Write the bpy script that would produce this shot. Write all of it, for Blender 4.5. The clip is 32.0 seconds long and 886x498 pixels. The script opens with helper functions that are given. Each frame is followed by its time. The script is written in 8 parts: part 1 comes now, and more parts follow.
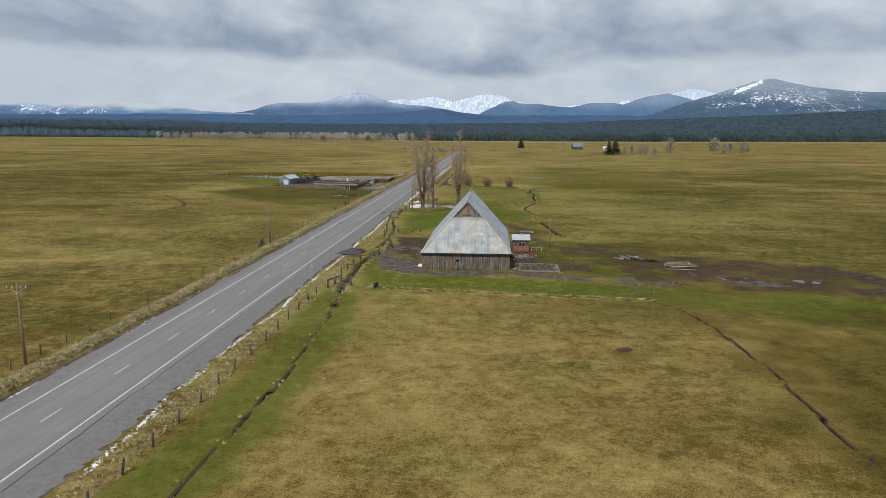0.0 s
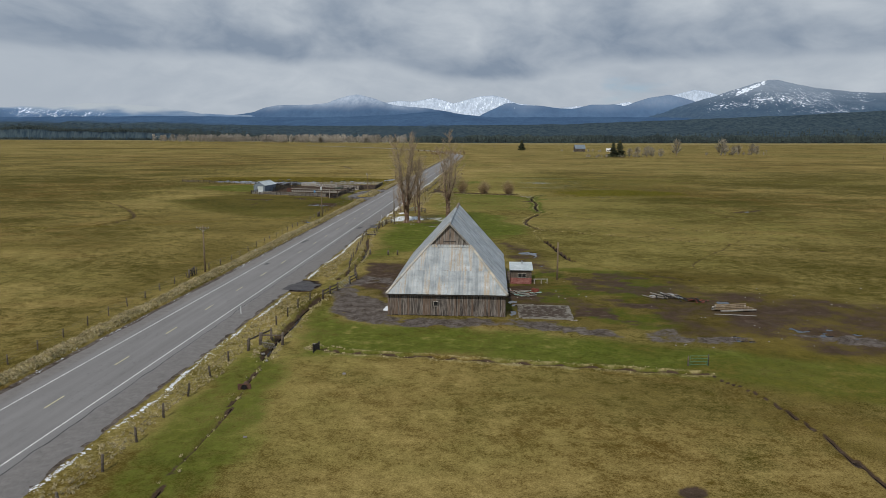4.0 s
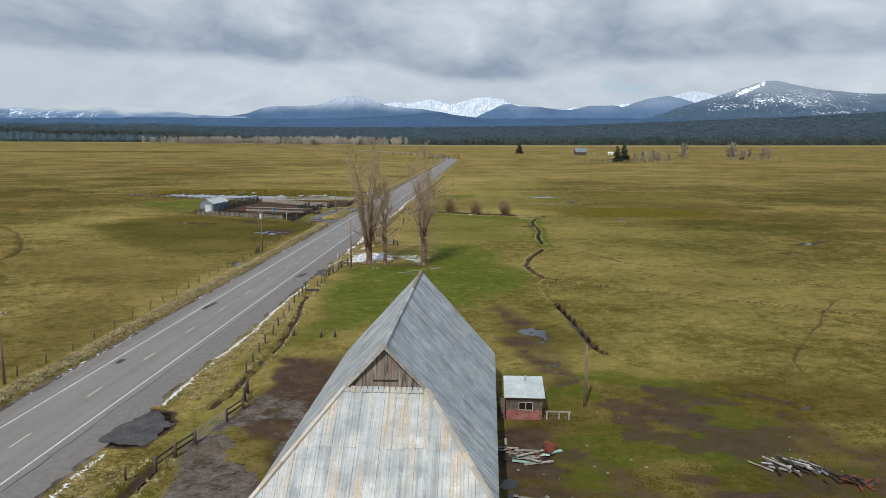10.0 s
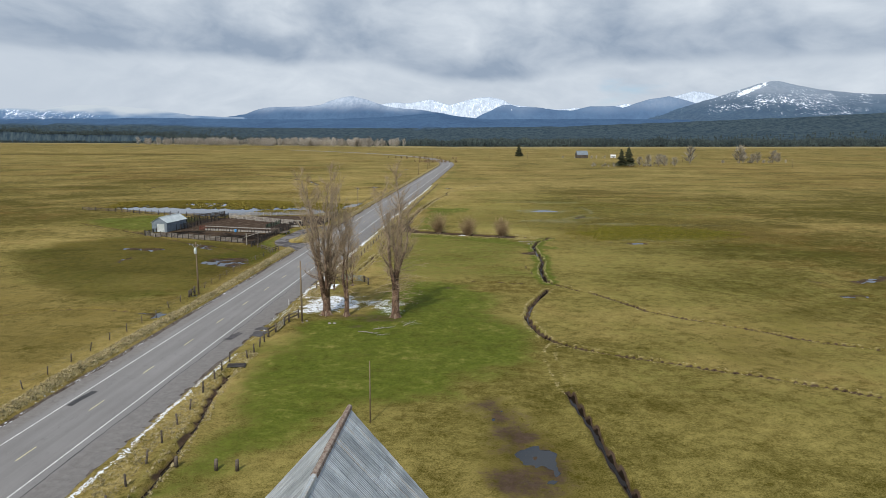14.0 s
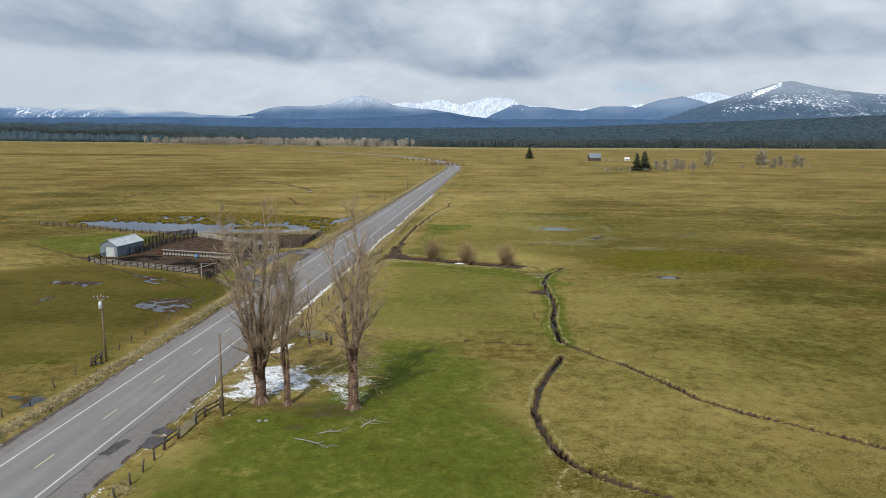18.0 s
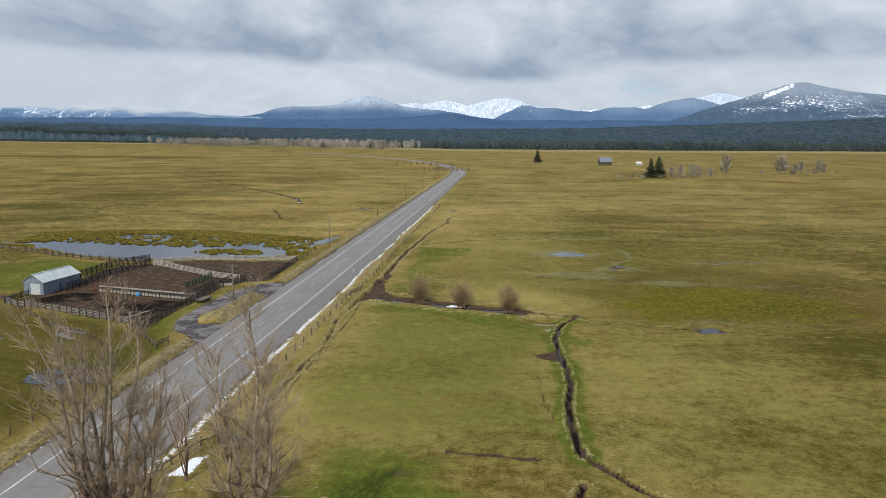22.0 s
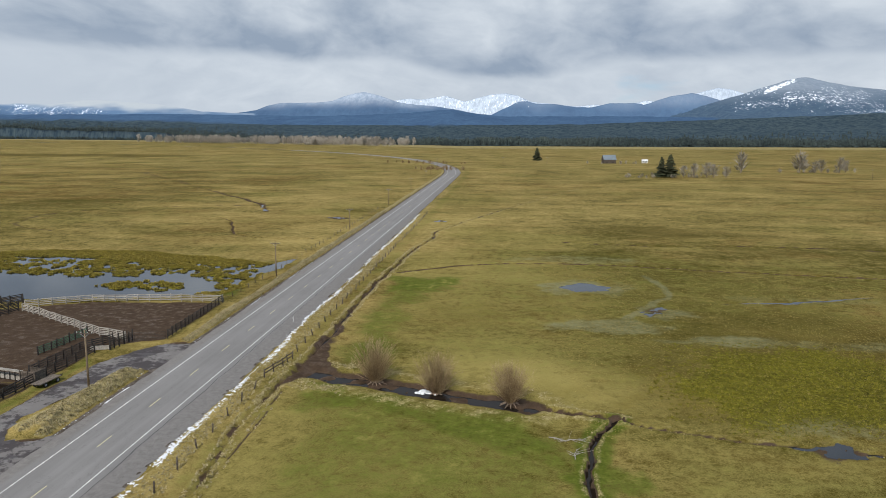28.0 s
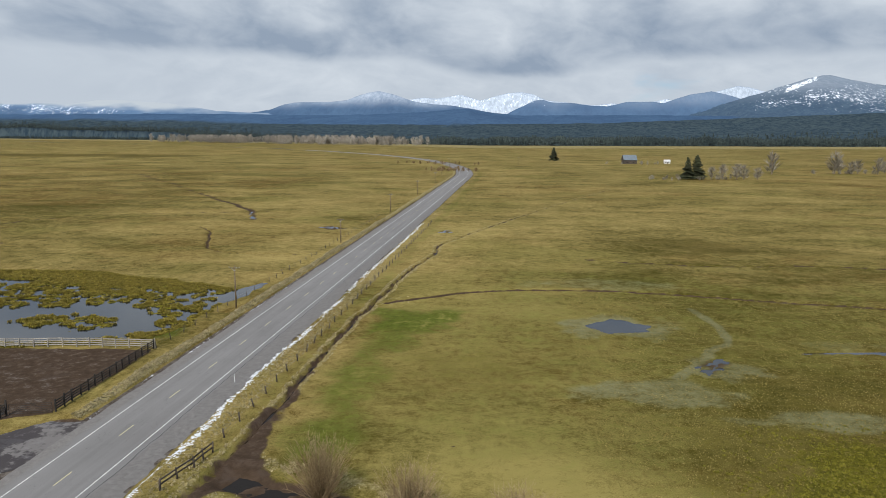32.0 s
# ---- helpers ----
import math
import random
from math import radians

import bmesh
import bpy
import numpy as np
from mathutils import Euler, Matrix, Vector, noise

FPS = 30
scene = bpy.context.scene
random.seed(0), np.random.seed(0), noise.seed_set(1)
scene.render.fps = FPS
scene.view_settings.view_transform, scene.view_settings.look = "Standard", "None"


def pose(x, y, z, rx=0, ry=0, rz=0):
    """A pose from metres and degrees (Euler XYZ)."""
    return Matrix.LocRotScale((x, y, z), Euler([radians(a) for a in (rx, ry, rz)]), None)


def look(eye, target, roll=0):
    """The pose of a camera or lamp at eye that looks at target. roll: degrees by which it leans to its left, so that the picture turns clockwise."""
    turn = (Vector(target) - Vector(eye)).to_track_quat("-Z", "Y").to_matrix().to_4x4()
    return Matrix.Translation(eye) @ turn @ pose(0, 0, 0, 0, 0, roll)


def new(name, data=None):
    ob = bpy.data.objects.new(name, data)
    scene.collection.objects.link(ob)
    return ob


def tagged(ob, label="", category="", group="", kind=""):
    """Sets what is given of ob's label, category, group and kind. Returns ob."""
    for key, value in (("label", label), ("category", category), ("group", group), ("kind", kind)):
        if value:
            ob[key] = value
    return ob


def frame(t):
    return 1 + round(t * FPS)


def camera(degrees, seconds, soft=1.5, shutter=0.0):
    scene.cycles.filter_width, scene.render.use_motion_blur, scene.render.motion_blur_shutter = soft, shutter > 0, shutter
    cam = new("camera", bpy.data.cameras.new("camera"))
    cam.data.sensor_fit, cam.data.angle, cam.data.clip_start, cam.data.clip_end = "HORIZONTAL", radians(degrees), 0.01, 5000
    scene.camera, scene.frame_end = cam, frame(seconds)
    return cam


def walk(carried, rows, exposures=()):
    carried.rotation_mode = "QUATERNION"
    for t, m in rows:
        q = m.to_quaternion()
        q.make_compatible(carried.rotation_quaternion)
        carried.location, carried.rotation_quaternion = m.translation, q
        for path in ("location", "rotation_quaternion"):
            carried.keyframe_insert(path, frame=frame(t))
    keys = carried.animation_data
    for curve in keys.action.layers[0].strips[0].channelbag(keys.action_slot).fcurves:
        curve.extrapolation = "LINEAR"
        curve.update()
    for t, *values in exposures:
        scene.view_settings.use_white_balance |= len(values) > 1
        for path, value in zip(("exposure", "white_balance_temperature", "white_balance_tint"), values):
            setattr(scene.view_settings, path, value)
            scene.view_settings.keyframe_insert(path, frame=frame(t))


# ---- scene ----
# ---- camera and its flight ----
cam = camera(63.53, 32.0, soft=0.7)
FLIGHT = [  # seconds, place, heading to the left of north, pitch, roll
    (0, 34.23, -128.24, 24.51, 3.732, -9.227, 0.210),
    (0.5, 34.50, -124.08, 24.38, 3.771, -9.169, 0.219),
    (1, 34.72, -119.93, 24.30, 3.784, -9.093, 0.191),
    (1.5, 34.90, -115.81, 24.28, 3.772, -9.084, 0.173),
    (2, 35.01, -111.65, 24.28, 3.773, -9.066, 0.153),
    (2.5, 35.19, -107.46, 24.23, 3.767, -9.088, 0.136),
    (3, 35.43, -103.21, 24.20, 3.767, -9.062, 0.085),
    (3.5, 35.63, -98.92, 24.19, 3.812, -9.065, 0.071),
    (5.5, 36.25, -81.62, 24.31, 3.729, -9.044, 0.168),
    (6, 36.39, -77.32, 24.41, 3.716, -9.022, 0.181),
    (6.5, 36.55, -73.06, 24.57, 3.711, -9.006, 0.163),
    (7, 36.71, -68.91, 24.79, 3.698, -8.990, 0.148),
    (7.5, 36.81, -64.80, 25.06, 3.693, -9.009, 0.140),
    (8, 36.92, -60.69, 25.39, 3.695, -8.991, 0.116),
    (8.5, 37.03, -56.49, 25.71, 3.697, -8.979, 0.086),
    (9, 37.12, -52.21, 26.00, 3.669, -8.983, 0.114),
    (9.5, 37.22, -47.89, 26.33, 3.654, -8.986, 0.087),
    (10, 37.33, -43.61, 26.68, 3.611, -8.985, 0.073),
    (10.5, 37.48, -39.30, 27.00, 3.607, -8.971, 0.093),
    (11, 37.62, -35.01, 27.31, 3.603, -8.946, 0.079),
    (11.5, 37.79, -30.77, 27.61, 3.612, -8.922, 0.069),
    (12, 37.99, -26.61, 27.94, 3.611, -8.923, 0.080),
    (12.5, 38.20, -22.50, 28.32, 3.605, -8.933, 0.060),
    (13, 38.42, -18.34, 28.69, 3.599, -8.957, 0.065),
    (13.5, 38.63, -14.15, 28.99, 3.583, -8.974, 0.087),
    (14, 38.86, -9.93, 29.23, 3.589, -8.950, 0.055),
    (14.5, 39.08, -5.72, 29.51, 3.581, -8.938, -0.015),
    (16.5, 40.15, 10.75, 31.06, 3.687, -8.989, 0.156),
    (17, 40.37, 14.87, 31.43, 3.680, -8.970, 0.157),
    (17.5, 40.58, 18.93, 31.77, 4.012, -9.002, 0.204),
    (18, 40.80, 23.03, 32.14, 4.416, -9.000, 0.251),
    (18.5, 41.00, 27.25, 32.54, 4.515, -9.004, 0.252),
    (19, 41.20, 31.52, 32.97, 4.636, -9.023, 0.224),
    (19.5, 41.43, 35.77, 33.36, 4.684, -8.990, 0.206),
    (20, 41.61, 39.89, 33.75, 4.719, -8.975, 0.197),
    (20.5, 41.72, 43.92, 34.16, 4.795, -8.958, 0.250),
    (21, 41.80, 47.91, 34.60, 4.884, -8.988, 0.321),
    (21.5, 41.89, 51.97, 35.05, 4.968, -8.999, 0.364),
    (22, 42.02, 56.14, 35.46, 5.023, -8.977, 0.391),
    (22.5, 42.10, 60.38, 35.76, 5.039, -8.963, 0.324),
    (23, 42.11, 64.66, 35.92, 5.046, -8.981, 0.300),
    (23.5, 42.08, 69.00, 35.96, 5.033, -9.023, 0.266),
    (24, 42.02, 73.43, 35.92, 4.985, -9.083, 0.280),
    (24.5, 41.85, 77.99, 35.88, 4.952, -9.108, 0.274),
    (25, 41.65, 82.60, 35.83, 4.926, -9.140, 0.304),
    (25.5, 41.58, 87.21, 35.75, 4.904, -9.174, 0.335),
    (27.5, 41.75, 104.97, 35.53, 4.876, -9.241, 0.232),
    (28, 41.81, 109.37, 35.49, 4.855, -9.246, 0.273),
    (28.5, 41.86, 113.72, 35.48, 4.834, -9.246, 0.265),
    (29, 41.97, 118.03, 35.49, 4.829, -9.276, 0.278),
    (29.5, 42.08, 122.33, 35.49, 4.805, -9.302, 0.314),
    (30, 42.18, 126.62, 35.47, 5.124, -9.340, 0.346),
    (30.5, 42.27, 130.96, 35.45, 6.060, -9.342, 0.355),
    (31, 42.32, 135.29, 35.41, 6.103, -9.330, 0.300),
    (31.5, 42.36, 139.67, 35.39, 6.086, -9.323, 0.216),
    (32, 42.38, 143.99, 35.38, 6.103, -9.306, 0.211),
]


def aim(x, y, z, yaw, pitch, roll):
    return pose(x, y, z, 90 + pitch, 0, yaw) @ pose(0, 0, 0, 0, 0, roll)


walk(cam, [(r[0], aim(*r[1:])) for r in FLIGHT], exposures=[(0.0, -0.10), (2.0, -0.20), (3.0, -0.27), (6.0, -0.54), (7.0, -0.53), (8.5, -0.34), (9.0, -0.24), (10.0, -0.04), (11.0, 0.02), (13.0, 0.05), (20.0, 0.05), (28.0, 0.01), (32.0, -0.03)])

# ---- light ----
SUN_ELEVATION, SUN_AZIMUTH = 44.0, 194.0  # degrees; azimuth clockwise from +y
sun = new("sun", bpy.data.lights.new("sun", "SUN"))
sun.data.energy, sun.data.angle, sun.data.color = 3.2, radians(0.6), (1.0, 0.95, 0.86)
_az, _el = radians(SUN_AZIMUTH), radians(SUN_ELEVATION)
SUN_FROM = Vector((math.sin(_az) * math.cos(_el), math.cos(_az) * math.cos(_el), math.sin(_el)))
sun.matrix_world = look(SUN_FROM * 100, (0, 0, 0))

world = bpy.data.worlds.new("sky")
scene.world = world
world.use_nodes = True


class Nodes:
    """Short hand for building node trees."""

    def __init__(self, tree):
        self.tree = tree

    def add(self, kind, **props):
        n = self.tree.nodes.new(kind)
        for k, v in props.items():
            if k == "operation":
                n.operation = v
            elif k == "data_type":
                n.data_type = v
            elif k == "blend_type":
                n.blend_type = v
            elif k == "noise_dimensions":
                n.noise_dimensions = v
            elif k == "attribute_name":
                n.attribute_name = v
            elif k == "interpolation_type":
                n.interpolation_type = v
            elif k == "feature":
                n.feature = v
        return n

    def link(self, a, b):
        self.tree.links.new(a, b)

    def put(self, sock, v):
        if isinstance(v, bpy.types.NodeSocket):
            self.link(v, sock)
        else:
            sock.default_value = v

    def math(self, op, a, b=0.0, c=0.0, clamp=False):
        n = self.add("ShaderNodeMath", operation=op)
        n.use_clamp = clamp
        self.put(n.inputs[0], a), self.put(n.inputs[1], b), self.put(n.inputs[2], c)
        return n.outputs[0]

    def mix(self, fac, a, b, blend="MIX"):
        n = self.add("ShaderNodeMix", data_type="RGBA", blend_type=blend)
        self.put(n.inputs[0], fac)
        for s, v in ((n.inputs[6], a), (n.inputs[7], b)):
            self.put(s, v if isinstance(v, bpy.types.NodeSocket) else (*v, 1.0))
        return n.outputs[2]

    def ramp(self, v, lo, hi, smooth=True):
        n = self.add("ShaderNodeMapRange", interpolation_type="SMOOTHSTEP" if smooth else "LINEAR")
        self.put(n.inputs[0], v), self.put(n.inputs[1], lo), self.put(n.inputs[2], hi)
        return n.outputs[0]

    def noise(self, vec, scale, detail=3.0, rough=0.55, distortion=0.0):
        n = self.add("ShaderNodeTexNoise", noise_dimensions="3D")
        self.put(n.inputs["Vector"], vec)
        self.put(n.inputs["Scale"], scale), self.put(n.inputs["Detail"], detail)
        self.put(n.inputs["Roughness"], rough), self.put(n.inputs["Distortion"], distortion)
        return n.outputs["Fac"]

    def xyz(self, x, y, z):
        n = self.add("ShaderNodeCombineXYZ")
        self.put(n.inputs[0], x), self.put(n.inputs[1], y), self.put(n.inputs[2], z)
        return n.outputs[0]

    def scaled(self, vec, sx, sy, sz):
        n = self.add("ShaderNodeVectorMath", operation="MULTIPLY")
        self.put(n.inputs[0], vec)
        n.inputs[1].default_value = (sx, sy, sz)
        return n.outputs[0]


def build_sky():
    N = Nodes(world.node_tree)
    bg = world.node_tree.nodes["Background"]
    sky = N.add("ShaderNodeTexSky")
    sky.sky_type, sky.sun_disc = "NISHITA", False
    sky.sun_elevation, sky.sun_rotation = radians(SUN_ELEVATION), radians(SUN_AZIMUTH)
    sky.altitude = 1200
    co = N.add("ShaderNodeTexCoord").outputs["Generated"]
    sep = N.add("ShaderNodeSeparateXYZ")
    N.link(co, sep.inputs[0])
    x, y, z = sep.outputs
    az = N.math("ARCTAN2", x, y)
    # heaped cloud seen from the side: soft billows, warped by a slower noise
    warp = N.noise(N.xyz(N.math("MULTIPLY", az, 3.0), N.math("MULTIPLY", z, 9.0), 4.4), 1.0, 3.0, 0.5)
    wu = N.math("ADD", az, N.math("MULTIPLY", N.math("SUBTRACT", warp, 0.5), 0.20))
    billow = N.noise(N.xyz(N.math("MULTIPLY", wu, 7.5), N.math("MULTIPLY", z, 13.0), 1.3), 1.0, 8.0, 0.50, 0.1)
    wide = N.noise(N.xyz(N.math("MULTIPLY", wu, 2.3), N.math("MULTIPLY", z, 7.0), 5.2), 1.0, 3.0, 0.5, 0.2)
    wisps = N.noise(N.xyz(N.math("MULTIPLY", wu, 17.0), N.math("MULTIPLY", z, 34.0), 8.1), 1.0, 7.0, 0.56, 0.3)
    # the flat grey underside of the bank, hanging lower over the white peaks, and brighter cloud beneath it
    dip = N.math("SUBTRACT", 1.0, N.ramp(N.math("ABSOLUTE", N.math("SUBTRACT", az, 0.0)), 0.03, 0.19))
    edge = N.math("SUBTRACT", 0.096, N.math("MULTIPLY", dip, 0.028))
    rise = N.math("SUBTRACT", N.math("ADD", z, N.math("ADD", N.math("MULTIPLY", N.math("SUBTRACT", wisps, 0.5), 0.030), N.math("MULTIPLY", N.math("SUBTRACT", wide, 0.5), 0.03))), edge)
    above = N.ramp(rise, -0.008, 0.012)
    west = N.math("SUBTRACT", 1.0, N.ramp(N.math("ABSOLUTE", N.math("ADD", az, 0.30)), 0.04, 0.26))
    dark = N.math("ADD", 0.22, N.math("MULTIPLY", N.math("MAXIMUM", dip, west), 0.15))
    belly = N.math("MULTIPLY", dark, N.math("SUBTRACT", 1.0, N.ramp(rise, 0.0, 0.085)))
    puff = N.math("ADD", N.math("MULTIPLY", N.math("SUBTRACT", billow, 0.5), 2.3), N.math("ADD", N.math("MULTIPLY", N.math("SUBTRACT", wide, 0.5), 0.8), N.math("MULTIPLY", N.math("SUBTRACT", wisps, 0.5), 0.55)))
    upper = N.math("SUBTRACT", N.math("ADD", 0.52, puff), belly)
    lower = N.math("ADD", 0.70, N.math("ADD", N.math("MULTIPLY", N.math("SUBTRACT", wisps, 0.5), 0.7), N.math("MULTIPLY", N.math("SUBTRACT", billow, 0.5), 0.6)))
    light = N.math("ADD", N.math("MULTIPLY", upper, above), N.math("MULTIPLY", lower, N.math("SUBTRACT", 1.0, above)), clamp=True)
    mist = N.math("MULTIPLY", N.math("SUBTRACT", 1.0, N.ramp(az, -0.66, -0.30)), N.math("SUBTRACT", 1.0, N.ramp(z, 0.05, 0.14)))
    light = N.math("ADD", light, N.math("MULTIPLY", mist, N.math("SUBTRACT", 0.60, light)))
    cloud = N.mix(light, (3.6, 4.5, 5.8), (8.4, 9.15, 9.95))
    # clear sky shows in a few holes: low over the eastern ridges and high in the east
    hole = N.noise(N.xyz(N.math("MULTIPLY", wu, 5.0), N.math("MULTIPLY", z, 17.0), 2.6), 1.0, 5.0, 0.55)
    low = N.math("MULTIPLY", N.math("MULTIPLY", N.ramp(az, 0.05, 0.16), N.math("SUBTRACT", 1.0, N.ramp(az, 0.30, 0.42))), N.math("SUBTRACT", 1.0, N.ramp(z, 0.070, 0.095)))
    high = N.math("MULTIPLY", N.ramp(az, 0.36, 0.56), N.ramp(z, 0.13, 0.2))
    gap = N.ramp(N.math("ADD", hole, N.math("MULTIPLY", N.math("MAXIMUM", low, high), 0.17)), 0.58, 0.74)
    col = N.mix(N.math("MULTIPLY", gap, N.math("MAXIMUM", N.math("MAXIMUM", low, high), N.ramp(z, 0.22, 0.35))), cloud, N.mix(0.5, (4.3, 6.4, 9.4), sky.outputs[0]))
    # below the horizon: dim ground light
    col = N.mix(N.ramp(z, -0.03, 0.0), (1.6, 1.6, 1.4), col)
    N.link(col, bg.inputs[0])
    bg.inputs[1].default_value = 0.082


build_sky()


# ---- materials ----
def material(name, rough=0.8, metal=0.0, spec=0.3):
    m = bpy.data.materials.new(name)
    m.use_nodes = True
    b = m.node_tree.nodes["Principled BSDF"]
    b.inputs["Roughness"].default_value, b.inputs["Metallic"].default_value = rough, metal
    b.inputs["Specular IOR Level"].default_value = spec
    return m, Nodes(m.node_tree), b


def bump(N, b, height, strength, distance):
    n = N.add("ShaderNodeBump")
    n.inputs["Strength"].default_value, n.inputs["Distance"].default_value = strength, distance
    N.link(height, n.inputs["Height"])
    N.link(n.outputs[0], b.inputs["Normal"])


def obj_coord(N):
    return N.add("ShaderNodeTexCoord").outputs["Object"]


def world_coord(N):
    return N.add("ShaderNodeNewGeometry").outputs["Position"]


def obj_random(N):
    return N.add("ShaderNodeObjectInfo").outputs["Random"]


def island_random(N):
    return N.add("ShaderNodeNewGeometry").outputs["Random Per Island"]


def mat_simple(name, c1, c2, scale=3.0, rough=0.8, metal=0.0, bumps=0.3, dist=0.02, stretch=(1, 1, 1), vary=0.0, island=False):
    """Two colours mixed by grain at two scales, some relief, and a shade of its own for each piece."""
    m, N, b = material(name, rough, metal)
    co = N.scaled(obj_coord(N), *stretch)
    fine, wide = N.noise(co, scale * 6, 4.0, 0.6), N.noise(co, scale, 3.0, 0.6)
    f = N.math("ADD", N.math("MULTIPLY", fine, 0.5), N.math("MULTIPLY", wide, 0.5))
    col = N.mix(N.ramp(f, 0.36, 0.64), c1, c2)
    if vary:
        r = island_random(N) if island else obj_random(N)
        k = N.math("ADD", 1.0 - vary, N.math("MULTIPLY", r, 2 * vary))
        col = N.mix(1.0, col, N.xyz(k, k, k), "MULTIPLY")
    N.link(col, b.inputs["Base Color"])
    if bumps:
        bump(N, b, fine, bumps, dist)
    return m


def mat_ground():
    m, N, b = material("ground_cover", 0.97, 0.0, 0.04)
    co = world_coord(N)
    za = N.add("ShaderNodeVertexColor")
    za.layer_name = "zone_a"
    zb = N.add("ShaderNodeVertexColor")
    zb.layer_name = "zone_b"
    sa, sb = N.add("ShaderNodeSeparateColor"), N.add("ShaderNodeSeparateColor")
    N.link(za.outputs[0], sa.inputs[0]), N.link(zb.outputs[0], sb.inputs[0])
    lush, mud, gravel = sa.outputs
    snow, straw, marsh = sb.outputs
    soaked_shaded, pale = za.outputs[1], zb.outputs[1]
    zc = N.add("ShaderNodeVertexColor")
    zc.layer_name = "zone_c"
    sc = N.add("ShaderNodeSeparateColor")
    N.link(zc.outputs[0], sc.inputs[0])
    tone_shift = N.math("SUBTRACT", sc.outputs[0], 1.0)
    greening = sc.outputs[1]
    n_huge = N.noise(co, 0.0048, 4.0, 0.55, 0.3)
    n_far = N.noise(co, 0.020, 7.0, 0.70, 0.3)
    n_mid = N.noise(co, 0.13, 6.0, 0.76, 0.1)
    n_clump = N.noise(co, 0.62, 5.0, 0.7, 0.3)
    n_tuft = N.noise(co, 2.1, 4.0, 0.72)
    n_fine = N.noise(co, 7.0, 3.0, 0.75)
    # pasture: olive with straw-coloured old growth and brown worn parts, in soft clumps a stride or two wide
    n_soft = N.noise(co, 0.30, 4.0, 0.62, 0.4)
    t = N.math("ADD", N.math("MULTIPLY", n_clump, 0.34), N.math("ADD", N.math("MULTIPLY", n_mid, 0.22), N.math("ADD", N.math("MULTIPLY", n_soft, 0.20), N.math("MULTIPLY", n_tuft, 0.28))))
    t = N.math("ADD", t, N.math("MULTIPLY", N.math("SUBTRACT", n_far, 0.5), 0.36))
    t = N.math("ADD", t, N.math("MULTIPLY", N.math("SUBTRACT", n_fine, 0.5), 0.48))
    t = N.math("ADD", t, N.math("MULTIPLY", tone_shift, 0.10))
    n_streak = N.noise(N.scaled(co, 0.35, 1.0, 1.0), 0.055, 5.0, 0.62, 0.3)
    t = N.math("ADD", t, N.math("MULTIPLY", N.math("SUBTRACT", n_streak, 0.5), 0.22))
    k = N.ramp(t, 0.43, 0.67, False)
    grass = N.mix(k, GRASS_DARK, GRASS_TAN)
    worn = N.mix(k, GRASS_BROWN, GRASS_TAN)
    n_stain = N.noise(co, 0.085, 5.0, 0.66, 0.5)
    grass = N.mix(N.ramp(N.math("ADD", n_huge, N.math("MULTIPLY", N.math("SUBTRACT", N.math("ADD", N.math("MULTIPLY", n_stain, 0.5), N.math("MULTIPLY", n_streak, 0.5)), 0.5), 1.2)), 0.44, 0.62), grass, worn)
    greener = N.mix(k, GRASS_DARK, GRASS_GREEN)
    grass = N.mix(N.math("MULTIPLY", N.ramp(N.math("ADD", N.noise(co, 0.016, 6.0, 0.65, 0.2), N.math("MULTIPLY", greening, 0.2)), 0.48, 0.66), 0.5), grass, greener)
    # fresh growth
    jitter = N.math("ADD", N.math("MULTIPLY", N.math("SUBTRACT", n_clump, 0.5), 0.9), N.math("MULTIPLY", N.math("SUBTRACT", n_tuft, 0.5), 0.8))
    drift = N.math("ADD", jitter, N.math("ADD", N.math("MULTIPLY", N.math("SUBTRACT", n_mid, 0.5), 1.6), N.math("MULTIPLY", N.math("SUBTRACT", n_soft, 0.5), 0.9)))
    fresh = N.mix(N.ramp(N.math("ADD", N.math("MULTIPLY", n_tuft, 0.7), N.math("ADD", N.math("MULTIPLY", n_clump, 0.9), N.math("MULTIPLY", n_mid, 0.7))), 0.90, 1.40, False), GRASS_LUSH_DARK, GRASS_LUSH)
    fresh = N.mix(N.math("MULTIPLY", N.ramp(N.math("ADD", N.math("MULTIPLY", n_clump, 0.5), N.math("MULTIPLY", n_mid, 1.0)), 0.76, 0.98), 0.6), fresh, grass)
    col = N.mix(N.math("MULTIPLY", N.ramp(N.math("ADD", lush, N.math("MULTIPLY", drift, 0.6)), 0.22, 0.85), 0.95), grass, fresh)
    # soaked tracts and painted cloud shadow, russet and dull; pale mossy film round the pools
    dull_grass = N.mix(k, (0.045, 0.035, 0.007), (0.150, 0.112, 0.022))
    col = N.mix(N.math("MULTIPLY", N.ramp(N.math("ADD", soaked_shaded, N.math("MULTIPLY", drift, 0.75)), 0.25, 1.0), 0.85), col, dull_grass)
    film = N.mix(k, (0.135, 0.128, 0.058), (0.235, 0.224, 0.118))
    col = N.mix(N.math("MULTIPLY", N.ramp(N.math("ADD", pale, N.math("MULTIPLY", drift, 0.7)), 0.2, 0.9), 0.85), col, film)
    # marsh: yellow-green sedge
    sedge = N.mix(N.ramp(N.math("ADD", N.math("MULTIPLY", n_tuft, 0.6), N.math("MULTIPLY", n_fine, 0.4)), 0.38, 0.62, False), (0.045, 0.040, 0.005), (0.225, 0.195, 0.022))
    col = N.mix(N.ramp(N.math("ADD", marsh, jitter), 0.30, 0.8), col, sedge)
    # a bed of lime-green water plants
    lime = N.mix(k, (0.038, 0.036, 0.006), (0.165, 0.150, 0.015))
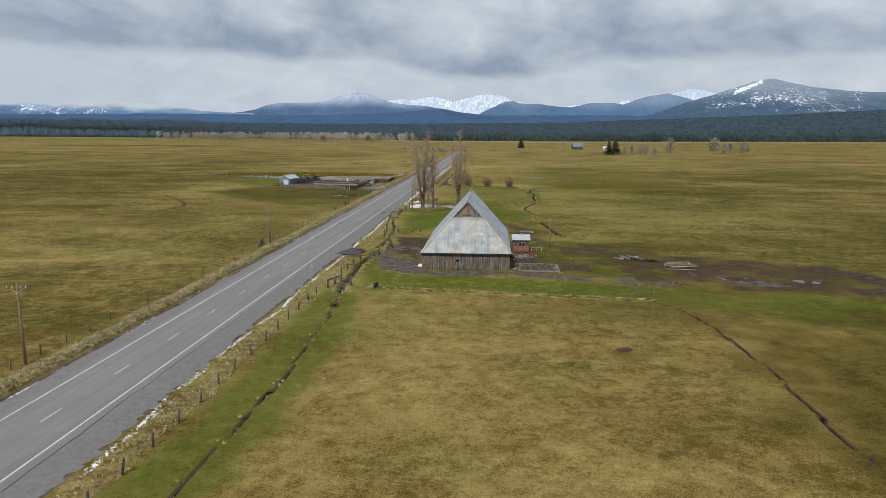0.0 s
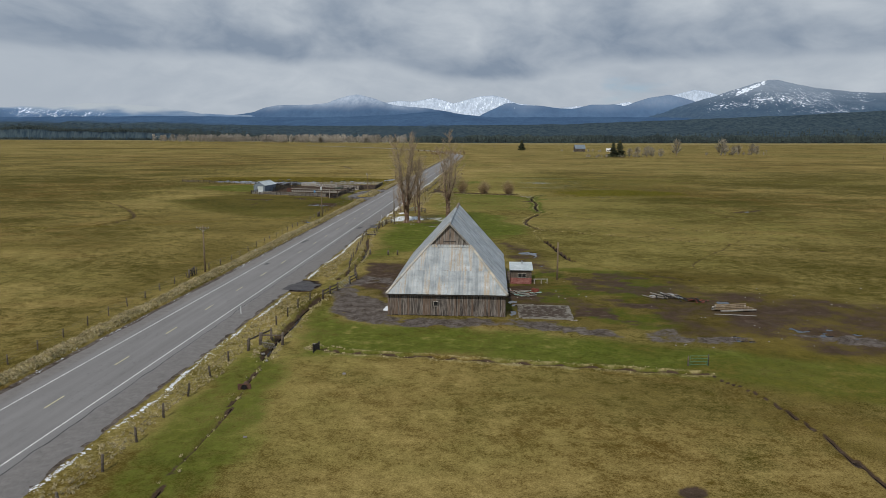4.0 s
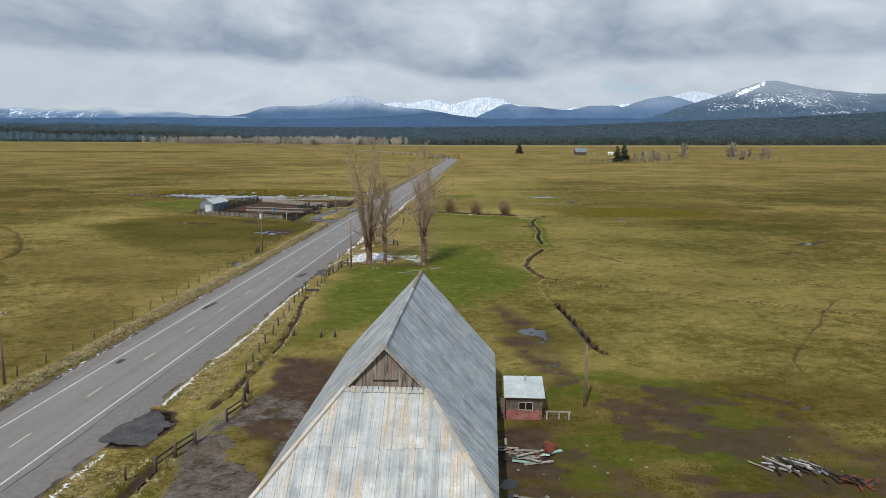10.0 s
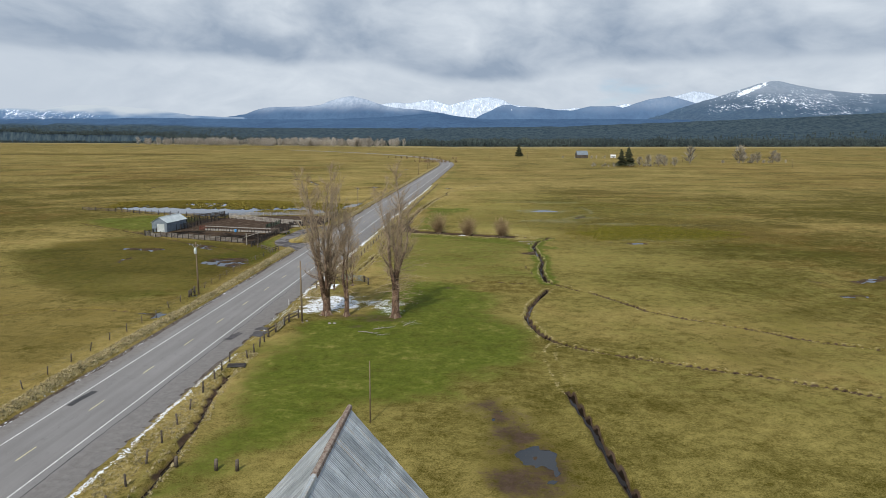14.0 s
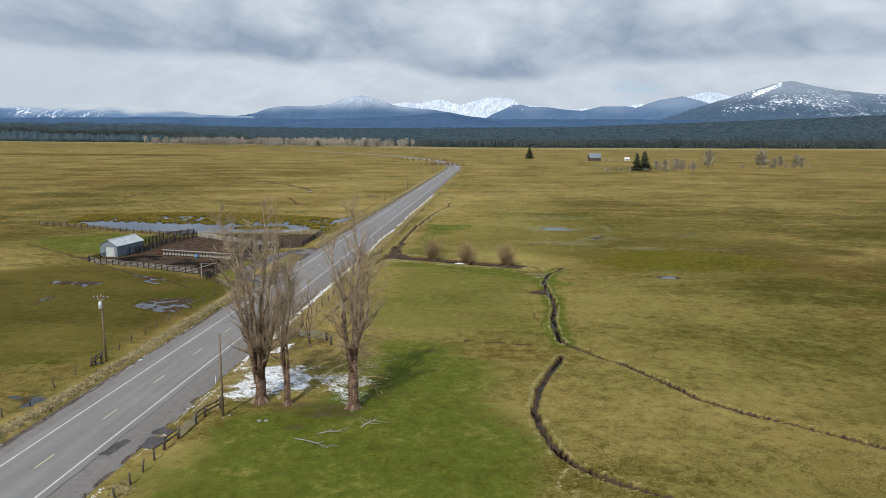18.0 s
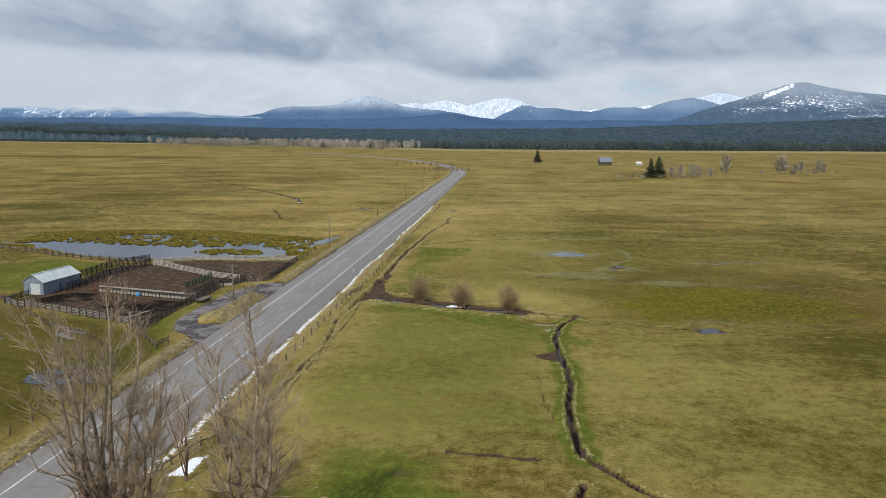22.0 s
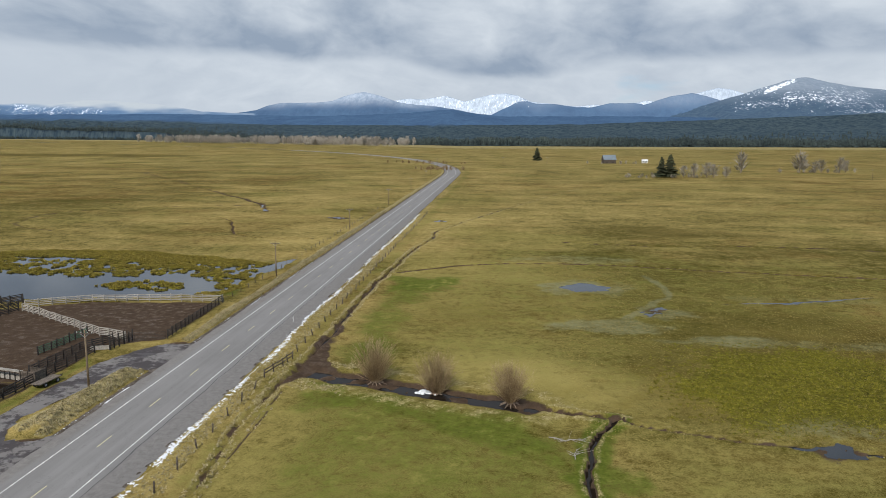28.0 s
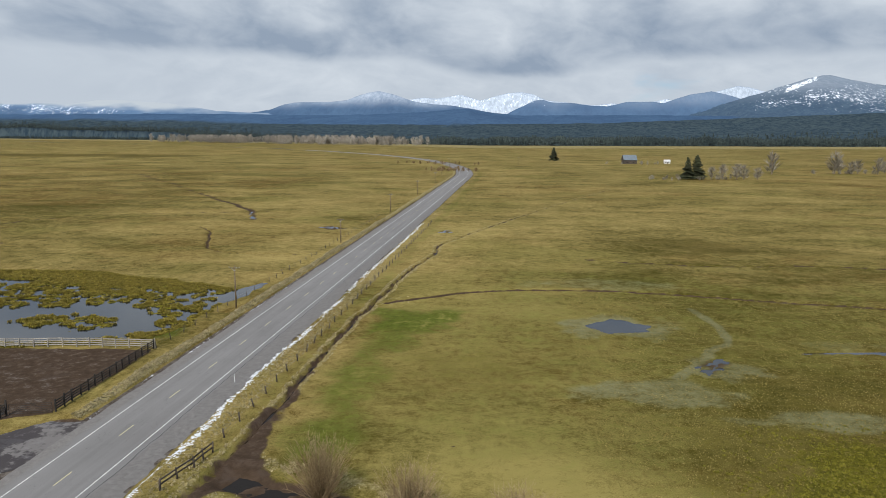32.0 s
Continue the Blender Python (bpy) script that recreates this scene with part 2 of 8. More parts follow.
    col = N.mix(N.math("MULTIPLY", N.ramp(N.math("ADD", sc.outputs[2], N.math("MULTIPLY", drift, 0.55)), 0.30, 0.80), 0.82), col, lime)
    # straw and old stalks
    stalk = N.mix(N.ramp(N.math("ADD", N.math("MULTIPLY", n_fine, 0.4), N.math("MULTIPLY", n_tuft, 0.6)), 0.36, 0.64, False), (0.150, 0.118, 0.042), (0.45, 0.375, 0.190))
    col = N.mix(N.math("MULTIPLY", N.ramp(N.math("ADD", straw, jitter), 0.30, 0.85), 0.9), col, stalk)
    # gravel and bare soil
    grit = N.noise(co, 9.0, 3.0, 0.8)
    soil = N.mix(N.ramp(N.math("ADD", N.math("MULTIPLY", n_clump, 0.6), N.math("MULTIPLY", grit, 0.4)), 0.28, 0.74, False), (0.027, 0.018, 0.011), (0.112, 0.075, 0.052))
    soil = N.mix(N.ramp(N.math("ADD", n_soft, N.math("MULTIPLY", N.math("SUBTRACT", grit, 0.5), 0.4)), 0.54, 0.70), soil, (0.080, 0.057, 0.043))
    soil = N.mix(N.ramp(mud, 1.0, 1.18), soil, (0.013, 0.009, 0.006))
    col = N.mix(N.ramp(N.math("ADD", mud, N.math("ADD", N.math("MULTIPLY", jitter, 0.9), N.math("MULTIPLY", N.math("SUBTRACT", n_fine, 0.5), 0.5))), 0.34, 0.78), col, soil)
    stone = N.mix(N.ramp(N.math("ADD", N.math("MULTIPLY", n_clump, 0.4), N.math("ADD", N.math("MULTIPLY", grit, 0.3), N.math("MULTIPLY", n_tuft, 0.3))), 0.42, 0.62, False), (0.042, 0.030, 0.023), (0.205, 0.178, 0.158))
    col = N.mix(N.ramp(N.math("ADD", gravel, N.math("MULTIPLY", jitter, 0.9)), 0.36, 0.66), col, stone)
    cold = N.ramp(N.math("ADD", snow, N.math("ADD", N.math("MULTIPLY", jitter, 0.9), N.math("MULTIPLY", N.math("SUBTRACT", n_fine, 0.5), 0.9))), 0.40, 0.62)
    col = N.mix(cold, col, (0.80, 0.83, 0.88))
    N.link(col, b.inputs["Base Color"])
    bump(N, b, N.math("ADD", N.math("MULTIPLY", n_clump, 0.7), N.math("ADD", N.math("MULTIPLY", n_tuft, 0.6), N.math("MULTIPLY", n_fine, 0.3))), 0.42, 0.2)
    rough = N.math("SUBTRACT", 0.97, N.math("MULTIPLY", N.math("MULTIPLY", N.ramp(mud, 0.6, 0.95), N.ramp(n_clump, 0.5, 0.62)), 0.45))
    N.link(rough, b.inputs["Roughness"])
    return m


GRASS_DARK, GRASS_TAN, GRASS_BROWN = (0.068, 0.057, 0.009), (0.362, 0.274, 0.098), (0.100, 0.064, 0.013)
GRASS_GREEN, GRASS_LUSH, GRASS_LUSH_DARK = (0.212, 0.196, 0.050), (0.122, 0.146, 0.021), (0.048, 0.066, 0.007)
M_GROUND = mat_ground()


def mat_asphalt():
    m, N, b = material("asphalt", 0.85, 0.0, 0.3)
    co = world_coord(N)
    along = N.noise(N.scaled(co, 0.9, 0.02, 1), 1.0, 3.0, 0.5)
    grain, blot = N.noise(co, 14.0, 3.0, 0.8), N.noise(N.scaled(co, 1, 0.5, 1), 0.18, 4.0, 0.6)
    f = N.math("ADD", N.math("MULTIPLY", along, 0.45), N.math("ADD", N.math("MULTIPLY", grain, 0.25), N.math("MULTIPLY", blot, 0.30)))
    col = N.mix(N.ramp(f, 0.36, 0.64, False), (0.178, 0.169, 0.164), (0.246, 0.236, 0.231))
    sep = N.add("ShaderNodeSeparateXYZ")
    N.link(co, sep.inputs[0])
    # the outer margins are older, rougher and browner than the lanes
    x = N.math("ADD", sep.outputs[0], N.math("MULTIPLY", N.math("SUBTRACT", blot, 0.5), 0.8))
    margin = N.math("MAXIMUM", N.ramp(x, 0.85, 1.3), N.math("SUBTRACT", 1.0, N.ramp(x, -8.8, -8.2)))
    coarse = N.noise(co, 1.3, 5.0, 0.75, 0.4)
    old = N.mix(N.ramp(N.math("ADD", N.math("MULTIPLY", coarse, 0.6), N.math("MULTIPLY", grain, 0.4)), 0.38, 0.62, False), (0.138, 0.126, 0.118), (0.236, 0.220, 0.208))
    col = N.mix(N.math("MULTIPLY", margin, 0.85), col, old)
    # fine cracks, tarred black
    crack = N.math("ABSOLUTE", N.math("SUBTRACT", N.noise(N.scaled(co, 1, 0.45, 1), 0.33, 4.0, 0.6, 0.6), 0.5))
    col = N.mix(N.math("MULTIPLY", N.math("SUBTRACT", 1.0, N.ramp(crack, 0.0, 0.005)), 0.28), col, (0.05, 0.047, 0.046))
    N.link(col, b.inputs["Base Color"])
    bump(N, b, grain, 0.25, 0.02)
    return m


def mat_water(name, tint, rough=0.03):
    m, N, b = material(name, rough, 0.0, 0.5)
    b.inputs["Base Color"].default_value = (*tint, 1)
    ripple = N.noise(world_coord(N), 1.8, 3.0, 0.6)
    bump(N, b, ripple, 0.06, 0.05)
    return m


def mat_roof(name, axis):
    """Old galvanised sheet: corrugations across `axis`, dull zinc, rust streaks that run down the slope."""
    m, N, b = material(name, 0.5, 0.35, 0.4)
    co = world_coord(N)
    sep = N.add("ShaderNodeSeparateXYZ")
    N.link(co, sep.inputs[0])
    u = sep.outputs[axis]
    wave = N.math("SINE", N.math("MULTIPLY", u, 2 * math.pi / 0.152))
    streak = N.noise(N.xyz(N.math("MULTIPLY", u, 2.6), N.math("MULTIPLY", sep.outputs[2], 0.22), 0.0), 1.0, 4.0, 0.62)
    blot, fine = N.noise(co, 0.55, 4.0, 0.6), N.noise(co, 6.0, 4.0, 0.7)
    r = obj_random(N)
    base = N.mix(N.ramp(N.math("ADD", N.math("MULTIPLY", blot, 0.6), N.math("MULTIPLY", streak, 0.5)), 0.38, 0.72), (0.30, 0.325, 0.335), (0.59, 0.62, 0.625))
    k = N.math("ADD", 0.80, N.math("MULTIPLY", r, 0.34))
    base = N.mix(1.0, base, N.xyz(k, k, k), "MULTIPLY")
    rust = N.ramp(N.math("ADD", N.math("ADD", N.math("MULTIPLY", streak, 0.75), N.math("MULTIPLY", r, 0.16 if axis == 0 else 0.10)), N.math("MULTIPLY", N.math("SUBTRACT", fine, 0.5), 0.3)), 0.44 if axis == 0 else 0.48, 0.60)
    col = N.mix(N.math("MULTIPLY", rust, 0.75 if axis == 0 else 0.6), base, (0.40, 0.29, 0.17))
    # dirt along the laps and corrugation shade, painted as dark lines, broken here and there
    rows = N.math("SINE", N.math("MULTIPLY", u, 2 * math.pi / (0.41 if axis == 0 else 0.66)))
    broken = N.noise(N.xyz(N.math("MULTIPLY", u, 1.5), N.math("MULTIPLY", sep.outputs[2], 1.1), 3.0), 1.0, 3.0, 0.6)
    dirt_shade = N.math("MULTIPLY", N.ramp(rows, 0.55, 0.95), N.ramp(broken, 0.36, 0.52))
    col = N.mix(N.math("MULTIPLY", dirt_shade, 0.10 if axis == 0 else 0.34), col, (0.12, 0.125, 0.125))
    N.link(col, b.inputs["Base Color"])
    # nailed laps: faint level lines where one course meets the next
    level = N.math("SINE", N.math("MULTIPLY", sep.outputs[2], 2 * math.pi / 0.62))
    N.link(N.mix(N.math("MULTIPLY", N.math("MULTIPLY", N.ramp(level, 0.80, 0.98), N.ramp(broken, 0.40, 0.60)), 0.22), col, (0.30, 0.27, 0.23)), b.inputs["Base Color"])
    front = axis == 0
    bump(N, b, N.math("ADD", N.math("MULTIPLY", wave, 0.3 if front else 1.0), N.math("ADD", N.math("MULTIPLY", rows, 0.5 if front else 0.9), N.math("MULTIPLY", fine, 0.4))), 0.7, 0.022)
    return m


def mat_boards(name, c1, c2, c3, axis="z"):
    """Weathered bare timber, grain along the piece, each board its own grey."""
    m, N, b = material(name, 0.9, 0.0, 0.2)
    st = {"z": (9, 9, 0.6), "x": (0.6, 9, 9), "y": (9, 0.6, 9)}[axis]
    co = N.scaled(world_coord(N), *st)
    grain, wide = N.noise(co, 1.0, 5.0, 0.65, 0.3), N.noise(world_coord(N), 0.8, 3.0, 0.6)
    r = obj_random(N)
    col = N.mix(N.ramp(grain, 0.36, 0.66), c1, c2)
    col = N.mix(N.math("MULTIPLY", N.ramp(N.math("ADD", N.math("MULTIPLY", r, 0.6), N.math("MULTIPLY", wide, 0.5)), 0.45, 0.8), 0.8), col, c3)
    k = N.math("ADD", 0.7, N.math("MULTIPLY", r, 0.6))
    col = N.mix(1.0, col, N.xyz(k, k, k), "MULTIPLY")
    N.link(col, b.inputs["Base Color"])
    bump(N, b, grain, 0.6, 0.02)
    return m


M_ASPHALT = mat_asphalt()
M_WHITE_LINE = mat_simple("road_paint_white", (0.42, 0.42, 0.41), (0.80, 0.80, 0.78), 2.0, 0.8)
M_YELLOW_LINE = mat_simple("road_paint_yellow", (0.46, 0.42, 0.26), (0.76, 0.68, 0.40), 2.0, 0.8)
M_TAR = mat_simple("road_tar", (0.022, 0.022, 0.024), (0.05, 0.048, 0.048), 1.2, 0.6)
M_WETTAR = mat_simple("wet_asphalt", (0.034, 0.031, 0.033), (0.098, 0.090, 0.090), 0.7, 0.7)


def mat_apron():
    """Old wet asphalt: nearly black, worn pale in sheets, with water standing in the hollows."""
    m, N, b = material("wet_apron", 0.6, 0.0, 0.22)
    co = world_coord(N)
    wide, fine, grit = N.noise(co, 0.22, 4.0, 0.6, 0.5), N.noise(co, 1.1, 5.0, 0.7, 0.3), N.noise(co, 9.0, 3.0, 0.8)
    tone = N.mix(grit, (0.040, 0.034, 0.036), (0.082, 0.071, 0.072))
    f = N.math("ADD", N.math("MULTIPLY", wide, 0.6), N.math("MULTIPLY", fine, 0.4))
    tone = N.mix(N.ramp(f, 0.465, 0.545), tone, (0.180, 0.166, 0.160))
    N.link(tone, b.inputs["Base Color"])
    wet = N.ramp(N.noise(co, 0.35, 4.0, 0.6), 0.50, 0.60)
    N.link(N.math("SUBTRACT", 0.9, N.math("MULTIPLY", wet, 0.35)), b.inputs["Roughness"])
    bump(N, b, N.math("ADD", fine, N.math("MULTIPLY", grit, 0.4)), 0.3, 0.03)
    return m


M_APRON = mat_apron()
M_POND = mat_water("pond_water", (0.012, 0.015, 0.020))
M_POND.node_tree.nodes["Principled BSDF"].inputs["Specular IOR Level"].default_value = 0.3
M_DITCHWATER = mat_water("ditch_water", (0.016, 0.012, 0.009), 0.12)
M_DITCHWATER.node_tree.nodes["Principled BSDF"].inputs["Specular IOR Level"].default_value = 0.07
M_ROOF_X, M_ROOF_Y = mat_roof("galvanised_sheet_front", 0), mat_roof("galvanised_sheet_side", 1)
M_BARNWOOD = mat_boards("barn_boards", (0.050, 0.042, 0.038), (0.27, 0.24, 0.215), (0.105, 0.068, 0.046))
M_GABLEWOOD = mat_boards("gable_boards", (0.085, 0.074, 0.066), (0.34, 0.31, 0.28), (0.17, 0.125, 0.095))
M_FENCEWOOD = mat_simple("fence_wood", (0.055, 0.045, 0.038), (0.16, 0.13, 0.105), 2.5, 0.9, vary=0.3)
M_PALEWOOD = mat_simple("bleached_wood", (0.22, 0.20, 0.175), (0.42, 0.39, 0.35), 2.0, 0.9, vary=0.2)
M_MIDWOOD = mat_simple("grey_wood", (0.12, 0.108, 0.095), (0.26, 0.24, 0.215), 2.0, 0.9, vary=0.2)
# also colours the added sheets that darken the gaps between barn boards
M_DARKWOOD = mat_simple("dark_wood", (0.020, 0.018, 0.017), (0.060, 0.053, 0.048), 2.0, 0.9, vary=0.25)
M_POLEWOOD = mat_simple("pole_wood", (0.12, 0.085, 0.05), (0.24, 0.185, 0.125), 1.5, 0.85, stretch=(3, 3, 0.4))
M_BARK = mat_simple("poplar_bark", (0.095, 0.064, 0.045), (0.36, 0.275, 0.20), 2.2, 0.9, bumps=0.8, dist=0.06, stretch=(2.5, 2.5, 0.5))


def mat_limb():
    """Old furrowed bark, reddish brown low down, pale grey-tan on the younger wood above."""
    m, N, b = material("poplar_limbs", 0.9, 0.0, 0.2)
    co = obj_coord(N)
    z = N.add("ShaderNodeSeparateXYZ")
    N.link(co, z.inputs[0])
    groove, blot = N.noise(N.scaled(co, 9, 9, 1.6), 1.0, 4.0, 0.65, 0.4), N.noise(co, 1.4, 3.0, 0.6)
    f = N.ramp(N.math("ADD", N.math("MULTIPLY", groove, 0.6), N.math("MULTIPLY", blot, 0.4)), 0.38, 0.62)
    old, young = N.mix(f, (0.060, 0.038, 0.026), (0.235, 0.150, 0.105)), N.mix(f, (0.135, 0.100, 0.070), (0.43, 0.34, 0.25))
    N.link(N.mix(N.ramp(N.math("ADD", z.outputs[2], N.math("MULTIPLY", blot, 5.0)), 8.5, 19.0), old, young), b.inputs["Base Color"])
    bump(N, b, groove, 0.8, 0.06)
    return m


M_LIMB = mat_limb()
M_TWIG = mat_simple("twigs", (0.24, 0.178, 0.118), (0.48, 0.375, 0.255), 0.6, 0.9, bumps=0)
M_WILLOW = mat_simple("willow_stems", (0.15, 0.092, 0.045), (0.36, 0.260, 0.140), 0.6, 0.9, bumps=0)
M_WILLOWTIP = mat_simple("willow_tips", (0.23, 0.160, 0.080), (0.46, 0.355, 0.205), 0.6, 0.9, bumps=0)
M_STRAW = mat_simple("dry_grass", (0.22, 0.185, 0.09), (0.52, 0.44, 0.26), 0.8, 0.95, bumps=0, vary=0.3, island=True)
M_SEDGE = mat_simple("sedge", (0.11, 0.09, 0.014), (0.33, 0.26, 0.05), 0.8, 0.95, bumps=0, vary=0.3, island=True)
M_CONCRETE = mat_simple("old_concrete", (0.045, 0.034, 0.026), (0.30, 0.275, 0.24), 0.45, 0.95)


def mat_slab():
    """Old concrete pad under dried mud, bare and pale along its rim."""
    m, N, b = material("muddy_concrete", 0.95, 0.0, 0.2)
    co = world_coord(N)
    s = N.add("ShaderNodeSeparateXYZ")
    N.link(co, s.inputs[0])
    inner = N.math("MULTIPLY", N.ramp(N.math("ABSOLUTE", N.math("SUBTRACT", s.outputs[0], 43.2)), 4.0, 2.6), N.ramp(N.math("ABSOLUTE", N.math("SUBTRACT", s.outputs[1], 2.5)), 4.0, 2.4))
    n, f = N.noise(co, 1.3, 6.0, 0.75), N.noise(co, 7.0, 3.0, 0.7)
    pale = N.mix(f, (0.15, 0.135, 0.112), (0.29, 0.265, 0.225))
    soil = N.mix(f, (0.030, 0.021, 0.015), (0.092, 0.066, 0.048))
    N.link(N.mix(N.ramp(N.math("ADD", n, N.math("MULTIPLY", inner, 0.15)), 0.49, 0.66), pale, soil), b.inputs["Base Color"])
    bump(N, b, f, 0.5, 0.03)
    return m


M_SLAB = mat_slab()
M_RUSTRIDGE = mat_simple("rusted_ridge_metal", (0.17, 0.105, 0.075), (0.36, 0.30, 0.25), 2.5, 0.8, 0.1)
M_RUSTCAP = mat_simple("rusty_ridge_metal", (0.42, 0.42, 0.41), (0.50, 0.42, 0.31), 1.1, 0.6, 0.2, vary=0.2)
M_RED = mat_simple("faded_red_paint", (0.19, 0.05, 0.04), (0.33, 0.16, 0.14), 1.2, 0.85)
M_RUSTRED = mat_simple("rusty_red", (0.10, 0.03, 0.02), (0.22, 0.06, 0.035), 2.0, 0.85, vary=0.3)
M_RUSTBROWN = mat_simple("rusty_brown", (0.060, 0.032, 0.023), (0.135, 0.072, 0.048), 2.0, 0.85)
M_TEAL = mat_simple("faded_teal_paint", (0.23, 0.36, 0.31), (0.40, 0.50, 0.44), 2.0, 0.8, vary=0.2)
M_STEEL = mat_simple("galvanised_steel", (0.35, 0.38, 0.40), (0.55, 0.57, 0.58), 2.0, 0.45, 0.6)
M_BLUEGATE = mat_simple("blue_gate_steel", (0.16, 0.24, 0.34), (0.30, 0.40, 0.50), 2.0, 0.5, 0.3)
M_GREENGATE = mat_simple("green_gate_steel", (0.05, 0.13, 0.08), (0.10, 0.22, 0.13), 2.0, 0.5, 0.2)
# near black: tyres and chassis, and panels standing for unlit openings and panes
M_DARK = mat_simple("dark_parts_and_unlit_openings", (0.008, 0.008, 0.009), (0.018, 0.017, 0.016), 2.0, 0.6)
M_WIRE = mat_simple("fence_wire", (0.10, 0.09, 0.085), (0.2, 0.18, 0.17), 2.0, 0.6, 0.5, bumps=0)
M_SHEDGREY = mat_simple("blue_grey_siding", (0.12, 0.15, 0.18), (0.21, 0.25, 0.29), 0.8, 0.7)
M_SHEDROOF = mat_simple("pale_steel_roof", (0.48, 0.53, 0.53), (0.66, 0.70, 0.70), 0.6, 0.45, 0.3)
M_SIGNWHITE = mat_simple("white_plastic", (0.6, 0.6, 0.6), (0.82, 0.82, 0.82), 2.0, 0.6)
M_ROCK = mat_simple("grey_stone", (0.13, 0.12, 0.11), (0.31, 0.29, 0.26), 1.5, 0.9, vary=0.2)


# ---- numbers over the plan ----
def lattice(ix, iy, seed):
    h = (ix.astype(np.int64) * 374761393 + iy.astype(np.int64) * 668265263 + seed * 974711) & 0x7FFFFFFF
    h = ((h ^ (h >> 13)) * 1274126177) & 0x7FFFFFFF
    return ((h ^ (h >> 16)) & 0xFFFF) / 65535.0


def value_noise(x, y, seed=0):
    x0, y0 = np.floor(x), np.floor(y)
    fx, fy = x - x0, y - y0
    fx, fy = fx * fx * (3 - 2 * fx), fy * fy * (3 - 2 * fy)
    a, b = lattice(x0, y0, seed), lattice(x0 + 1, y0, seed)
    c, d = lattice(x0, y0 + 1, seed), lattice(x0 + 1, y0 + 1, seed)
    return (a * (1 - fx) + b * fx) * (1 - fy) + (c * (1 - fx) + d * fx) * fy


def fbm(x, y, seed=0, octaves=4):
    total, amp, norm = 0.0, 1.0, 0.0
    for o in range(octaves):
        total = total + amp * value_noise(x * 2**o, y * 2**o, seed + 17 * o)
        norm, amp = norm + amp, amp * 0.5
    return total / norm


def step(v, lo, hi):
    t = np.clip((v - lo) / (hi - lo), 0, 1)
    return t * t * (3 - 2 * t)


def wander(points, seed, amount=0.6, length=6.0, pieces=5):
    """A hand-drawn line: the corners rounded, then small sideways wandering."""
    p = np.array(points, float)
    for _ in range(2):
        q = [p[0]]
        for a, b in zip(p[:-1], p[1:]):
            q += [a * 0.75 + b * 0.25, a * 0.25 + b * 0.75]
        p = np.array(q + [p[-1]])
    out = []
    for a, b in zip(p[:-1], p[1:]):
        n = max(1, int(np.hypot(*(b - a)) / 1.5))
        out += [a + (b - a) * i / n for i in range(n)]
    p = np.array(out + [p[-1]])
    p[:, 0] += (fbm(p[:, 0] / length, p[:, 1] / length, seed, 2) - 0.5) * 2 * amount
    p[:, 1] += (fbm(p[:, 0] / length + 40, p[:, 1] / length, seed, 2) - 0.5) * 2 * amount
    return p


def line_distance(X, Y, pts, reach):
    """Distance to a line, within reach; far vertices keep a large value."""
    D = np.full(X.shape, 1e3)
    pts = np.asarray(pts, float)
    near = np.where((X > pts[:, 0].min() - reach) & (X < pts[:, 0].max() + reach) & (Y > pts[:, 1].min() - reach) & (Y < pts[:, 1].max() + reach))[0]
    if not len(near):
        return D
    x, y, d = X[near], Y[near], np.full(len(near), 1e3)
    for a, b in zip(pts[:-1], pts[1:]):
        k = np.where((x > min(a[0], b[0]) - reach) & (x < max(a[0], b[0]) + reach) & (y > min(a[1], b[1]) - reach) & (y < max(a[1], b[1]) + reach))[0]
        if len(k):
            w = b - a
            t = np.clip(((x[k] - a[0]) * w[0] + (y[k] - a[1]) * w[1]) / max(w @ w, 1e-9), 0, 1)
            d[k] = np.minimum(d[k], np.hypot(x[k] - a[0] - t * w[0], y[k] - a[1] - t * w[1]))
    D[near] = d
    return D


def blob(X, Y, poly, soft, seed=0, rag=1.0, length=6.0):
    """1 inside a rough outline, 0 outside, over a soft and ragged edge."""
    p = np.asarray(poly, float)
    out = np.zeros(X.shape)
    pad = soft + rag + 1
    near = np.where((X > p[:, 0].min() - pad) & (X < p[:, 0].max() + pad) & (Y > p[:, 1].min() - pad) & (Y < p[:, 1].max() + pad))[0]
    if not len(near):
        return out
    x, y = X[near], Y[near]
    x = x + (fbm(x / length, y / length, seed, 3) - 0.5) * 2 * rag
    y = y + (fbm(x / length + 70, y / length, seed + 5, 3) - 0.5) * 2 * rag
    inside, d = np.zeros(len(x), bool), np.full(len(x), 1e3)
    for a, b in zip(p, np.roll(p, -1, 0)):
        w = b - a
        cross = (a[1] > y) != (b[1] > y)
        with np.errstate(divide="ignore", invalid="ignore"):
            inside ^= cross & (x < (b[0] - a[0]) * (y - a[1]) / (b[1] - a[1]) + a[0])
        t = np.clip(((x - a[0]) * w[0] + (y - a[1]) * w[1]) / max(w @ w, 1e-9), 0, 1)
        d = np.minimum(d, np.hypot(x - a[0] - t * w[0], y - a[1] - t * w[1]))
    out[near] = step(np.where(inside, d, -d), -soft, soft)
    return out


# ---- the plan: water courses, tracks, patches of ground ----
DITCH_S = wander([(12.3, -100), (13.2, -72), (13.6, -55), (12.5, -32), (10.5, -16), (10.2, -4), (10.1, 4), (10.5, 9.6)], 1, 0.35)
DITCH_M = wander([(9.9, 22), (10.7, 29), (10.6, 42), (10.2, 50), (8.4, 62), (6.8, 75)], 2, 0.35)
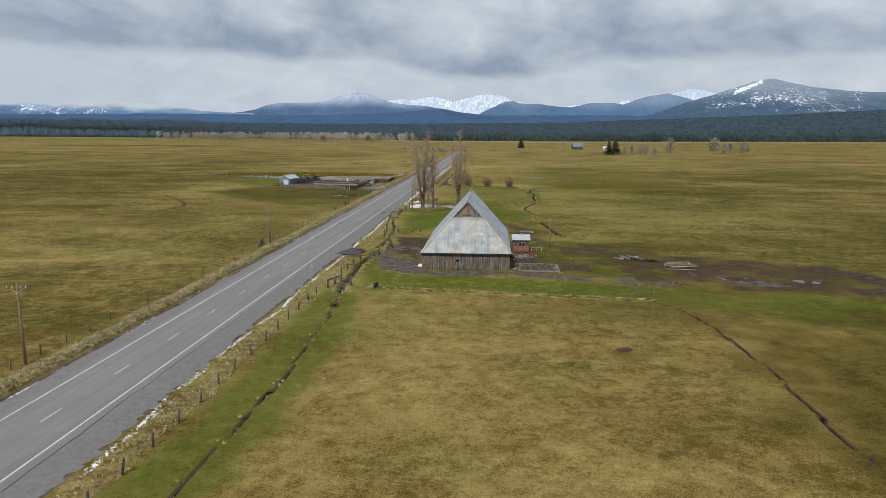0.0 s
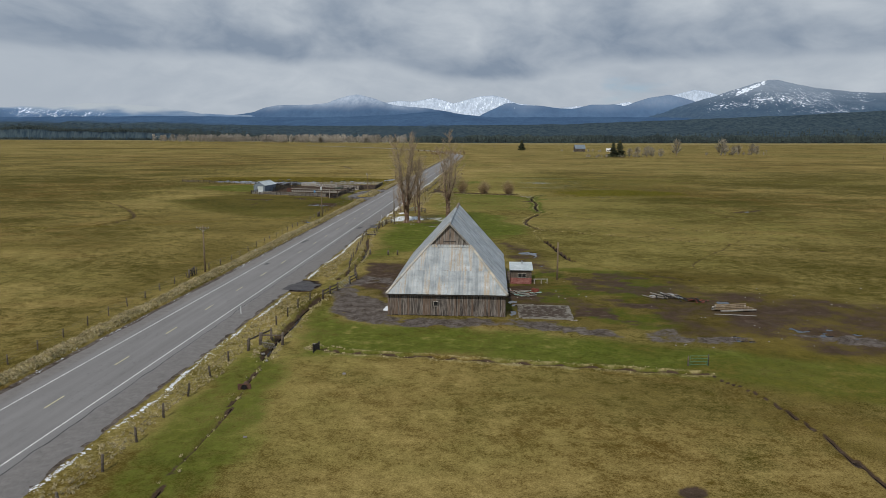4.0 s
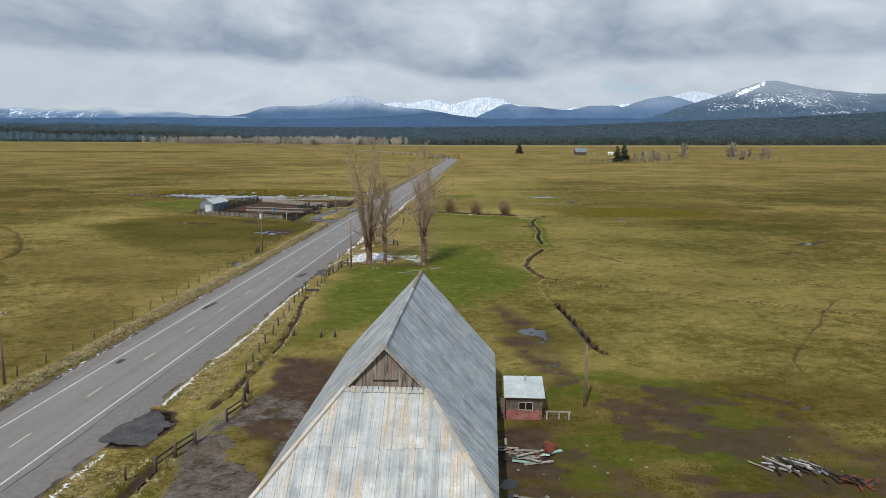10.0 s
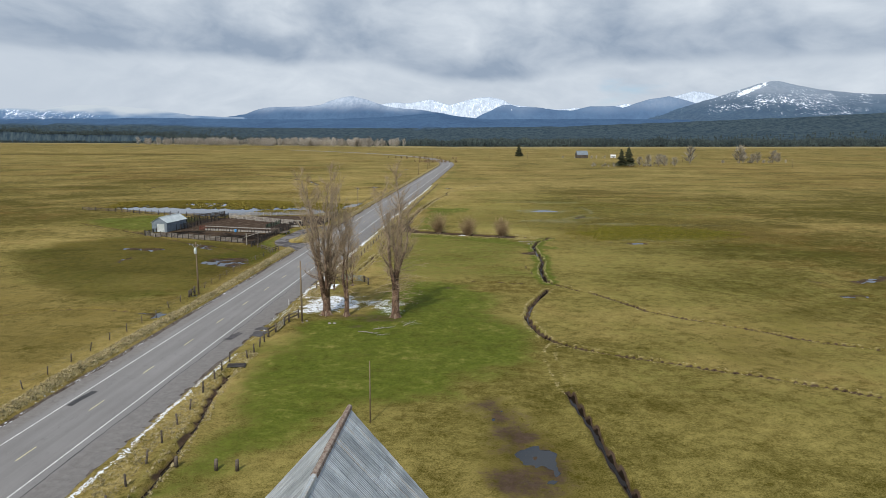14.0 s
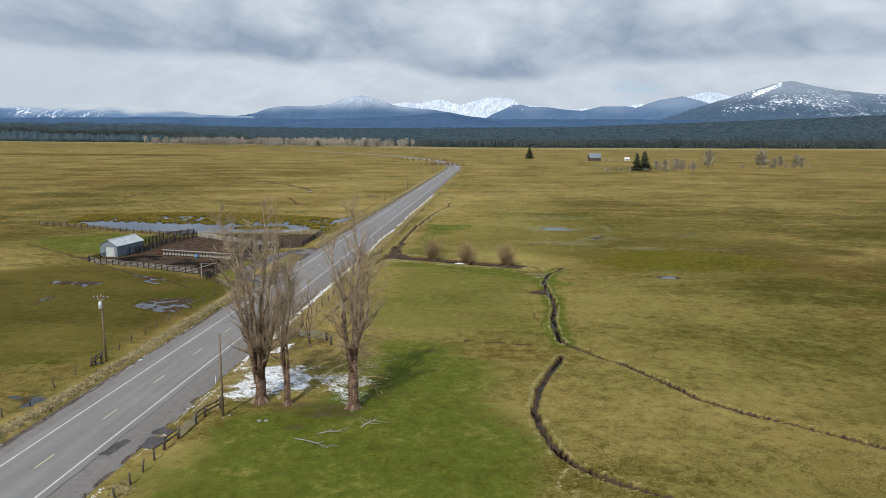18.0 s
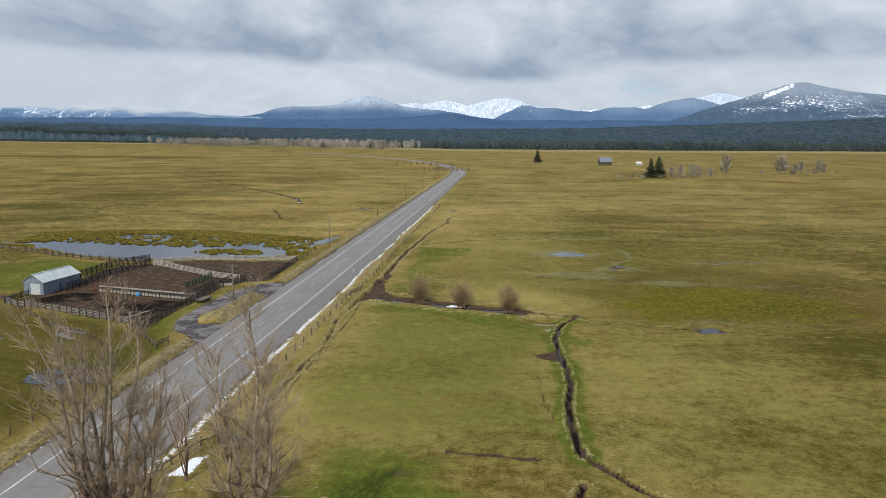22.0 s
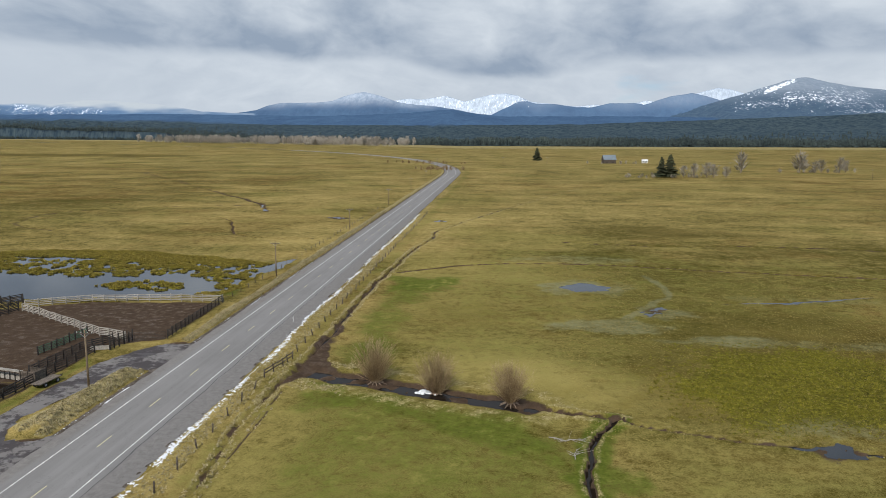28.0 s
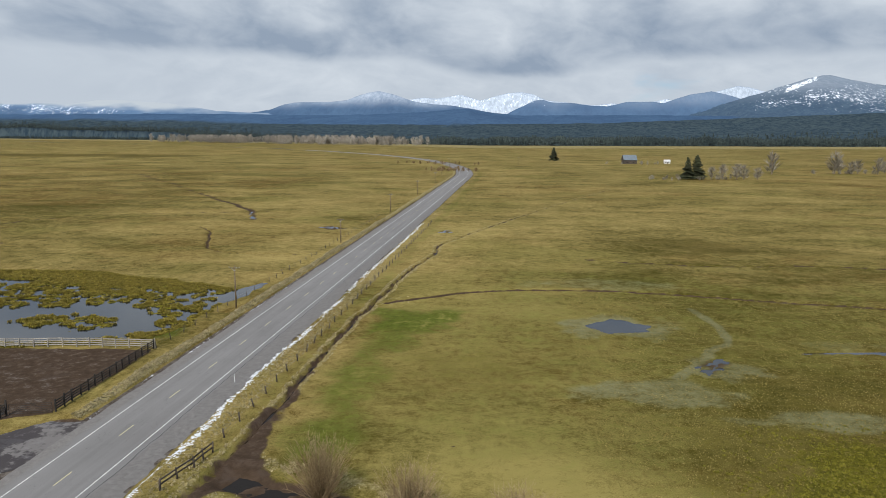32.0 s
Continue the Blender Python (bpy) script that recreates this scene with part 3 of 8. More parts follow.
DITCH_N = wander([(9.6, 132), (10.6, 147), (10.8, 158), (11.9, 173), (9.6, 190), (10.2, 206), (11.5, 220), (11.6, 240), (11.2, 262), (13.0, 297), (15.0, 330), (18.5, 352), (17.0, 366), (27.7, 401), (52, 475), (79, 551), (98, 601)], 3, 0.5)
DITCH_N2 = wander([(11.5, 140), (11.8, 148), (12.0, 158), (12.5, 168), (12.1, 176), (11.8, 190), (11.6, 202)], 23, 0.3)
DITCH_CROSS = wander([(15.8, -16.4), (21.5, -18.2), (28.5, -18.9), (36, -19.9), (43, -20.8), (51, -21.9), (58, -22.8)], 4, 0.25)
TRACK_E = wander([(58, -22.8), (61.5, -28), (63.5, -40), (63.8, -52), (64.1, -61), (63.1, -69), (64, -78), (66, -100)], 5, 0.5)
STREAM = wander([(57, 196.2), (53.5, 191), (51.7, 186.5), (51.0, 175), (52.0, 167), (51.2, 150), (50.7, 138), (51.2, 132.5)], 6, 0.45, 4.0)
BROOK = wander([(50.6, 126), (47.8, 117), (46.3, 111), (45.5, 104), (46.3, 97), (48.2, 90.8), (52.9, 86.7), (64.2, 81), (75.3, 76), (90, 67), (112, 56)], 24, 0.3, 3.0)
CANAL = wander([(48.5, 70), (48.7, 67), (49.7, 61.7), (50.1, 55.8), (50.5, 51.6), (51.2, 45), (54, 40.5), (58.2, 37.3), (64, 29)], 25, 0.2, 4.0)
OLD_BED = wander([(48.4, 89), (46.9, 85), (47.8, 76), (48.5, 70)], 26, 0.4, 4.0)
SIDE_RUN = wander([(48.0, 172), (47.7, 160), (47.9, 150), (48.9, 140)], 27, 0.3, 4.0)
STREAM_E = wander([(51.2, 132.5), (57, 125.6), (62.5, 116.8), (68.5, 106.6), (78.5, 100), (85, 94), (97, 88), (112, 84)], 7, 0.6, 5.0)
ARC_E = wander([(73.5, 37), (74.5, 42), (78.6, 49.4), (87.8, 64.4), (96, 79), (112, 84), (140, 80)], 9, 0.5)
SPUR_M = wander([(36, 132.6), (41, 132.3), (46, 131.5)], 10, 0.2)
BUSH_DITCH = wander([(13.6, 209.8), (18, 208.2), (23.7, 206.3), (33.8, 203.0), (43, 200.2), (50, 197.6), (57, 196.2)], 11, 0.7)
OUTFALL = wander([(57, 196.2), (66, 192), (78, 190), (92, 187), (120, 183)], 12, 0.6)
HEDGE_LINE = wander([(15.5, 287.7), (22, 293), (35, 302.3), (58, 305.4), (79, 303.1), (95, 298), (119, 294.7), (220, 282)], 14, 0.5)
ARC_POOLS = wander([(77, 290), (79, 279), (79, 266), (74, 262), (71, 255), (66, 247)], 22, 0.6)
HEDGE_LINE_N = wander([(62, 345), (95, 338), (125, 345), (190, 330), (260, 310)], 20, 0.8)
W_STREAM = wander([(-287, 732), (-180, 590), (-120, 513), (-76, 450)], 15, 2.0, 20.0)
W_SWIRL = wander([(-60, 452), (-90, 446), (-118, 440), (-143, 424), (-158, 400), (-147, 364), (-120, 352)], 28, 1.2, 9.0)
W_BEND = wander([(-78, 400), (-70, 392), (-62, 375), (-53, 351), (-44, 343), (-34, 342), (-16.5, 345)], 16, 1.0)
W_GULLY = wander([(-108, 159), (-97, 150), (-70, 114), (-68, 96), (-71, 86), (-98, 80)], 17, 1.0)
W_GULLY2 = wander([(-71, 86), (-50, 94), (-41, 100), (-34, 105), (-25.5, 105.6), (-18, 103)], 18, 0.6)
CORRAL_DITCH = wander([(-100, 224), (-91.6, 217.5), (-72, 203.5), (-60, 194), (-45.4, 182), (-36, 177), (-24, 168)], 19, 0.6)

BARN_YARD = [(10.6, 14.5), (13.5, 20), (14, 32), (13.5, 40), (22, 41), (22, 0), (38, -1), (52.4, -5.5), (52, -9.5), (44, -7.8), (36, -6.8), (26.7, -6.0), (18.5, -4.6), (13.6, 1), (12, 8)]
YARD_SOIL = [(38, 2), (53, 1), (52, 8), (46, 14), (46, 24), (38, 24)]
TRODDEN = [(38, -4), (54, -10), (64, -8), (72, 12), (70, 30), (52, 36), (39, 34)]
SOIL_SLAB, SOIL_HEAPS = [(47, 5), (46.8, -0.8), (52.6, -1), (53.2, 5.4)], [(53, 9.5), (60, 9.5), (61, 5), (54, 6)]
SOIL_POLE, SOIL_WALL = [(49, 26), (59, 24.5), (59.5, 17), (52, 23)], [(38.5, 20), (43, 21), (43.6, 10.5), (38.5, 8.5)]
YARD_SHEETS = [[(53.8, -8.3), (55.8, -11.4), (59.7, -11.8), (60.1, -5.2), (58, -4.5)], [(61.5, -8.6), (60.9, -11.8), (62.8, -12.4), (67, -9.8), (68, -7.7), (63, -8.5)], [(72, -6), (76, -11), (84, -12), (82, -7)]]
EAST_MUD = [(54, -8.5), (60, -2), (62, 12), (60, 18), (68, 23), (80, 14), (98, 8), (110, -8), (96, -21), (82, -18), (72, -13), (60, -12)]
LUSH_FRONT = [(10, 8), (14, 1), (18.5, -5), (37, -7), (52, -10), (60, -13), (74, -14), (96, -24), (96, -40), (75, -34), (58, -25), (36, -19), (20, -18), (13.5, -20), (12, -30), (14, -60), (13.5, -90), (16.5, -90), (17.5, -55), (16, -26), (12, -12)]
LUSH_NORTH = [(7.5, 82), (10, 101), (15, 104), (20, 112), (21, 131), (36, 133), (41, 112), (45.5, 95), (44, 80), (36, 68), (24, 62), (14, 42), (11, 44), (11, 60)]
LUSH_BUSH = [(14, 206), (24, 203), (44, 196), (51, 190), (50, 172), (46, 182), (30, 192), (15, 196)]
LUSH_FAR = [(19, 212), (15, 223), (15.5, 261), (16, 284), (36, 285), (30, 270), (22, 250), (26, 211)]
LUSH_WEST = [(-66, 201), (-62, 193), (-30, 180), (-22, 177), (-14, 173), (-13.6, 118), (-34, 108), (-60, 130), (-84, 165)]
MARSH_E = [(66, 208), (76, 226), (84, 229), (104, 223), (116, 212), (107, 204), (95, 198), (73, 195)]
MARSH_W = [(-118, 268), (-80, 250), (-56, 246), (-20, 256), (-17, 268), (-18, 296), (-36, 303), (-67, 313), (-92, 311), (-125, 300)]
MUD_N = [(10.5, 203), (13.5, 208), (18, 208), (16.4, 213), (13.8, 221), (12.4, 236), (11.6, 250), (10.9, 250), (10.8, 240)]
CORRAL_MUD = [(-62, 195), (-29, 182), (-24, 178), (-24, 220), (-16, 224), (-16.5, 251), (-44, 249), (-55, 243), (-62, 238)]
LOT_SOUTH = [(-8.6, 169.5), (-10.6, 171), (-11.8, 171.9), (-14.5, 175.5), (-18.1, 178.5), (-20.7, 184.7), (-20.9, 190), (-17.9, 189), (-15.3, 183), (-9.9, 184.9), (-8.6, 183)]
LOT_LOOP = [(-20.9, 189.5), (-21.1, 197.7), (-20.3, 211.3), (-17.5, 217.8), (-14.7, 222), (-8.6, 222.5), (-8.6, 210), (-11.8, 208.2), (-14.2, 207), (-15.6, 200.9), (-17.9, 188.5)]
LOT = LOT_SOUTH[1:6] + LOT_LOOP[1:10] + [(-17.9, 189), (-15.3, 183), (-9.9, 184.9)]
LOT_ISLAND = [(-16.6, 186), (-14.6, 198), (-13.5, 206.8), (-12.4, 206.8), (-12.4, 197), (-12.2, 186), (-14.5, 184.8)]
POND_MAIN = [(-125, 277), (-112, 272), (-84, 255), (-63, 247.5), (-53, 250.5), (-31, 255.6), (-24, 262), (-25, 271), (-36, 278), (-50, 276), (-60, 275), (-69, 277), (-85, 276), (-100, 280)]
POND_ISLE_N = [(-50, 276), (-39, 283), (-28, 270), (-36, 265), (-41, 272)]
POND_ROAD = [(-20, 281), (-17, 291), (-16.6, 305), (-18.5, 304), (-23, 290)]
POND_BACK = [(-100, 300), (-84, 302), (-70, 301), (-74, 297), (-92, 296)]
POOL_E = [(54.5, 275.5), (60, 280.5), (67, 277), (66, 272), (58, 270.5)]
POOL_STRIP = [(88, 262.5), (103, 265), (124, 272), (124, 271), (104, 263.2), (90, 261.5)]
MUD_POOLS = [[(38.2, 65), (40.7, 65.2), (41.5, 60.8), (39.8, 58.2)], [(41.6, 53.6), (44.6, 56.6), (46.2, 49.8), (45.5, 47.8), (43.3, 48.6)], [(45, 40), (46.6, 40), (46.6, 36.5), (45.2, 36.8)], [(38.3, -0.9), (39.9, -0.6), (39.9, 5.5), (40.6, 8.0), (40.2, 9.6), (38.3, 9.3)], [(63.5, 29.5), (65, 31), (69.6, 28), (69, 26)], [(69, 12), (70.5, 8.6), (74.5, 10), (72, 12.6)], [(63, -9), (66, -7), (69, -10), (66, -11.5)], [(73, -3), (79, -2), (84, -8), (76, -8)], [(84, -2), (91, -5), (92, -10), (86, -9)]]
WEST_POOLS = [[(-58, 169), (-57.4, 172.4), (-46.5, 172.6), (-45.2, 167.8), (-50, 167)], [(-48.4, 160), (-46.6, 156), (-47, 149.5), (-49, 152)], [(-45, 181), (-35.3, 177.5), (-33, 171), (-37.5, 172.4), (-40, 177)], [(-28, 149.6), (-27.4, 156.4), (-19.8, 159.4), (-16.6, 151), (-18.6, 145)], [(-73, 205.8), (-66.2, 201.6), (-62.8, 194.6), (-65.5, 198)], [(-18.6, 103.4), (-15, 104.8), (-13.8, 101.4), (-15.4, 100.4)], [(-17.4, 116.6), (-15.0, 118.4), (-14.6, 116.8)]]
FAR_POOLS = [[(70, 253), (74, 258), (76, 256), (71, 249)], [(76, 190), (82, 192), (84, 188), (78, 187)], [(101, 144.5), (105.6, 139.5), (109, 135.5), (106, 136)], [(112, 138), (124, 146.5), (126, 143), (114, 136)], [(104, 125.5), (110, 126), (110, 123.5), (105, 123.5)], [(13, 395), (17, 404), (19, 396)], [(-20, 400), (-28, 408), (-34, 404), (-26, 396)], [(-77, 449), (-74, 450), (-64, 424), (-66, 422)]]


def ground_height(X, Y):
    """Height of the land over the plan, and its cover as six masks."""
    und = (fbm(X / 26, Y / 26, 30, 3) - 0.5) * 0.16 + (fbm(X / 2.6, Y / 2.6, 31, 3) - 0.5) * 0.14 + (value_noise(X / 0.85, Y / 0.85, 35) - 0.5) * 0.10
    Z = und.copy()
    rag = (fbm(X / 2.2, Y / 2.2, 32, 3) - 0.5) * 2
    lush, mud, gravel, snow, straw, marsh, soaked_shaded, pale = (np.zeros(X.shape) for _ in range(8))

    gappy = step(fbm(X / 3.1, Y / 3.1, 36, 3), 0.36, 0.58)
    ragged = 0.35 + 1.3 * fbm(X / 1.1, Y / 1.1, 37, 2)

    def carve(line, half, depth, muddy=1.0, bank=0.0, banks_straw=0.0, broken=0.0):
        nonlocal Z, mud, straw
        d = line_distance(X, Y, line, half * 3 + 4) + rag * max(half * 0.25, 0.15)
        Z = Z - depth * (1 - step(d, half * 0.35, half * 1.1))
        if bank:
            Z = Z + bank * (1 - step(np.abs(d - half * 1.9), 0, half * 0.9))
        mud = np.maximum(mud, muddy * (1 - broken * (1 - gappy)) * (1 - step(d, half * 0.75, half * 1.35)))
        if banks_straw:
            straw = np.maximum(straw, np.minimum(1, banks_straw * ragged) * (1 - step(np.abs(d - half * 2.0), 0, half * 1.7)))

    carve(DITCH_S[DITCH_S[:, 1] < -20], 0.2, 0.36, 1.3, 0.14, 0.3, 0.45)
    carve(DITCH_S[DITCH_S[:, 1] > -22], 0.55, 0.7, 0.95, 0.12, 0.5, 0.2)
    carve(DITCH_M, 0.4, 0.7, 0.9, 0.12, 0.5, 0.5)
    carve(DITCH_N[DITCH_N[:, 1] < 200], 0.32, 0.5, 0.85, 0.12, 0.7, 0.45)
    carve(DITCH_N[DITCH_N[:, 1] > 198], 0.5, 0.6, 0.9, 0.12, 0.7, 0.4)
    carve(DITCH_CROSS, 0.40, 0.6, 1.3, 0.18, 0.7, 0.15)
    carve(STREAM, 0.38, 0.6, 1.35, 0.16, 0.6, 0.3)
    carve(BROOK[BROOK[:, 1] > 92], 0.46, 0.62, 1.3, 0.12, 0.55, 0.3)
    carve(BROOK[BROOK[:, 1] < 94], 0.40, 0.55, 1.35, 0.14, 0.5, 0.2)
    carve(CANAL[CANAL[:, 1] > 43], 0.45, 0.72, 1.3, 0.1, 0.3)
    carve(CANAL[CANAL[:, 1] < 45], 0.25, 0.3, 0.7, 0.08, 0.3, 0.5)
    carve(OLD_BED, 0.4, 0.12, 0.3, 0.05, 0.5, 0.5)
    carve(SIDE_RUN, 0.2, 0.3, 0.7, 0.1, 0.2, 0.5)
    carve(DITCH_N2, 0.2, 0.2, 0.75, 0.08, 0.4, 0.5)
    carve(STREAM_E, 0.42, 0.55, 1.35, 0.15, 0.5, 0.25)
    carve(BUSH_DITCH[BUSH_DITCH[:, 0] < 47], 2.3, 0.62, 0.9, 0.15, 0.5)
    carve(BUSH_DITCH[BUSH_DITCH[:, 0] > 45], 0.7, 0.6, 0.9, 0.15, 0.6)
    pit = 1 - step(line_distance(X, Y, BUSH_DITCH, 8), 0.5, 1.6)
    Z = Z + pit * 0.35 * step(fbm(X / 2.4, Y / 2.4, 33, 3), 0.46, 0.62)
    carve(OUTFALL, 0.4, 0.4, 0.8, 0.1, 0.4)
    carve(TRACK_E, 0.2, 0.2, 1.3, 0.0, 0.0, 0.15)
    carve(ARC_E, 0.28, 0.2, 0.62, 0.08, 0.15)
    carve(SPUR_M, 0.36, 0.4, 1.3, 0.1, 0.4, 0.2)
    carve(HEDGE_LINE, 0.9, 0.45, 0.98, 0.2, 0.3, 0.15)
    carve(HEDGE_LINE_N, 1.0, 0.3, 0.85, 0.1, 0.0, 0.4)
    carve(W_STREAM, 1.5, 0.5, 0.95, 0.1, 0.2)
    carve(W_SWIRL, 1.2, 0.4, 0.7, 0.1, 0.2)
    carve(W_BEND, 0.6, 0.6, 0.85, 0.1, 0.3)
    carve(W_GULLY, 0.8, 0.5, 0.62, 0.1, 0.1)
    carve(W_GULLY2, 0.6, 0.35, 0.55, 0.1, 0.1)
    carve(CORRAL_DITCH, 0.55, 0.4, 0.75, 0.05, 0.1)

    def cover(mask, poly, value, soft, seed, rough_edge=1.2, length=6.0):
        return np.maximum(mask, value * blob(X, Y, poly, soft, seed, rough_edge, length))

    lush = np.maximum(lush, 0.85 * (1 - step(line_distance(X, Y, STREAM, 5) + rag * 1.2, 1.0, 3.6)))
    lush = cover(lush, LUSH_FRONT, 0.75, 3.0, 40, 2.5)
    lush = cover(lush, LUSH_NORTH, 0.78, 5.0, 41, 4.0)
    lush = cover(lush, LUSH_BUSH, 0.72, 4.0, 42, 3.5)
    lush = cover(lush, LUSH_FAR, 0.62, 4.5, 43, 5.0)
    lush = cover(lush, [(13.5, 262), (13.5, 284), (34, 282), (28, 266)], 0.78, 4.0, 143, 4.0)
    lush = cover(lush, [(8.2, -110), (16.0, -110), (16.5, -26), (11.5, -20), (8.4, -18)], 0.66, 1.8, 145, 1.8)
    soaked_shaded = cover(soaked_shaded, [(8.2, -110), (15.0, -110), (15.5, -26), (11.5, -20), (8.4, -18)], 0.3, 1.5, 146, 1.6)
    lush = cover(lush, LUSH_WEST, 0.5, 8.0, 44, 7.0, 14.0)
    lush = cover(lush, [(-13.5, 164), (-18, 178), (-21, 190), (-21, 212), (-24, 214), (-24.2, 176), (-30, 160), (-15, 150)], 0.7, 2.5, 48, 2.0)
    soaked_shaded = cover(soaked_shaded, [(-13.5, 160), (-18, 178), (-24, 178), (-62, 193), (-84, 180), (-60, 140), (-15, 130)], 0.75, 3.0, 49, 3.0)
    soaked_shaded = cover(soaked_shaded, LUSH_WEST, 0.62, 8.0, 45, 9.0, 14.0)
    soaked_shaded = cover(soaked_shaded, [(-14, -40), (-14, 118), (-34, 112), (-62, 140), (-74, 100), (-40, 78)], 0.55, 8.0, 47, 9.0, 14.0)
    for i, (poly, value) in enumerate((([(56, 200), (82, 202), (112, 240), (108, 262), (84, 250), (66, 236), (60, 216)], 0.62),
                                       ([(64, 78), (86, 80), (100, 112), (84, 116), (70, 104)], 0.42),
                                       ([(54, -64), (72, -62), (88, -26), (74, -24), (60, -42)], 0.42))):
        soaked_shaded = cover(soaked_shaded, poly, value, 6.0, 60 + i, 6.0, 10.0)
    lush = cover(lush, [(-64, 204), (-62, 238), (-84, 250), (-104, 232), (-84, 210)], 0.7, 4.0, 144, 4.0)
    for c in ((53, 180, 5), (60, 22, 7), (58, 30, 6), (-22, 262, 6), (48, 16, 6), (62, 14, 3)):
        lush = np.maximum(lush, 0.7 * (1 - step(np.hypot(X - c[0], Y - c[1]) + rag * 2.5, c[2] * 0.5, c[2] * 1.3)))
    lush = cover(lush, MARSH_E, 0.7, 5.0, 45, 6.0)
    marsh = np.maximum(marsh, blob(X, Y, MARSH_E, 5.0, 45, 6.0) * (0.22 + 0.85 * fbm(X / 6, Y / 6, 146, 4)))
    arc_d = line_distance(X, Y, ARC_POOLS, 4) + rag * 0.4
    pale = np.maximum(pale, 0.95 * (1 - step(arc_d, 0.4, 1.5)))
    lush = cover(lush, [(12, 136), (50, 134), (51, 195), (14, 203)], 0.52, 8.0, 55, 8.0, 14.0)
    lush = cover(lush, [(52, 60), (140, 60), (140, 200), (54, 195)], 0.3, 14.0, 56, 12.0, 20.0)
    lush = cover(lush, [(14, 215), (60, 205), (140, 240), (140, 330), (30, 330)], 0.36, 14.0, 57, 12.0, 20.0)
    # soaked brown tracts, darkened tracts in the east, and pale film round the pools
    # the tract at -620, 1130 is cloud shadow put into the colour
    for cx, cy, rx, ry, v in ((80, -66, 28, 54, 1.2), (80, 0, 30, 26, 0.95), (66, -28, 34, 13, 0.55), (90, 204, 42, 16, 0.95), (35, 247, 18, 14, 0.6), (86, 247, 20, 11, 0.8), (100, 372, 26, 22, 0.95), (128, 360, 22, 14, 0.7), (78, 262, 34, 16, 0.55), (102, 226, 44, 30, 1.25), (104, 240, 40, 18, 0.9), (96, 214, 40, 12, 0.6), (112, 330, 45, 9, 0.55), (60, 330, 30, 10, 0.4), (88, 150, 34, 26, 0.25), (120, 40, 50, 40, 0.35), (64, 31, 24, 11, 0.9), (50, 26, 14, 14, 0.45), (-620, 1130, 260, 80, 1.0), (-330, 800, 160, 30, 0.5), (-60, 60, 26, 30, 0.45), (-90, 140, 40, 26, 0.4), (75, -70, 26, 16, 0.4), (24, -70, 9, 5, 0.35), (44, 52, 9, 14, 0.55), (300, 520, 90, 40, 0.6), (-34, 160, 20, 16, 0.45)):
        d = np.hypot((X - cx) / rx, (Y - cy) / ry) + (fbm(X / (rx * 0.35), Y / (rx * 0.35), int(cx) + 300, 4) - 0.5) * 1.3
        soaked_shaded = np.maximum(soaked_shaded, v * (0.7 if 100 < cy < 420 else 1.0) * (1 - step(d, 0.35, 1.15)))
    for cx, cy, rx, ry, v in ((61, 276, 15, 10, 0.85), (74, 252, 8, 7, 0.8), (62, 240, 14, 7, 0.75), (82, 233, 16, 4, 0.75), (58, 312, 26, 8, 0.5), (86, 198, 22, 6, 0.6), (96, 232, 24, 4, 0.5), (104, 266, 24, 5, 0.4)):
        d = np.hypot((X - cx) / rx, (Y - cy) / ry) + (fbm(X / (rx * 0.4), Y / (rx * 0.4), int(cx) + 400, 4) - 0.5) * 1.2
        pale = np.maximum(pale, v * (1 - step(d, 0.4, 1.1)))
    edge_y = np.interp((X - 40) / np.maximum(Y, 50), [-0.75, -0.45, -0.25, -0.05, 0.3, 0.6, 0.9], [3050, 2750, 2350, 2050, 2120, 2260, 2300])
    straw = np.maximum(straw, 0.75 * step(Y, edge_y - 480, edge_y - 200))
    marsh = cover(marsh, MARSH_W, 0.85, 3.0, 46, 3.0)
    mud = cover(mud, MUD_N, 1.0, 0.8, 47, 1.5, 3.0)
    mud = cover(mud, CORRAL_MUD, 1.0, 0.5, 48, 0.6)
    pen = blob(X, Y, [(-61, 196), (-29, 183), (-25, 180), (-25, 200.5), (-49, 206.5), (-56, 207)], 0.8, 48, 0.8)
    mud, lush, soaked_shaded = np.where(pen > 0.05, np.maximum(mud * 0.6, pen * (0.62 + 0.85 * fbm(X / 5, Y / 5, 149, 4))), mud), lush, np.maximum(soaked_shaded, pen)
    gravel = np.maximum(gravel, 0.40 * blob(X, Y, CORRAL_MUD, 0.5, 48, 0.6) * (1 - pen))
    mud = cover(mud, EAST_MUD, 0.72, 4.0, 49, 5.0, 6.0)
    mud = np.where(blob(X, Y, EAST_MUD, 4.0, 49, 5.0, 6.0) > 0.05, mud * (0.16 + 1.4 * fbm(X / 5, Y / 5, 57, 4)), mud)
    mud = np.maximum(mud, 0.7 * blob(X, Y, YARD_SOIL, 1.5, 50, 2.0) * (0.2 + 0.95 * fbm(X / 3.5, Y / 3.5, 157, 4)))
    gravel = cover(gravel, BARN_YARD, 1.0, 1.4, 51, 2.2) * (0.42 + 0.75 * fbm(X / 2.6, Y / 4.5, 59, 4)) * (1 - 0.75 * step(fbm(X / 4.2, Y / 4.2, 159, 4), 0.52, 0.60))
    mud = np.maximum(mud, 0.42 * blob(X, Y, BARN_YARD, 1.6, 51, 2.2))
    trodden = blob(X, Y, TRODDEN, 5.0, 170, 5.0, 8.0)
    patchy = fbm(X / 4.2, Y / 3.4, 171, 4)
    soaked_shaded = np.maximum(soaked_shaded, 0.62 * trodden)
    lush = np.maximum(lush, trodden * (0.15 + 0.75 * step(fbm(X / 6.5, Y / 5, 172, 3), 0.46, 0.62)))
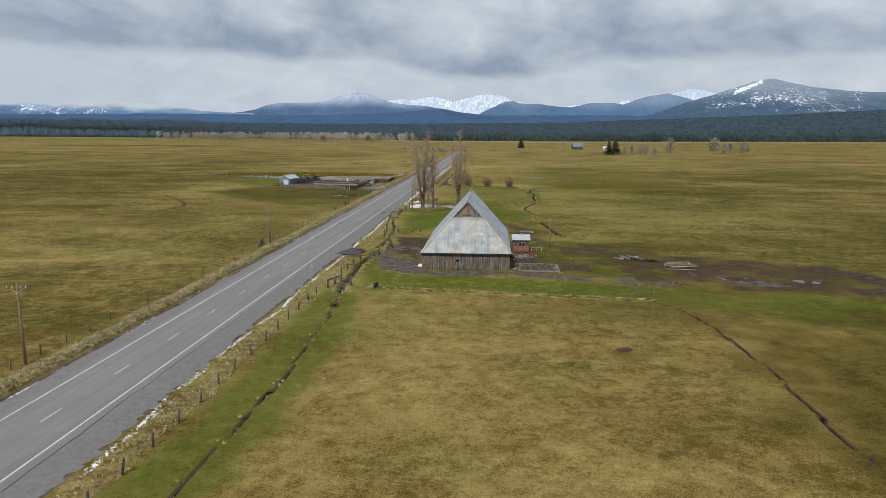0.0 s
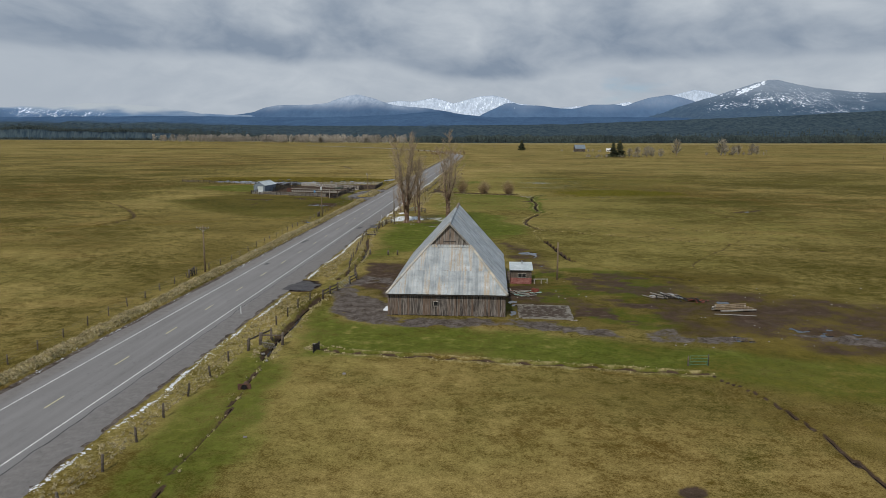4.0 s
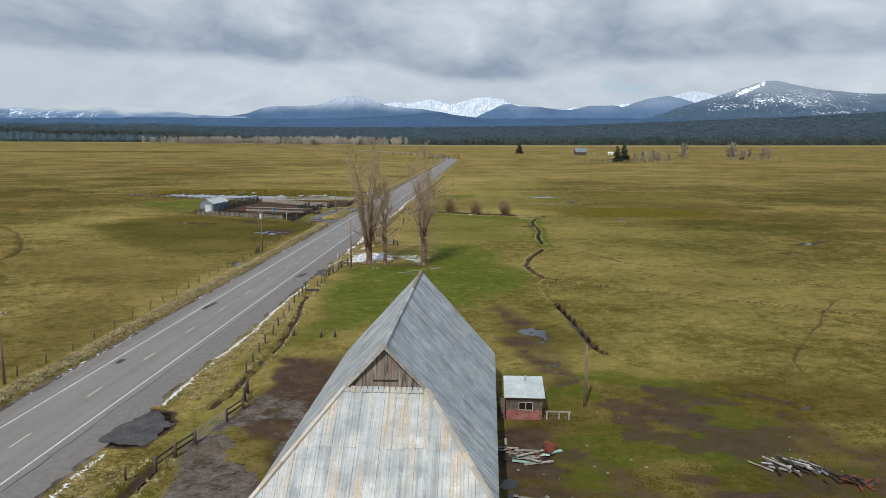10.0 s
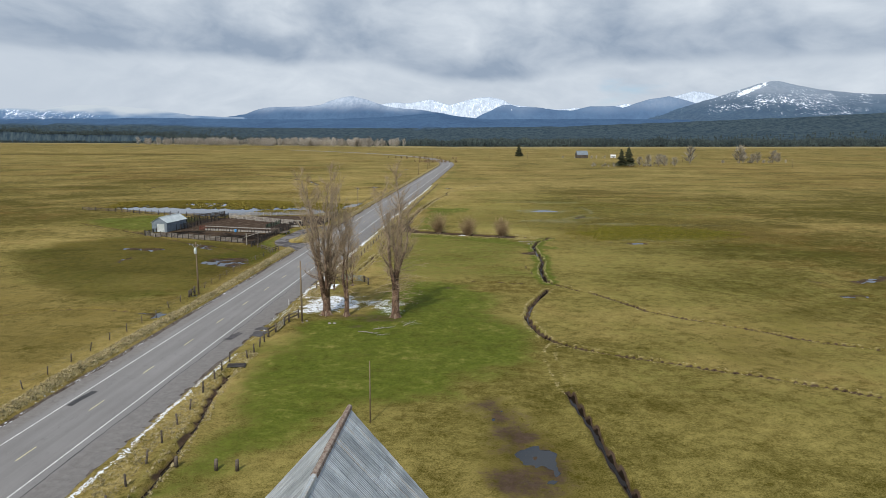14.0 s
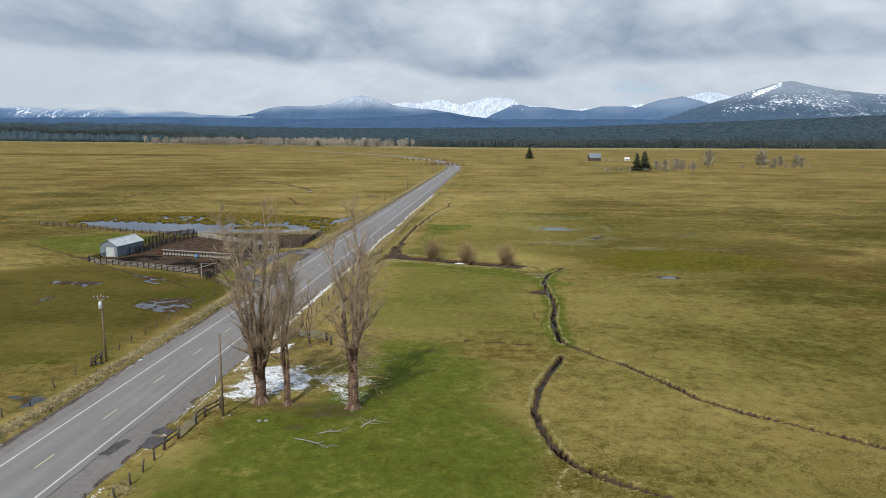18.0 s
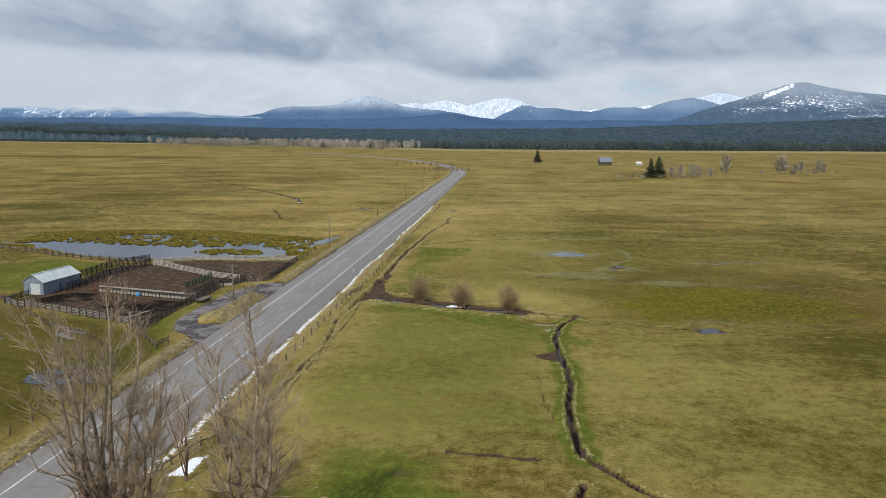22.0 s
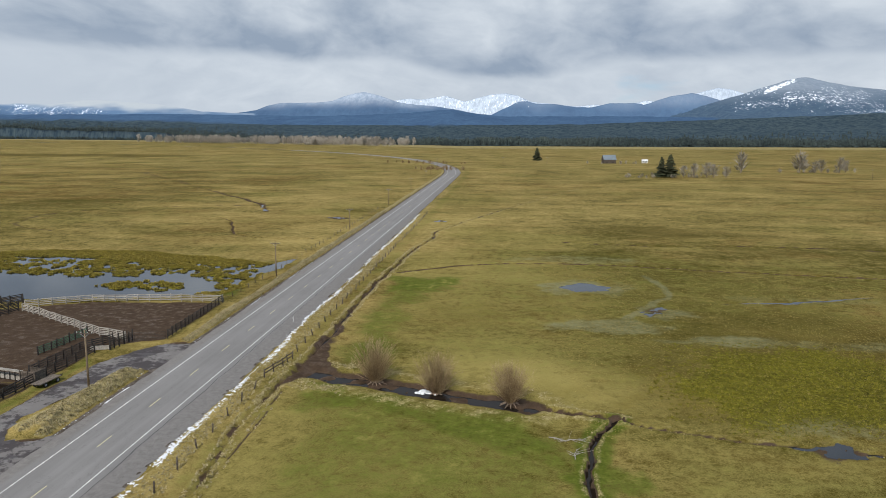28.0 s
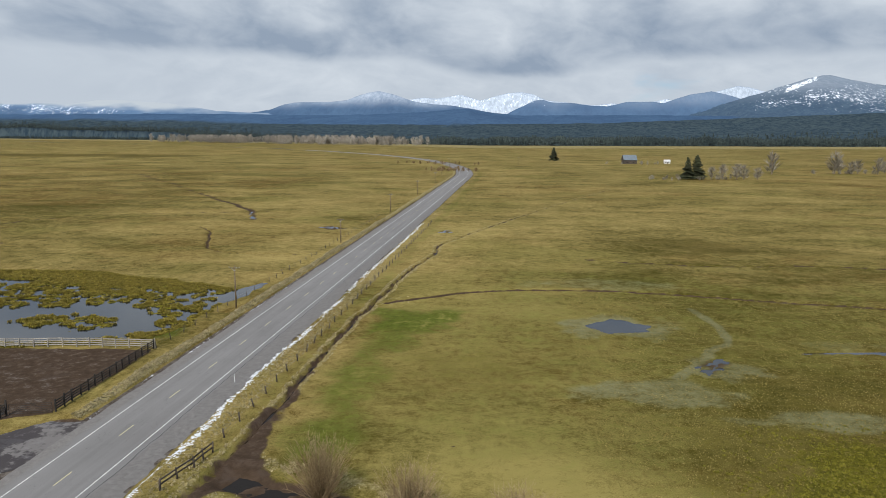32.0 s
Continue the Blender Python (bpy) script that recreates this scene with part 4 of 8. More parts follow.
    mud = np.maximum(mud, 0.66 * trodden * step(patchy, 0.53, 0.68))
    for i, (sheet, much) in enumerate(((SOIL_SLAB, 0.9), (SOIL_HEAPS, 0.85), (SOIL_POLE, 0.75), (SOIL_WALL, 0.95))):
        mud = np.maximum(mud, much * blob(X, Y, sheet, 1.2, 175 + i, 1.8, 2.6) * (0.45 + 0.9 * fbm(X / 1.5, Y / 1.5, 176, 3)))
    for i, sheet in enumerate(YARD_SHEETS):
        gravel = np.maximum(gravel, blob(X, Y, sheet, 1.0, 160 + i, 1.4, 2.5) * (0.3 + 0.8 * fbm(X / 1.6, Y / 2.4, 161, 3)))
    gravel = cover(gravel, LOT, 0.42, 0.6, 52, 0.8)
    mud = cover(mud, LOT, 0.95, 0.6, 52, 0.8)
    mud = np.maximum(mud, blob(X, Y, [(13.2, 20), (22, 9), (22.2, 40), (13.4, 39)], 1.8, 53, 2.6, 4.0) * (0.42 + 0.75 * fbm(X / 2.6, Y / 2.6, 173, 4)))
    gravel = gravel * (1 - 0.8 * blob(X, Y, [(13.2, 28), (22, 22), (22.2, 41), (13.2, 41)], 2.0, 53, 2.0))
    mud = np.maximum(mud, 0.55 * blob(X, Y, [(10, 104), (14, 101), (22, 99.5), (26, 101), (25, 105), (19, 105.5)], 1.8, 54, 2.2, 2.5))
    mud = np.maximum(mud, blob(X, Y, [(36, 67), (42, 69), (48.5, 52), (48.5, 30), (42, 33), (38.5, 55)], 3.0, 58, 2.5) * (0.22 + 0.75 * fbm(X / 3, Y / 3, 158, 4)))
    for c in ((49.8, -48, 1.3), (18.7, 97.5, 1.6), (12.5, 103.3, 2.0), (23.8, 102, 1.8), (16, 102.5, 1.5), (35.4, 220.5, 0.5), (31.5, 127, 1.6), (50, 170.4, 3.2)):
        mud = np.maximum(mud, (0.95 if c[1] < 0 or c[1] > 160 else 0.52) * (1 - step(np.hypot(X - c[0], (Y - c[1]) * 1.2) + rag * c[2] * 0.6, c[2] * 0.4, c[2] * 1.4)))
        Z = Z - 0.1 * (1 - step(np.hypot(X - c[0], Y - c[1]), c[2] * 0.5, c[2] * 1.2))

    XR = X - (road_x(Y) + 3.65)  # offset from the east edge line
    # verges of the road: old stalks, a bank on the west side, snow along the east side
    wob = (fbm(X / 9, Y / 9, 60, 3) - 0.5) * 2
    verge_e = step(XR, 4.2, 5.0) * (1 - step(XR + wob * 1.2, 7.4, 9.4))
    verge_e = verge_e * (1 - blob(X, Y, [(2, 10), (12, 10), (13, 24), (2, 24)], 1.5, 61, 0.5)) * (1 - blob(X, Y, [(2, 84), (8, 84), (8, 100), (2, 100)], 1.5, 62, 0.5))
    straw = np.maximum(straw, 0.4 * verge_e)
    lush = np.maximum(lush, 0.4 * step(XR + wob, 7.0, 9.0) * (1 - step(XR + wob * 2, 11, 14)))
    lot_gap = blob(X, Y, LOT, 1.0, 52, 0.6)
    Z = Z * (1 - lot_gap) - 0.06 * lot_gap
    heaped = blob(X, Y, LOT_ISLAND, 0.7, 152, 0.4, 3.0)
    Z = Z + heaped * (0.55 + 0.4 * fbm(X / 1.6, Y / 1.6, 153, 3))
    straw, mud = np.maximum(straw, heaped), mud * (1 - heaped)
    bank = step(XR, -14.6, -12.9) * (1 - step(XR, -12.0, -10.6)) * (1 - lot_gap)
    Z = Z + bank * (0.55 + 0.25 * wob)
    straw = np.maximum(straw, 0.95 * step(XR + wob * 0.5, -13.3, -12.4) * (1 - step(XR, -11.6, -10.9)) * (1 - lot_gap))
    Z = Z - 0.35 * (1 - step(np.abs(XR + 10.6 + wob * 0.2), 0.15, 0.7)) * (1 - lot_gap)
    mud = np.maximum(mud, 0.62 * (1 - step(np.abs(XR + 10.6 + wob * 0.2), 0.2, 0.8)) * (1 - lot_gap))
    edge = fbm(X / 5, Y / 14, 63, 3)
    strip = 1 - step(np.abs(XR - 4.55 - wob * 0.5 - edge * 0.9), 0.05, 0.42)
    snow = np.maximum(snow, (0.46 + 0.1 * step(Y, 110, 150)) * strip * step(0.6 * edge + 0.4 * fbm(X / 2.0, Y / 3.2, 163, 3) + 0.08 * step(Y, 110, 150), 0.42, 0.5) * np.where(Y < 420, 1.0, 0.0))
    strip_w = 1 - step(np.abs(XR + 10.0 + wob * 0.2), 0.1, 0.45)
    snow = np.maximum(snow, 0.6 * strip_w * step(fbm(X / 6, Y / 11, 64, 3), 0.52, 0.6))
    snow = np.maximum(snow, blob(X, Y, [(5.4, 105), (6.0, 117), (10, 121), (15.5, 118.5), (17, 110), (13.2, 105.6), (9, 104.6)], 2.2, 65, 3.0, 2.0) * 0.56)
    snow = np.maximum(snow, 0.46 * blob(X, Y, [(15, 113), (20.6, 118), (25, 113), (24.8, 103.4), (22, 104.5)], 2.0, 66, 2.5, 2.0))
    snow = np.maximum(snow, blob(X, Y, [(20.9, 1.5), (22.0, 1.5), (22.0, 4.5), (21.2, 4.5)], 0.25, 67, 0.2))
    snow = np.maximum(snow, 0.62 * blob(X, Y, [(29.5, 205), (31.5, 205.6), (32.4, 204.2), (30.2, 203.8)], 0.3, 68, 0.3, 1.5))
    snow = np.maximum(snow, blob(X, Y, [(7.2, 124), (8.2, 128), (9.6, 129), (9.2, 124)], 0.4, 69, 0.6, 2.0))
    Z = Z + 0.07 * snow

    # basins that hold water
    for i, (poly, soft, rough_edge) in enumerate([(POND_MAIN, 1.2, 2.0), (POND_ISLE_N, 0.8, 1.6), (POND_ROAD, 0.8, 1.0), (POND_BACK, 0.8, 2.0), (POOL_E, 1.0, 1.6), (POOL_STRIP, 0.6, 1.4)]):
        b = blob(X, Y, poly, soft, 70 + i, rough_edge, 4.0)
        Z = Z * (1 - b) - 0.42 * b
        marsh, lush = marsh * (1 - 0.5 * b), lush * (1 - b)
    isle = 1 - step(np.hypot((X + 41.5) / 11.5, (Y - 266) / 6.0) + rag * 0.25, 0.75, 1.05)
    Z, marsh = Z * (1 - isle) + 0.05 * isle, np.maximum(marsh, isle)
    tuss = fbm(X / 1.7, Y / 1.7, 80, 2)
    fringe = blob(X, Y, MARSH_W, 3.0, 46, 3.0)
    Z = Z - fringe * (0.19 - 0.8 * (tuss - 0.5)) * step(Y, 251, 262) * (1 - step(Y, 292, 302))
    for i, poly in enumerate(MUD_POOLS + WEST_POOLS + FAR_POOLS):
        b = blob(X, Y, poly, 0.9, 90 + i, 1.7, 2.0)
        Z = Z * (1 - b) - (0.30 - 0.30 * step(fbm(X / 1.4, Y / 1.1, 95 + i, 3), *((0.47, 0.64) if i < 4 else (0.36, 0.54) if i < len(MUD_POOLS) else (0.46, 0.62)))) * b
        mud = np.maximum(mud, 0.75 * blob(X, Y, poly, 1.6, 90 + i, 1.2, 3.0))
    drive = blob(X, Y, [(3.0, 13.0), (3.6, 21.4), (7.3, 21.4), (8.8, 17.5), (8.4, 13.2), (6.0, 12.4)], 0.5, 12, 0.9, 2.0)
    Z, snow = Z * (1 - drive) - 0.02 * drive, snow * (1 - drive)
    mud, gravel, straw = np.maximum(mud, 1.2 * drive), gravel * (1 - drive), straw * (1 - drive)
    # level ground under the road, the barn, the slab and the yard buildings
    centre = road_x(Y)
    flat_road = 1 - step(np.abs(X - centre + 0.1), 7.0, 8.0)
    Z = Z * (1 - flat_road) - 0.06 * flat_road
    gravel = np.maximum(gravel, 0.95 * (1 - step(np.abs(X - centre + 0.1) + 1.0 * (X < centre), 7.7, 8.6)))
    for x0, x1, y0, y1 in ((21.6, 38.05, -1.4, 32.6), (40.0, 47.4, -1.8, 6.8), (38.4, 43.4, 20.8, 26.4), (-65, -59, 202, 215)):
        k = step(X, x0 - 0.6, x0) * (1 - step(X, x1, x1 + 0.6)) * step(Y, y0 - 0.6, y0) * (1 - step(Y, y1, y1 + 0.6))
        Z = Z * (1 - k) - 0.03 * k
    far = step(np.hypot(X, Y - 60), 500, 900)
    Z = Z * (1 - far)
    # dark and pale tracts far out on the plain
    return Z, (lush, mud, gravel, soaked_shaded), (snow, straw, marsh, pale)


def ground_tone(X, Y):
    """Pasture tone from straw growth and painted brightness (1 is usual), and where it greens up early."""
    wide = (fbm(X / 60, Y / 60, 210, 4) - 0.5) * 2
    fine = (fbm(X / 14, Y / 14, 211, 4) - 0.5) * 2
    d = 1 + 0.35 * wide + 0.25 * fine
    d = d + 0.15 * blob(X, Y, [(19, -115), (54, -115), (60, -34), (50, -24), (17, -22)], 9.0, 212, 7.0, 16.0)
    d = d + 0.3 * blob(X, Y, [(54, 60), (110, 60), (110, 120), (60, 120)], 12.0, 215, 8.0, 16.0)
    # darker tone towards the east
    d = d - 0.5 * step(X + wide * 24, 40, 120) * (1 - step(Y, 330, 480))
    d = d - 0.25 * (1 - step(X, -20, -12)) * (1 - step(Y, 210, 330))
    d = d + 0.2 * step(Y, 290, 420) * (1 - step(Y, 1500, 2000)) * (1 - 0.8 * step(X - Y * 0.22, 40, 140))
    # darker tone in the far western fields
    d = d - 0.5 * (1 - step(X + wide * 30, -150, -70)) * (1 - step(Y, 500, 900))
    d = d - 0.5 * blob(X, Y, LUSH_WEST, 8.0, 44, 5.0)
    d = d + 0.2 * blob(X, Y, [(14, 140), (46, 138), (48, 192), (14, 202)], 10.0, 213, 8.0, 16.0)
    d = d + 0.6 * blob(X, Y, [(28, 228), (44, 226), (56, 211), (66, 203), (54, 199), (40, 209)], 5.0, 214, 4.0, 8.0)
    green = step(X + wide * 10, 10, 22) * (1 - step(X, 60, 130)) * step(Y, 20, 60) * (1 - step(Y + wide * 40, 250, 420))
    # middle distance lightened: brightness of sunlit grass put into its tone
    d = d + 0.35 * step(Y, 10, 90) * (1 - step(Y, 330, 560)) * (1 - 0.7 * step(X + wide * 24, 30, 120)) * (1 - 0.6 * (1 - step(X, -70, -30)))
    one = np.ones(X.shape)
    return np.clip(d, 0, 2), green, 0.8 * blob(X, Y, MARSH_E, 5.0, 45, 5.0), one


def road_x(Y):
    """Centre of the road: straight north, then a long bend to the west."""
    Y = np.asarray(Y, float)
    s = np.maximum(Y - 700, 0)
    return -3.65 - s * s / 1700.0


def axis_lines(fine_lo, fine_hi, fine, grow, lo, hi):
    mid = list(np.arange(fine_lo, fine_hi + 1e-6, fine))
    up, d = [], fine
    while (up[-1] if up else fine_hi) < hi:
        d *= grow
        up.append((up[-1] if up else fine_hi) + d)
    down, d = [], fine
    while (down[-1] if down else fine_lo) > lo:
        d *= grow
        down.append((down[-1] if down else fine_lo) - d)
    return np.array(down[::-1] + mid + up)


def grid_mesh(name, X, Y, Z):
    rows, cols = X.shape
    me = bpy.data.meshes.new(name)
    co = np.stack([X, Y, Z], -1).reshape(-1, 3).astype(np.float32)
    i = np.arange(rows * cols, dtype=np.int32).reshape(rows, cols)
    q = np.stack([i[:-1, :-1], i[:-1, 1:], i[1:, 1:], i[1:, :-1]], -1).reshape(-1, 4)
    me.vertices.add(len(co)), me.loops.add(q.size), me.polygons.add(len(q))
    me.vertices.foreach_set("co", co.ravel())
    me.loops.foreach_set("vertex_index", q.ravel())
    me.polygons.foreach_set("loop_start", np.arange(0, q.size, 4, dtype=np.int32))
    me.polygons.foreach_set("use_smooth", np.ones(len(q), bool))
    me.update(calc_edges=True)
    return me


def build_ground():
    xs = axis_lines(-72, 96, 0.42, 1.035, -4900, 4900)
    near = np.arange(-92, 300, 0.5)
    mid, d = [300.0], 0.5
    while mid[-1] < 640:
        d *= 1.009
        mid.append(mid[-1] + d)
    ys = np.concatenate([axis_lines(-92, -91, 0.5, 1.06, -900, -91)[:-4], near, np.array(mid), axis_lines(mid[-1] + 4, mid[-1] + 5, 4.0, 1.05, mid[-1], 4950)[1:]])
    ys = np.unique(ys.round(3))
    X, Y = np.meshgrid(xs, ys)
    Z, a, b = ground_height(X.ravel(), Y.ravel())
    me = grid_mesh("ground", X, Y, Z.reshape(X.shape))
    for name, masks in (("zone_a", a), ("zone_b", b), ("zone_c", ground_tone(X.ravel(), Y.ravel()))):
        at = me.color_attributes.new(name, "FLOAT_COLOR", "POINT")
        at.data.foreach_set("color", np.stack(masks, -1).astype(np.float32).ravel())
    me.materials.append(M_GROUND)
    return tagged(new("ground", me), "olive and straw-coloured pasture with ditches and mud", "ground", kind="structure")


ground = build_ground()


def height_at(x, y):
    z, _, _ = ground_height(np.array([float(x)]), np.array([float(y)]))
    return float(z[0])


# ---- small builders ----
def part(name, bm, mat, parent=None, label="", smooth=False):
    me = bpy.data.meshes.new(name)
    bm.to_mesh(me)
    bm.free()
    if smooth:
        me.polygons.foreach_set("use_smooth", np.ones(len(me.polygons), bool))
    me.materials.append(mat)
    ob = new(name, me)
    ob.parent = parent
    if label:
        ob["label"] = label
    return ob


def thing(name, label, category, m=None, group="", kind=""):
    ob = new(name)
    ob.empty_display_size = 0.3
    if m is not None:
        ob.matrix_basis = m
    return tagged(ob, label, category, group, kind)


def box_bm(sx, sy, sz, at=(0, 0, 0), bevel=0.0, bm=None, turn=None):
    """A box standing on `at`, with its edges broken."""
    bm = bm or bmesh.new()
    m = Matrix.Translation(Vector(at)) @ (turn or Matrix()) @ Matrix.Translation((0, 0, sz / 2)) @ Matrix.Diagonal((sx, sy, sz, 1))
    made = bmesh.ops.create_cube(bm, size=1.0, matrix=m)
    if bevel:
        edges = list({e for v in made["verts"] for e in v.link_edges})
        bmesh.ops.bevel(bm, geom=edges, offset=bevel, segments=1, affect="EDGES")
    return bm


def beam_bm(a, b, w, h, bm=None, bevel=0.0):
    """A sawn timber from a to b."""
    a, b = Vector(a), Vector(b)
    d = b - a
    turn = d.to_track_quat("X", "Z").to_matrix().to_4x4()
    bm = bm or bmesh.new()
    m = Matrix.Translation((a + b) / 2) @ turn @ Matrix.Diagonal((d.length, w, h, 1))
    made = bmesh.ops.create_cube(bm, size=1.0, matrix=m)
    if bevel:
        bmesh.ops.bevel(bm, geom=list({e for v in made["verts"] for e in v.link_edges}), offset=bevel, segments=1, affect="EDGES")
    return bm


def tube_bm(pts, radii, sides=7, bm=None, cap=True):
    """A round limb through points, its radius changing on the way."""
    bm = bm or bmesh.new()
    pts = [Vector(p) for p in pts]
    rings = []
    for i, p in enumerate(pts):
        d = (pts[min(i + 1, len(pts) - 1)] - pts[max(i - 1, 0)]).normalized()
        u = d.orthogonal().normalized() if i == 0 else (u - d * u.dot(d)).normalized()
        w = d.cross(u)
        rings.append([bm.verts.new(p + (u * math.cos(k * 2 * math.pi / sides) + w * math.sin(k * 2 * math.pi / sides)) * radii[i]) for k in range(sides)])
    for r0, r1 in zip(rings[:-1], rings[1:]):
        for k in range(sides):
            bm.faces.new((r0[k], r0[(k + 1) % sides], r1[(k + 1) % sides], r1[k]))
    if cap:
        bm.faces.new(rings[0][::-1]), bm.faces.new(rings[-1])
    return bm


def slab_bm(poly, thickness, bm=None):
    """A flat plate with the given outline (3D points in one plane), thickened along its normal."""
    bm = bm or bmesh.new()
    pts = [Vector(p) for p in poly]
    n = Vector((0, 0, 0))
    for a, b in zip(pts, pts[1:] + pts[:1]):
        n += a.cross(b)
    n.normalize()
    top = [bm.verts.new(p + n * thickness) for p in pts]
    low = [bm.verts.new(p) for p in pts]
    bm.faces.new(top), bm.faces.new(low[::-1])
    k = len(pts)
    for i in range(k):
        bm.faces.new((low[i], low[(i + 1) % k], top[(i + 1) % k], top[i]))
    return bm


# ---- road ----
def strip_bm(y0, y1, dy, left, right, z):
    """A strip along the road between two offsets from its centre, which may be functions of y."""
    bm = bmesh.new()
    ys = np.arange(y0, y1 + dy * 0.5, dy)
    cx = road_x(ys)
    slope = np.gradient(cx, ys)
    prev = None
    for y, c, s in zip(ys, cx, slope):
        n = Vector((1, -s, 0)).normalized()
        row = []
        for off in (left, right):
            o = off(y) if callable(off) else off
            row.append(bm.verts.new((c + n.x * o, y + n.y * o, z(o) if callable(z) else z)))
        if prev:
            bm.faces.new((prev[0], prev[1], row[1], row[0]))
        prev = row
    return bm


def wob1(y, seed):
    return float(fbm(np.array([seed * 3.1]), np.array([y / 3.0]), seed, 3)[0] - 0.5)


def build_road():
    bm = bmesh.new()
    ys = list(np.arange(-400, -100, 10)) + list(np.arange(-100, 340, 1.0)) + list(np.arange(340, 1500, 10))
    prev = None
    for y in ys:
        c, s = float(road_x(y)), -2 * max(y - 700, 0) / 1700.0
        n = Vector((1, -s, 0)).normalized()
        wl, wr = wob1(y, 3) * 0.8, wob1(y, 4) * 0.5 + wob1(y * 4, 5) * 0.35
        offs = [(-6.5 + wl, -0.05), (-6.4 + wl, 0.02), (-3.6, 0.05), (0, 0.10), (3.6, 0.05), (8.0 + wr, -0.01), (8.1 + wr, -0.06)]
        row = [bm.verts.new((c + n.x * o, y + n.y * o, z)) for o, z in offs]
        if prev:
            for i in range(len(row) - 1):
                bm.faces.new((prev[i], prev[i + 1], row[i + 1], row[i]))
        prev = row
    road = part("road", bm, M_ASPHALT, smooth=True)
    tagged(road, "two-lane grey asphalt road with worn broken edges", "road", kind="structure")
    for x in (-3.65, 3.65):
        part("edge_line", strip_bm(-400, 1400, 4.0, x - 0.075, x + 0.075, 0.058), M_WHITE_LINE, road, "worn white edge line")
    part("pavement_seam", strip_bm(-200, 420, 0.8, lambda y: 4.55 + wob1(y, 6) * 0.5, lambda y: 4.62 + wob1(y, 6) * 0.5 + abs(wob1(y * 2, 7)) * 0.22, 0.046), M_TAR, road, "ragged dark seam between lane and shoulder")
    y, k = -9.09 - 12.15 * 12, 0
    dash = bmesh.new()
    for px, py in ((-0.06, -3.05), (0.06, -3.05), (0.06, 0), (-0.06, 0)):
        dash.verts.new((px, py, 0))
    dash.faces.new(list(dash.verts))
    me = bpy.data.meshes.new("lane_dash")
    dash.to_mesh(me)
    dash.free()
    me.materials.append(M_YELLOW_LINE)
    while y < 700:
        ob = new("lane_dash", me)
        ob.parent, ob.location = road, (-3.65, y, 0.106)
        y += 12.15
    # tar patches, seams and wet places
    for poly in ([(-7.0, 62.2), (-6.2, 62.0), (-5.9, 66.5), (-6.8, 66.8)], [(-6.6, 35.3), (-5.9, 35.2), (-5.8, 36.6), (-6.5, 36.8)]):
        part("tar_patch", outline_bm(poly, 0.073, 7, 0.25), M_TAR, road, "black tar patch on asphalt")
    for poly in ([(2.9, 14.6), (3.6, 13.6), (5.2, 13.9), (7.6, 13.2), (8.2, 15.2), (7.7, 16.8), (7.9, 18.6), (6.5, 19.4), (6.0, 20.9), (4.2, 20.6), (3.9, 18.4)],):
        part("wet_patch", outline_bm(poly, 0.03, 12, 0.9), M_WETTAR, road, "dark wet patch of asphalt at a drive")
    for poly in ([(3.7, 90.6), (5.9, 90.2), (6.4, 92.8), (4.2, 93.4)], [(3.6, 94.2), (5.6, 93.6), (5.9, 95), (4.1, 96)], [(0.8, 88.5), (1.9, 88.2), (2.2, 92), (1.4, 92.6)]):
        part("wet_patch", outline_bm(poly, 0.062, 13, 0.5), M_WETTAR, road, "dark wet patch of asphalt at a drive")
    for i, poly in enumerate((LOT_SOUTH, LOT_LOOP)):
        part("drive_pavement", outline_bm(poly, 0.012 - 0.005 * i, 21, 0.55), M_APRON, road, "broken wet asphalt of the loop drive")
    return road


def outline_bm(poly, z, seed, rag, cell=0.45):
    """A flat patch with a ragged outline."""
    p = np.array(poly, float)
    ring = []
    for a, b in zip(p, np.roll(p, -1, 0)):
        n = max(2, int(np.hypot(*(b - a)) / cell))
        ring += [a + (b - a) * i / n for i in range(n)]
    ring = np.array(ring)
    dx = (fbm(ring[:, 0] / 1.3, ring[:, 1] / 1.3, seed, 3) - 0.5) * 2 * rag
    dy = (fbm(ring[:, 0] / 1.3 + 31, ring[:, 1] / 1.3, seed + 3, 3) - 0.5) * 2 * rag
    bm = bmesh.new()
    bm.faces.new([bm.verts.new((x + a, y + b, z)) for (x, y), a, b in zip(ring, dx, dy)])
    bmesh.ops.triangulate(bm, faces=list(bm.faces))
    return bm


road = build_road()


def water(name, poly, z, mat, label, seed, grow=3.0):
    p = np.array(poly, float)
    c = p.mean(0)
    q = c + (p - c) * (1 + grow / np.maximum(np.hypot(*(p - c).T)[:, None], 1))
    bm = bmesh.new()
    bm.faces.new([bm.verts.new((x, y, z)) for x, y in q])
    return tagged(part(name, bm, mat), label, "pond" if "pond" in name else "puddle", kind="structure")


water("pond", [(-128, 300), (-128, 262), (-84, 250.5), (-62, 247), (-30, 253.5), (-17, 262), (-16.3, 284), (-16, 306), (-40, 309), (-80, 306)], -0.2, M_POND, "still blue-grey pond among yellow sedge", 1, 0.0)
water("pond", POOL_E, -0.2, M_POND, "small round pool in the pasture", 2, 2.0)
water("pond", POOL_STRIP, -0.22, M_POND, "long narrow pool in the pasture", 3, 1.5)
for _p in MUD_POOLS:
    water("puddle", _p, -0.19, M_POND, "shallow muddy puddle beside the barn yard", 4, 0.8)
for _p in WEST_POOLS:
    water("puddle", _p, -0.19, M_POND, "shallow puddle in wet grass", 5, 1.2)
for _p in FAR_POOLS:
    water("puddle", _p, -0.19, M_POND, "shallow puddle in wet grass", 6, 1.2)


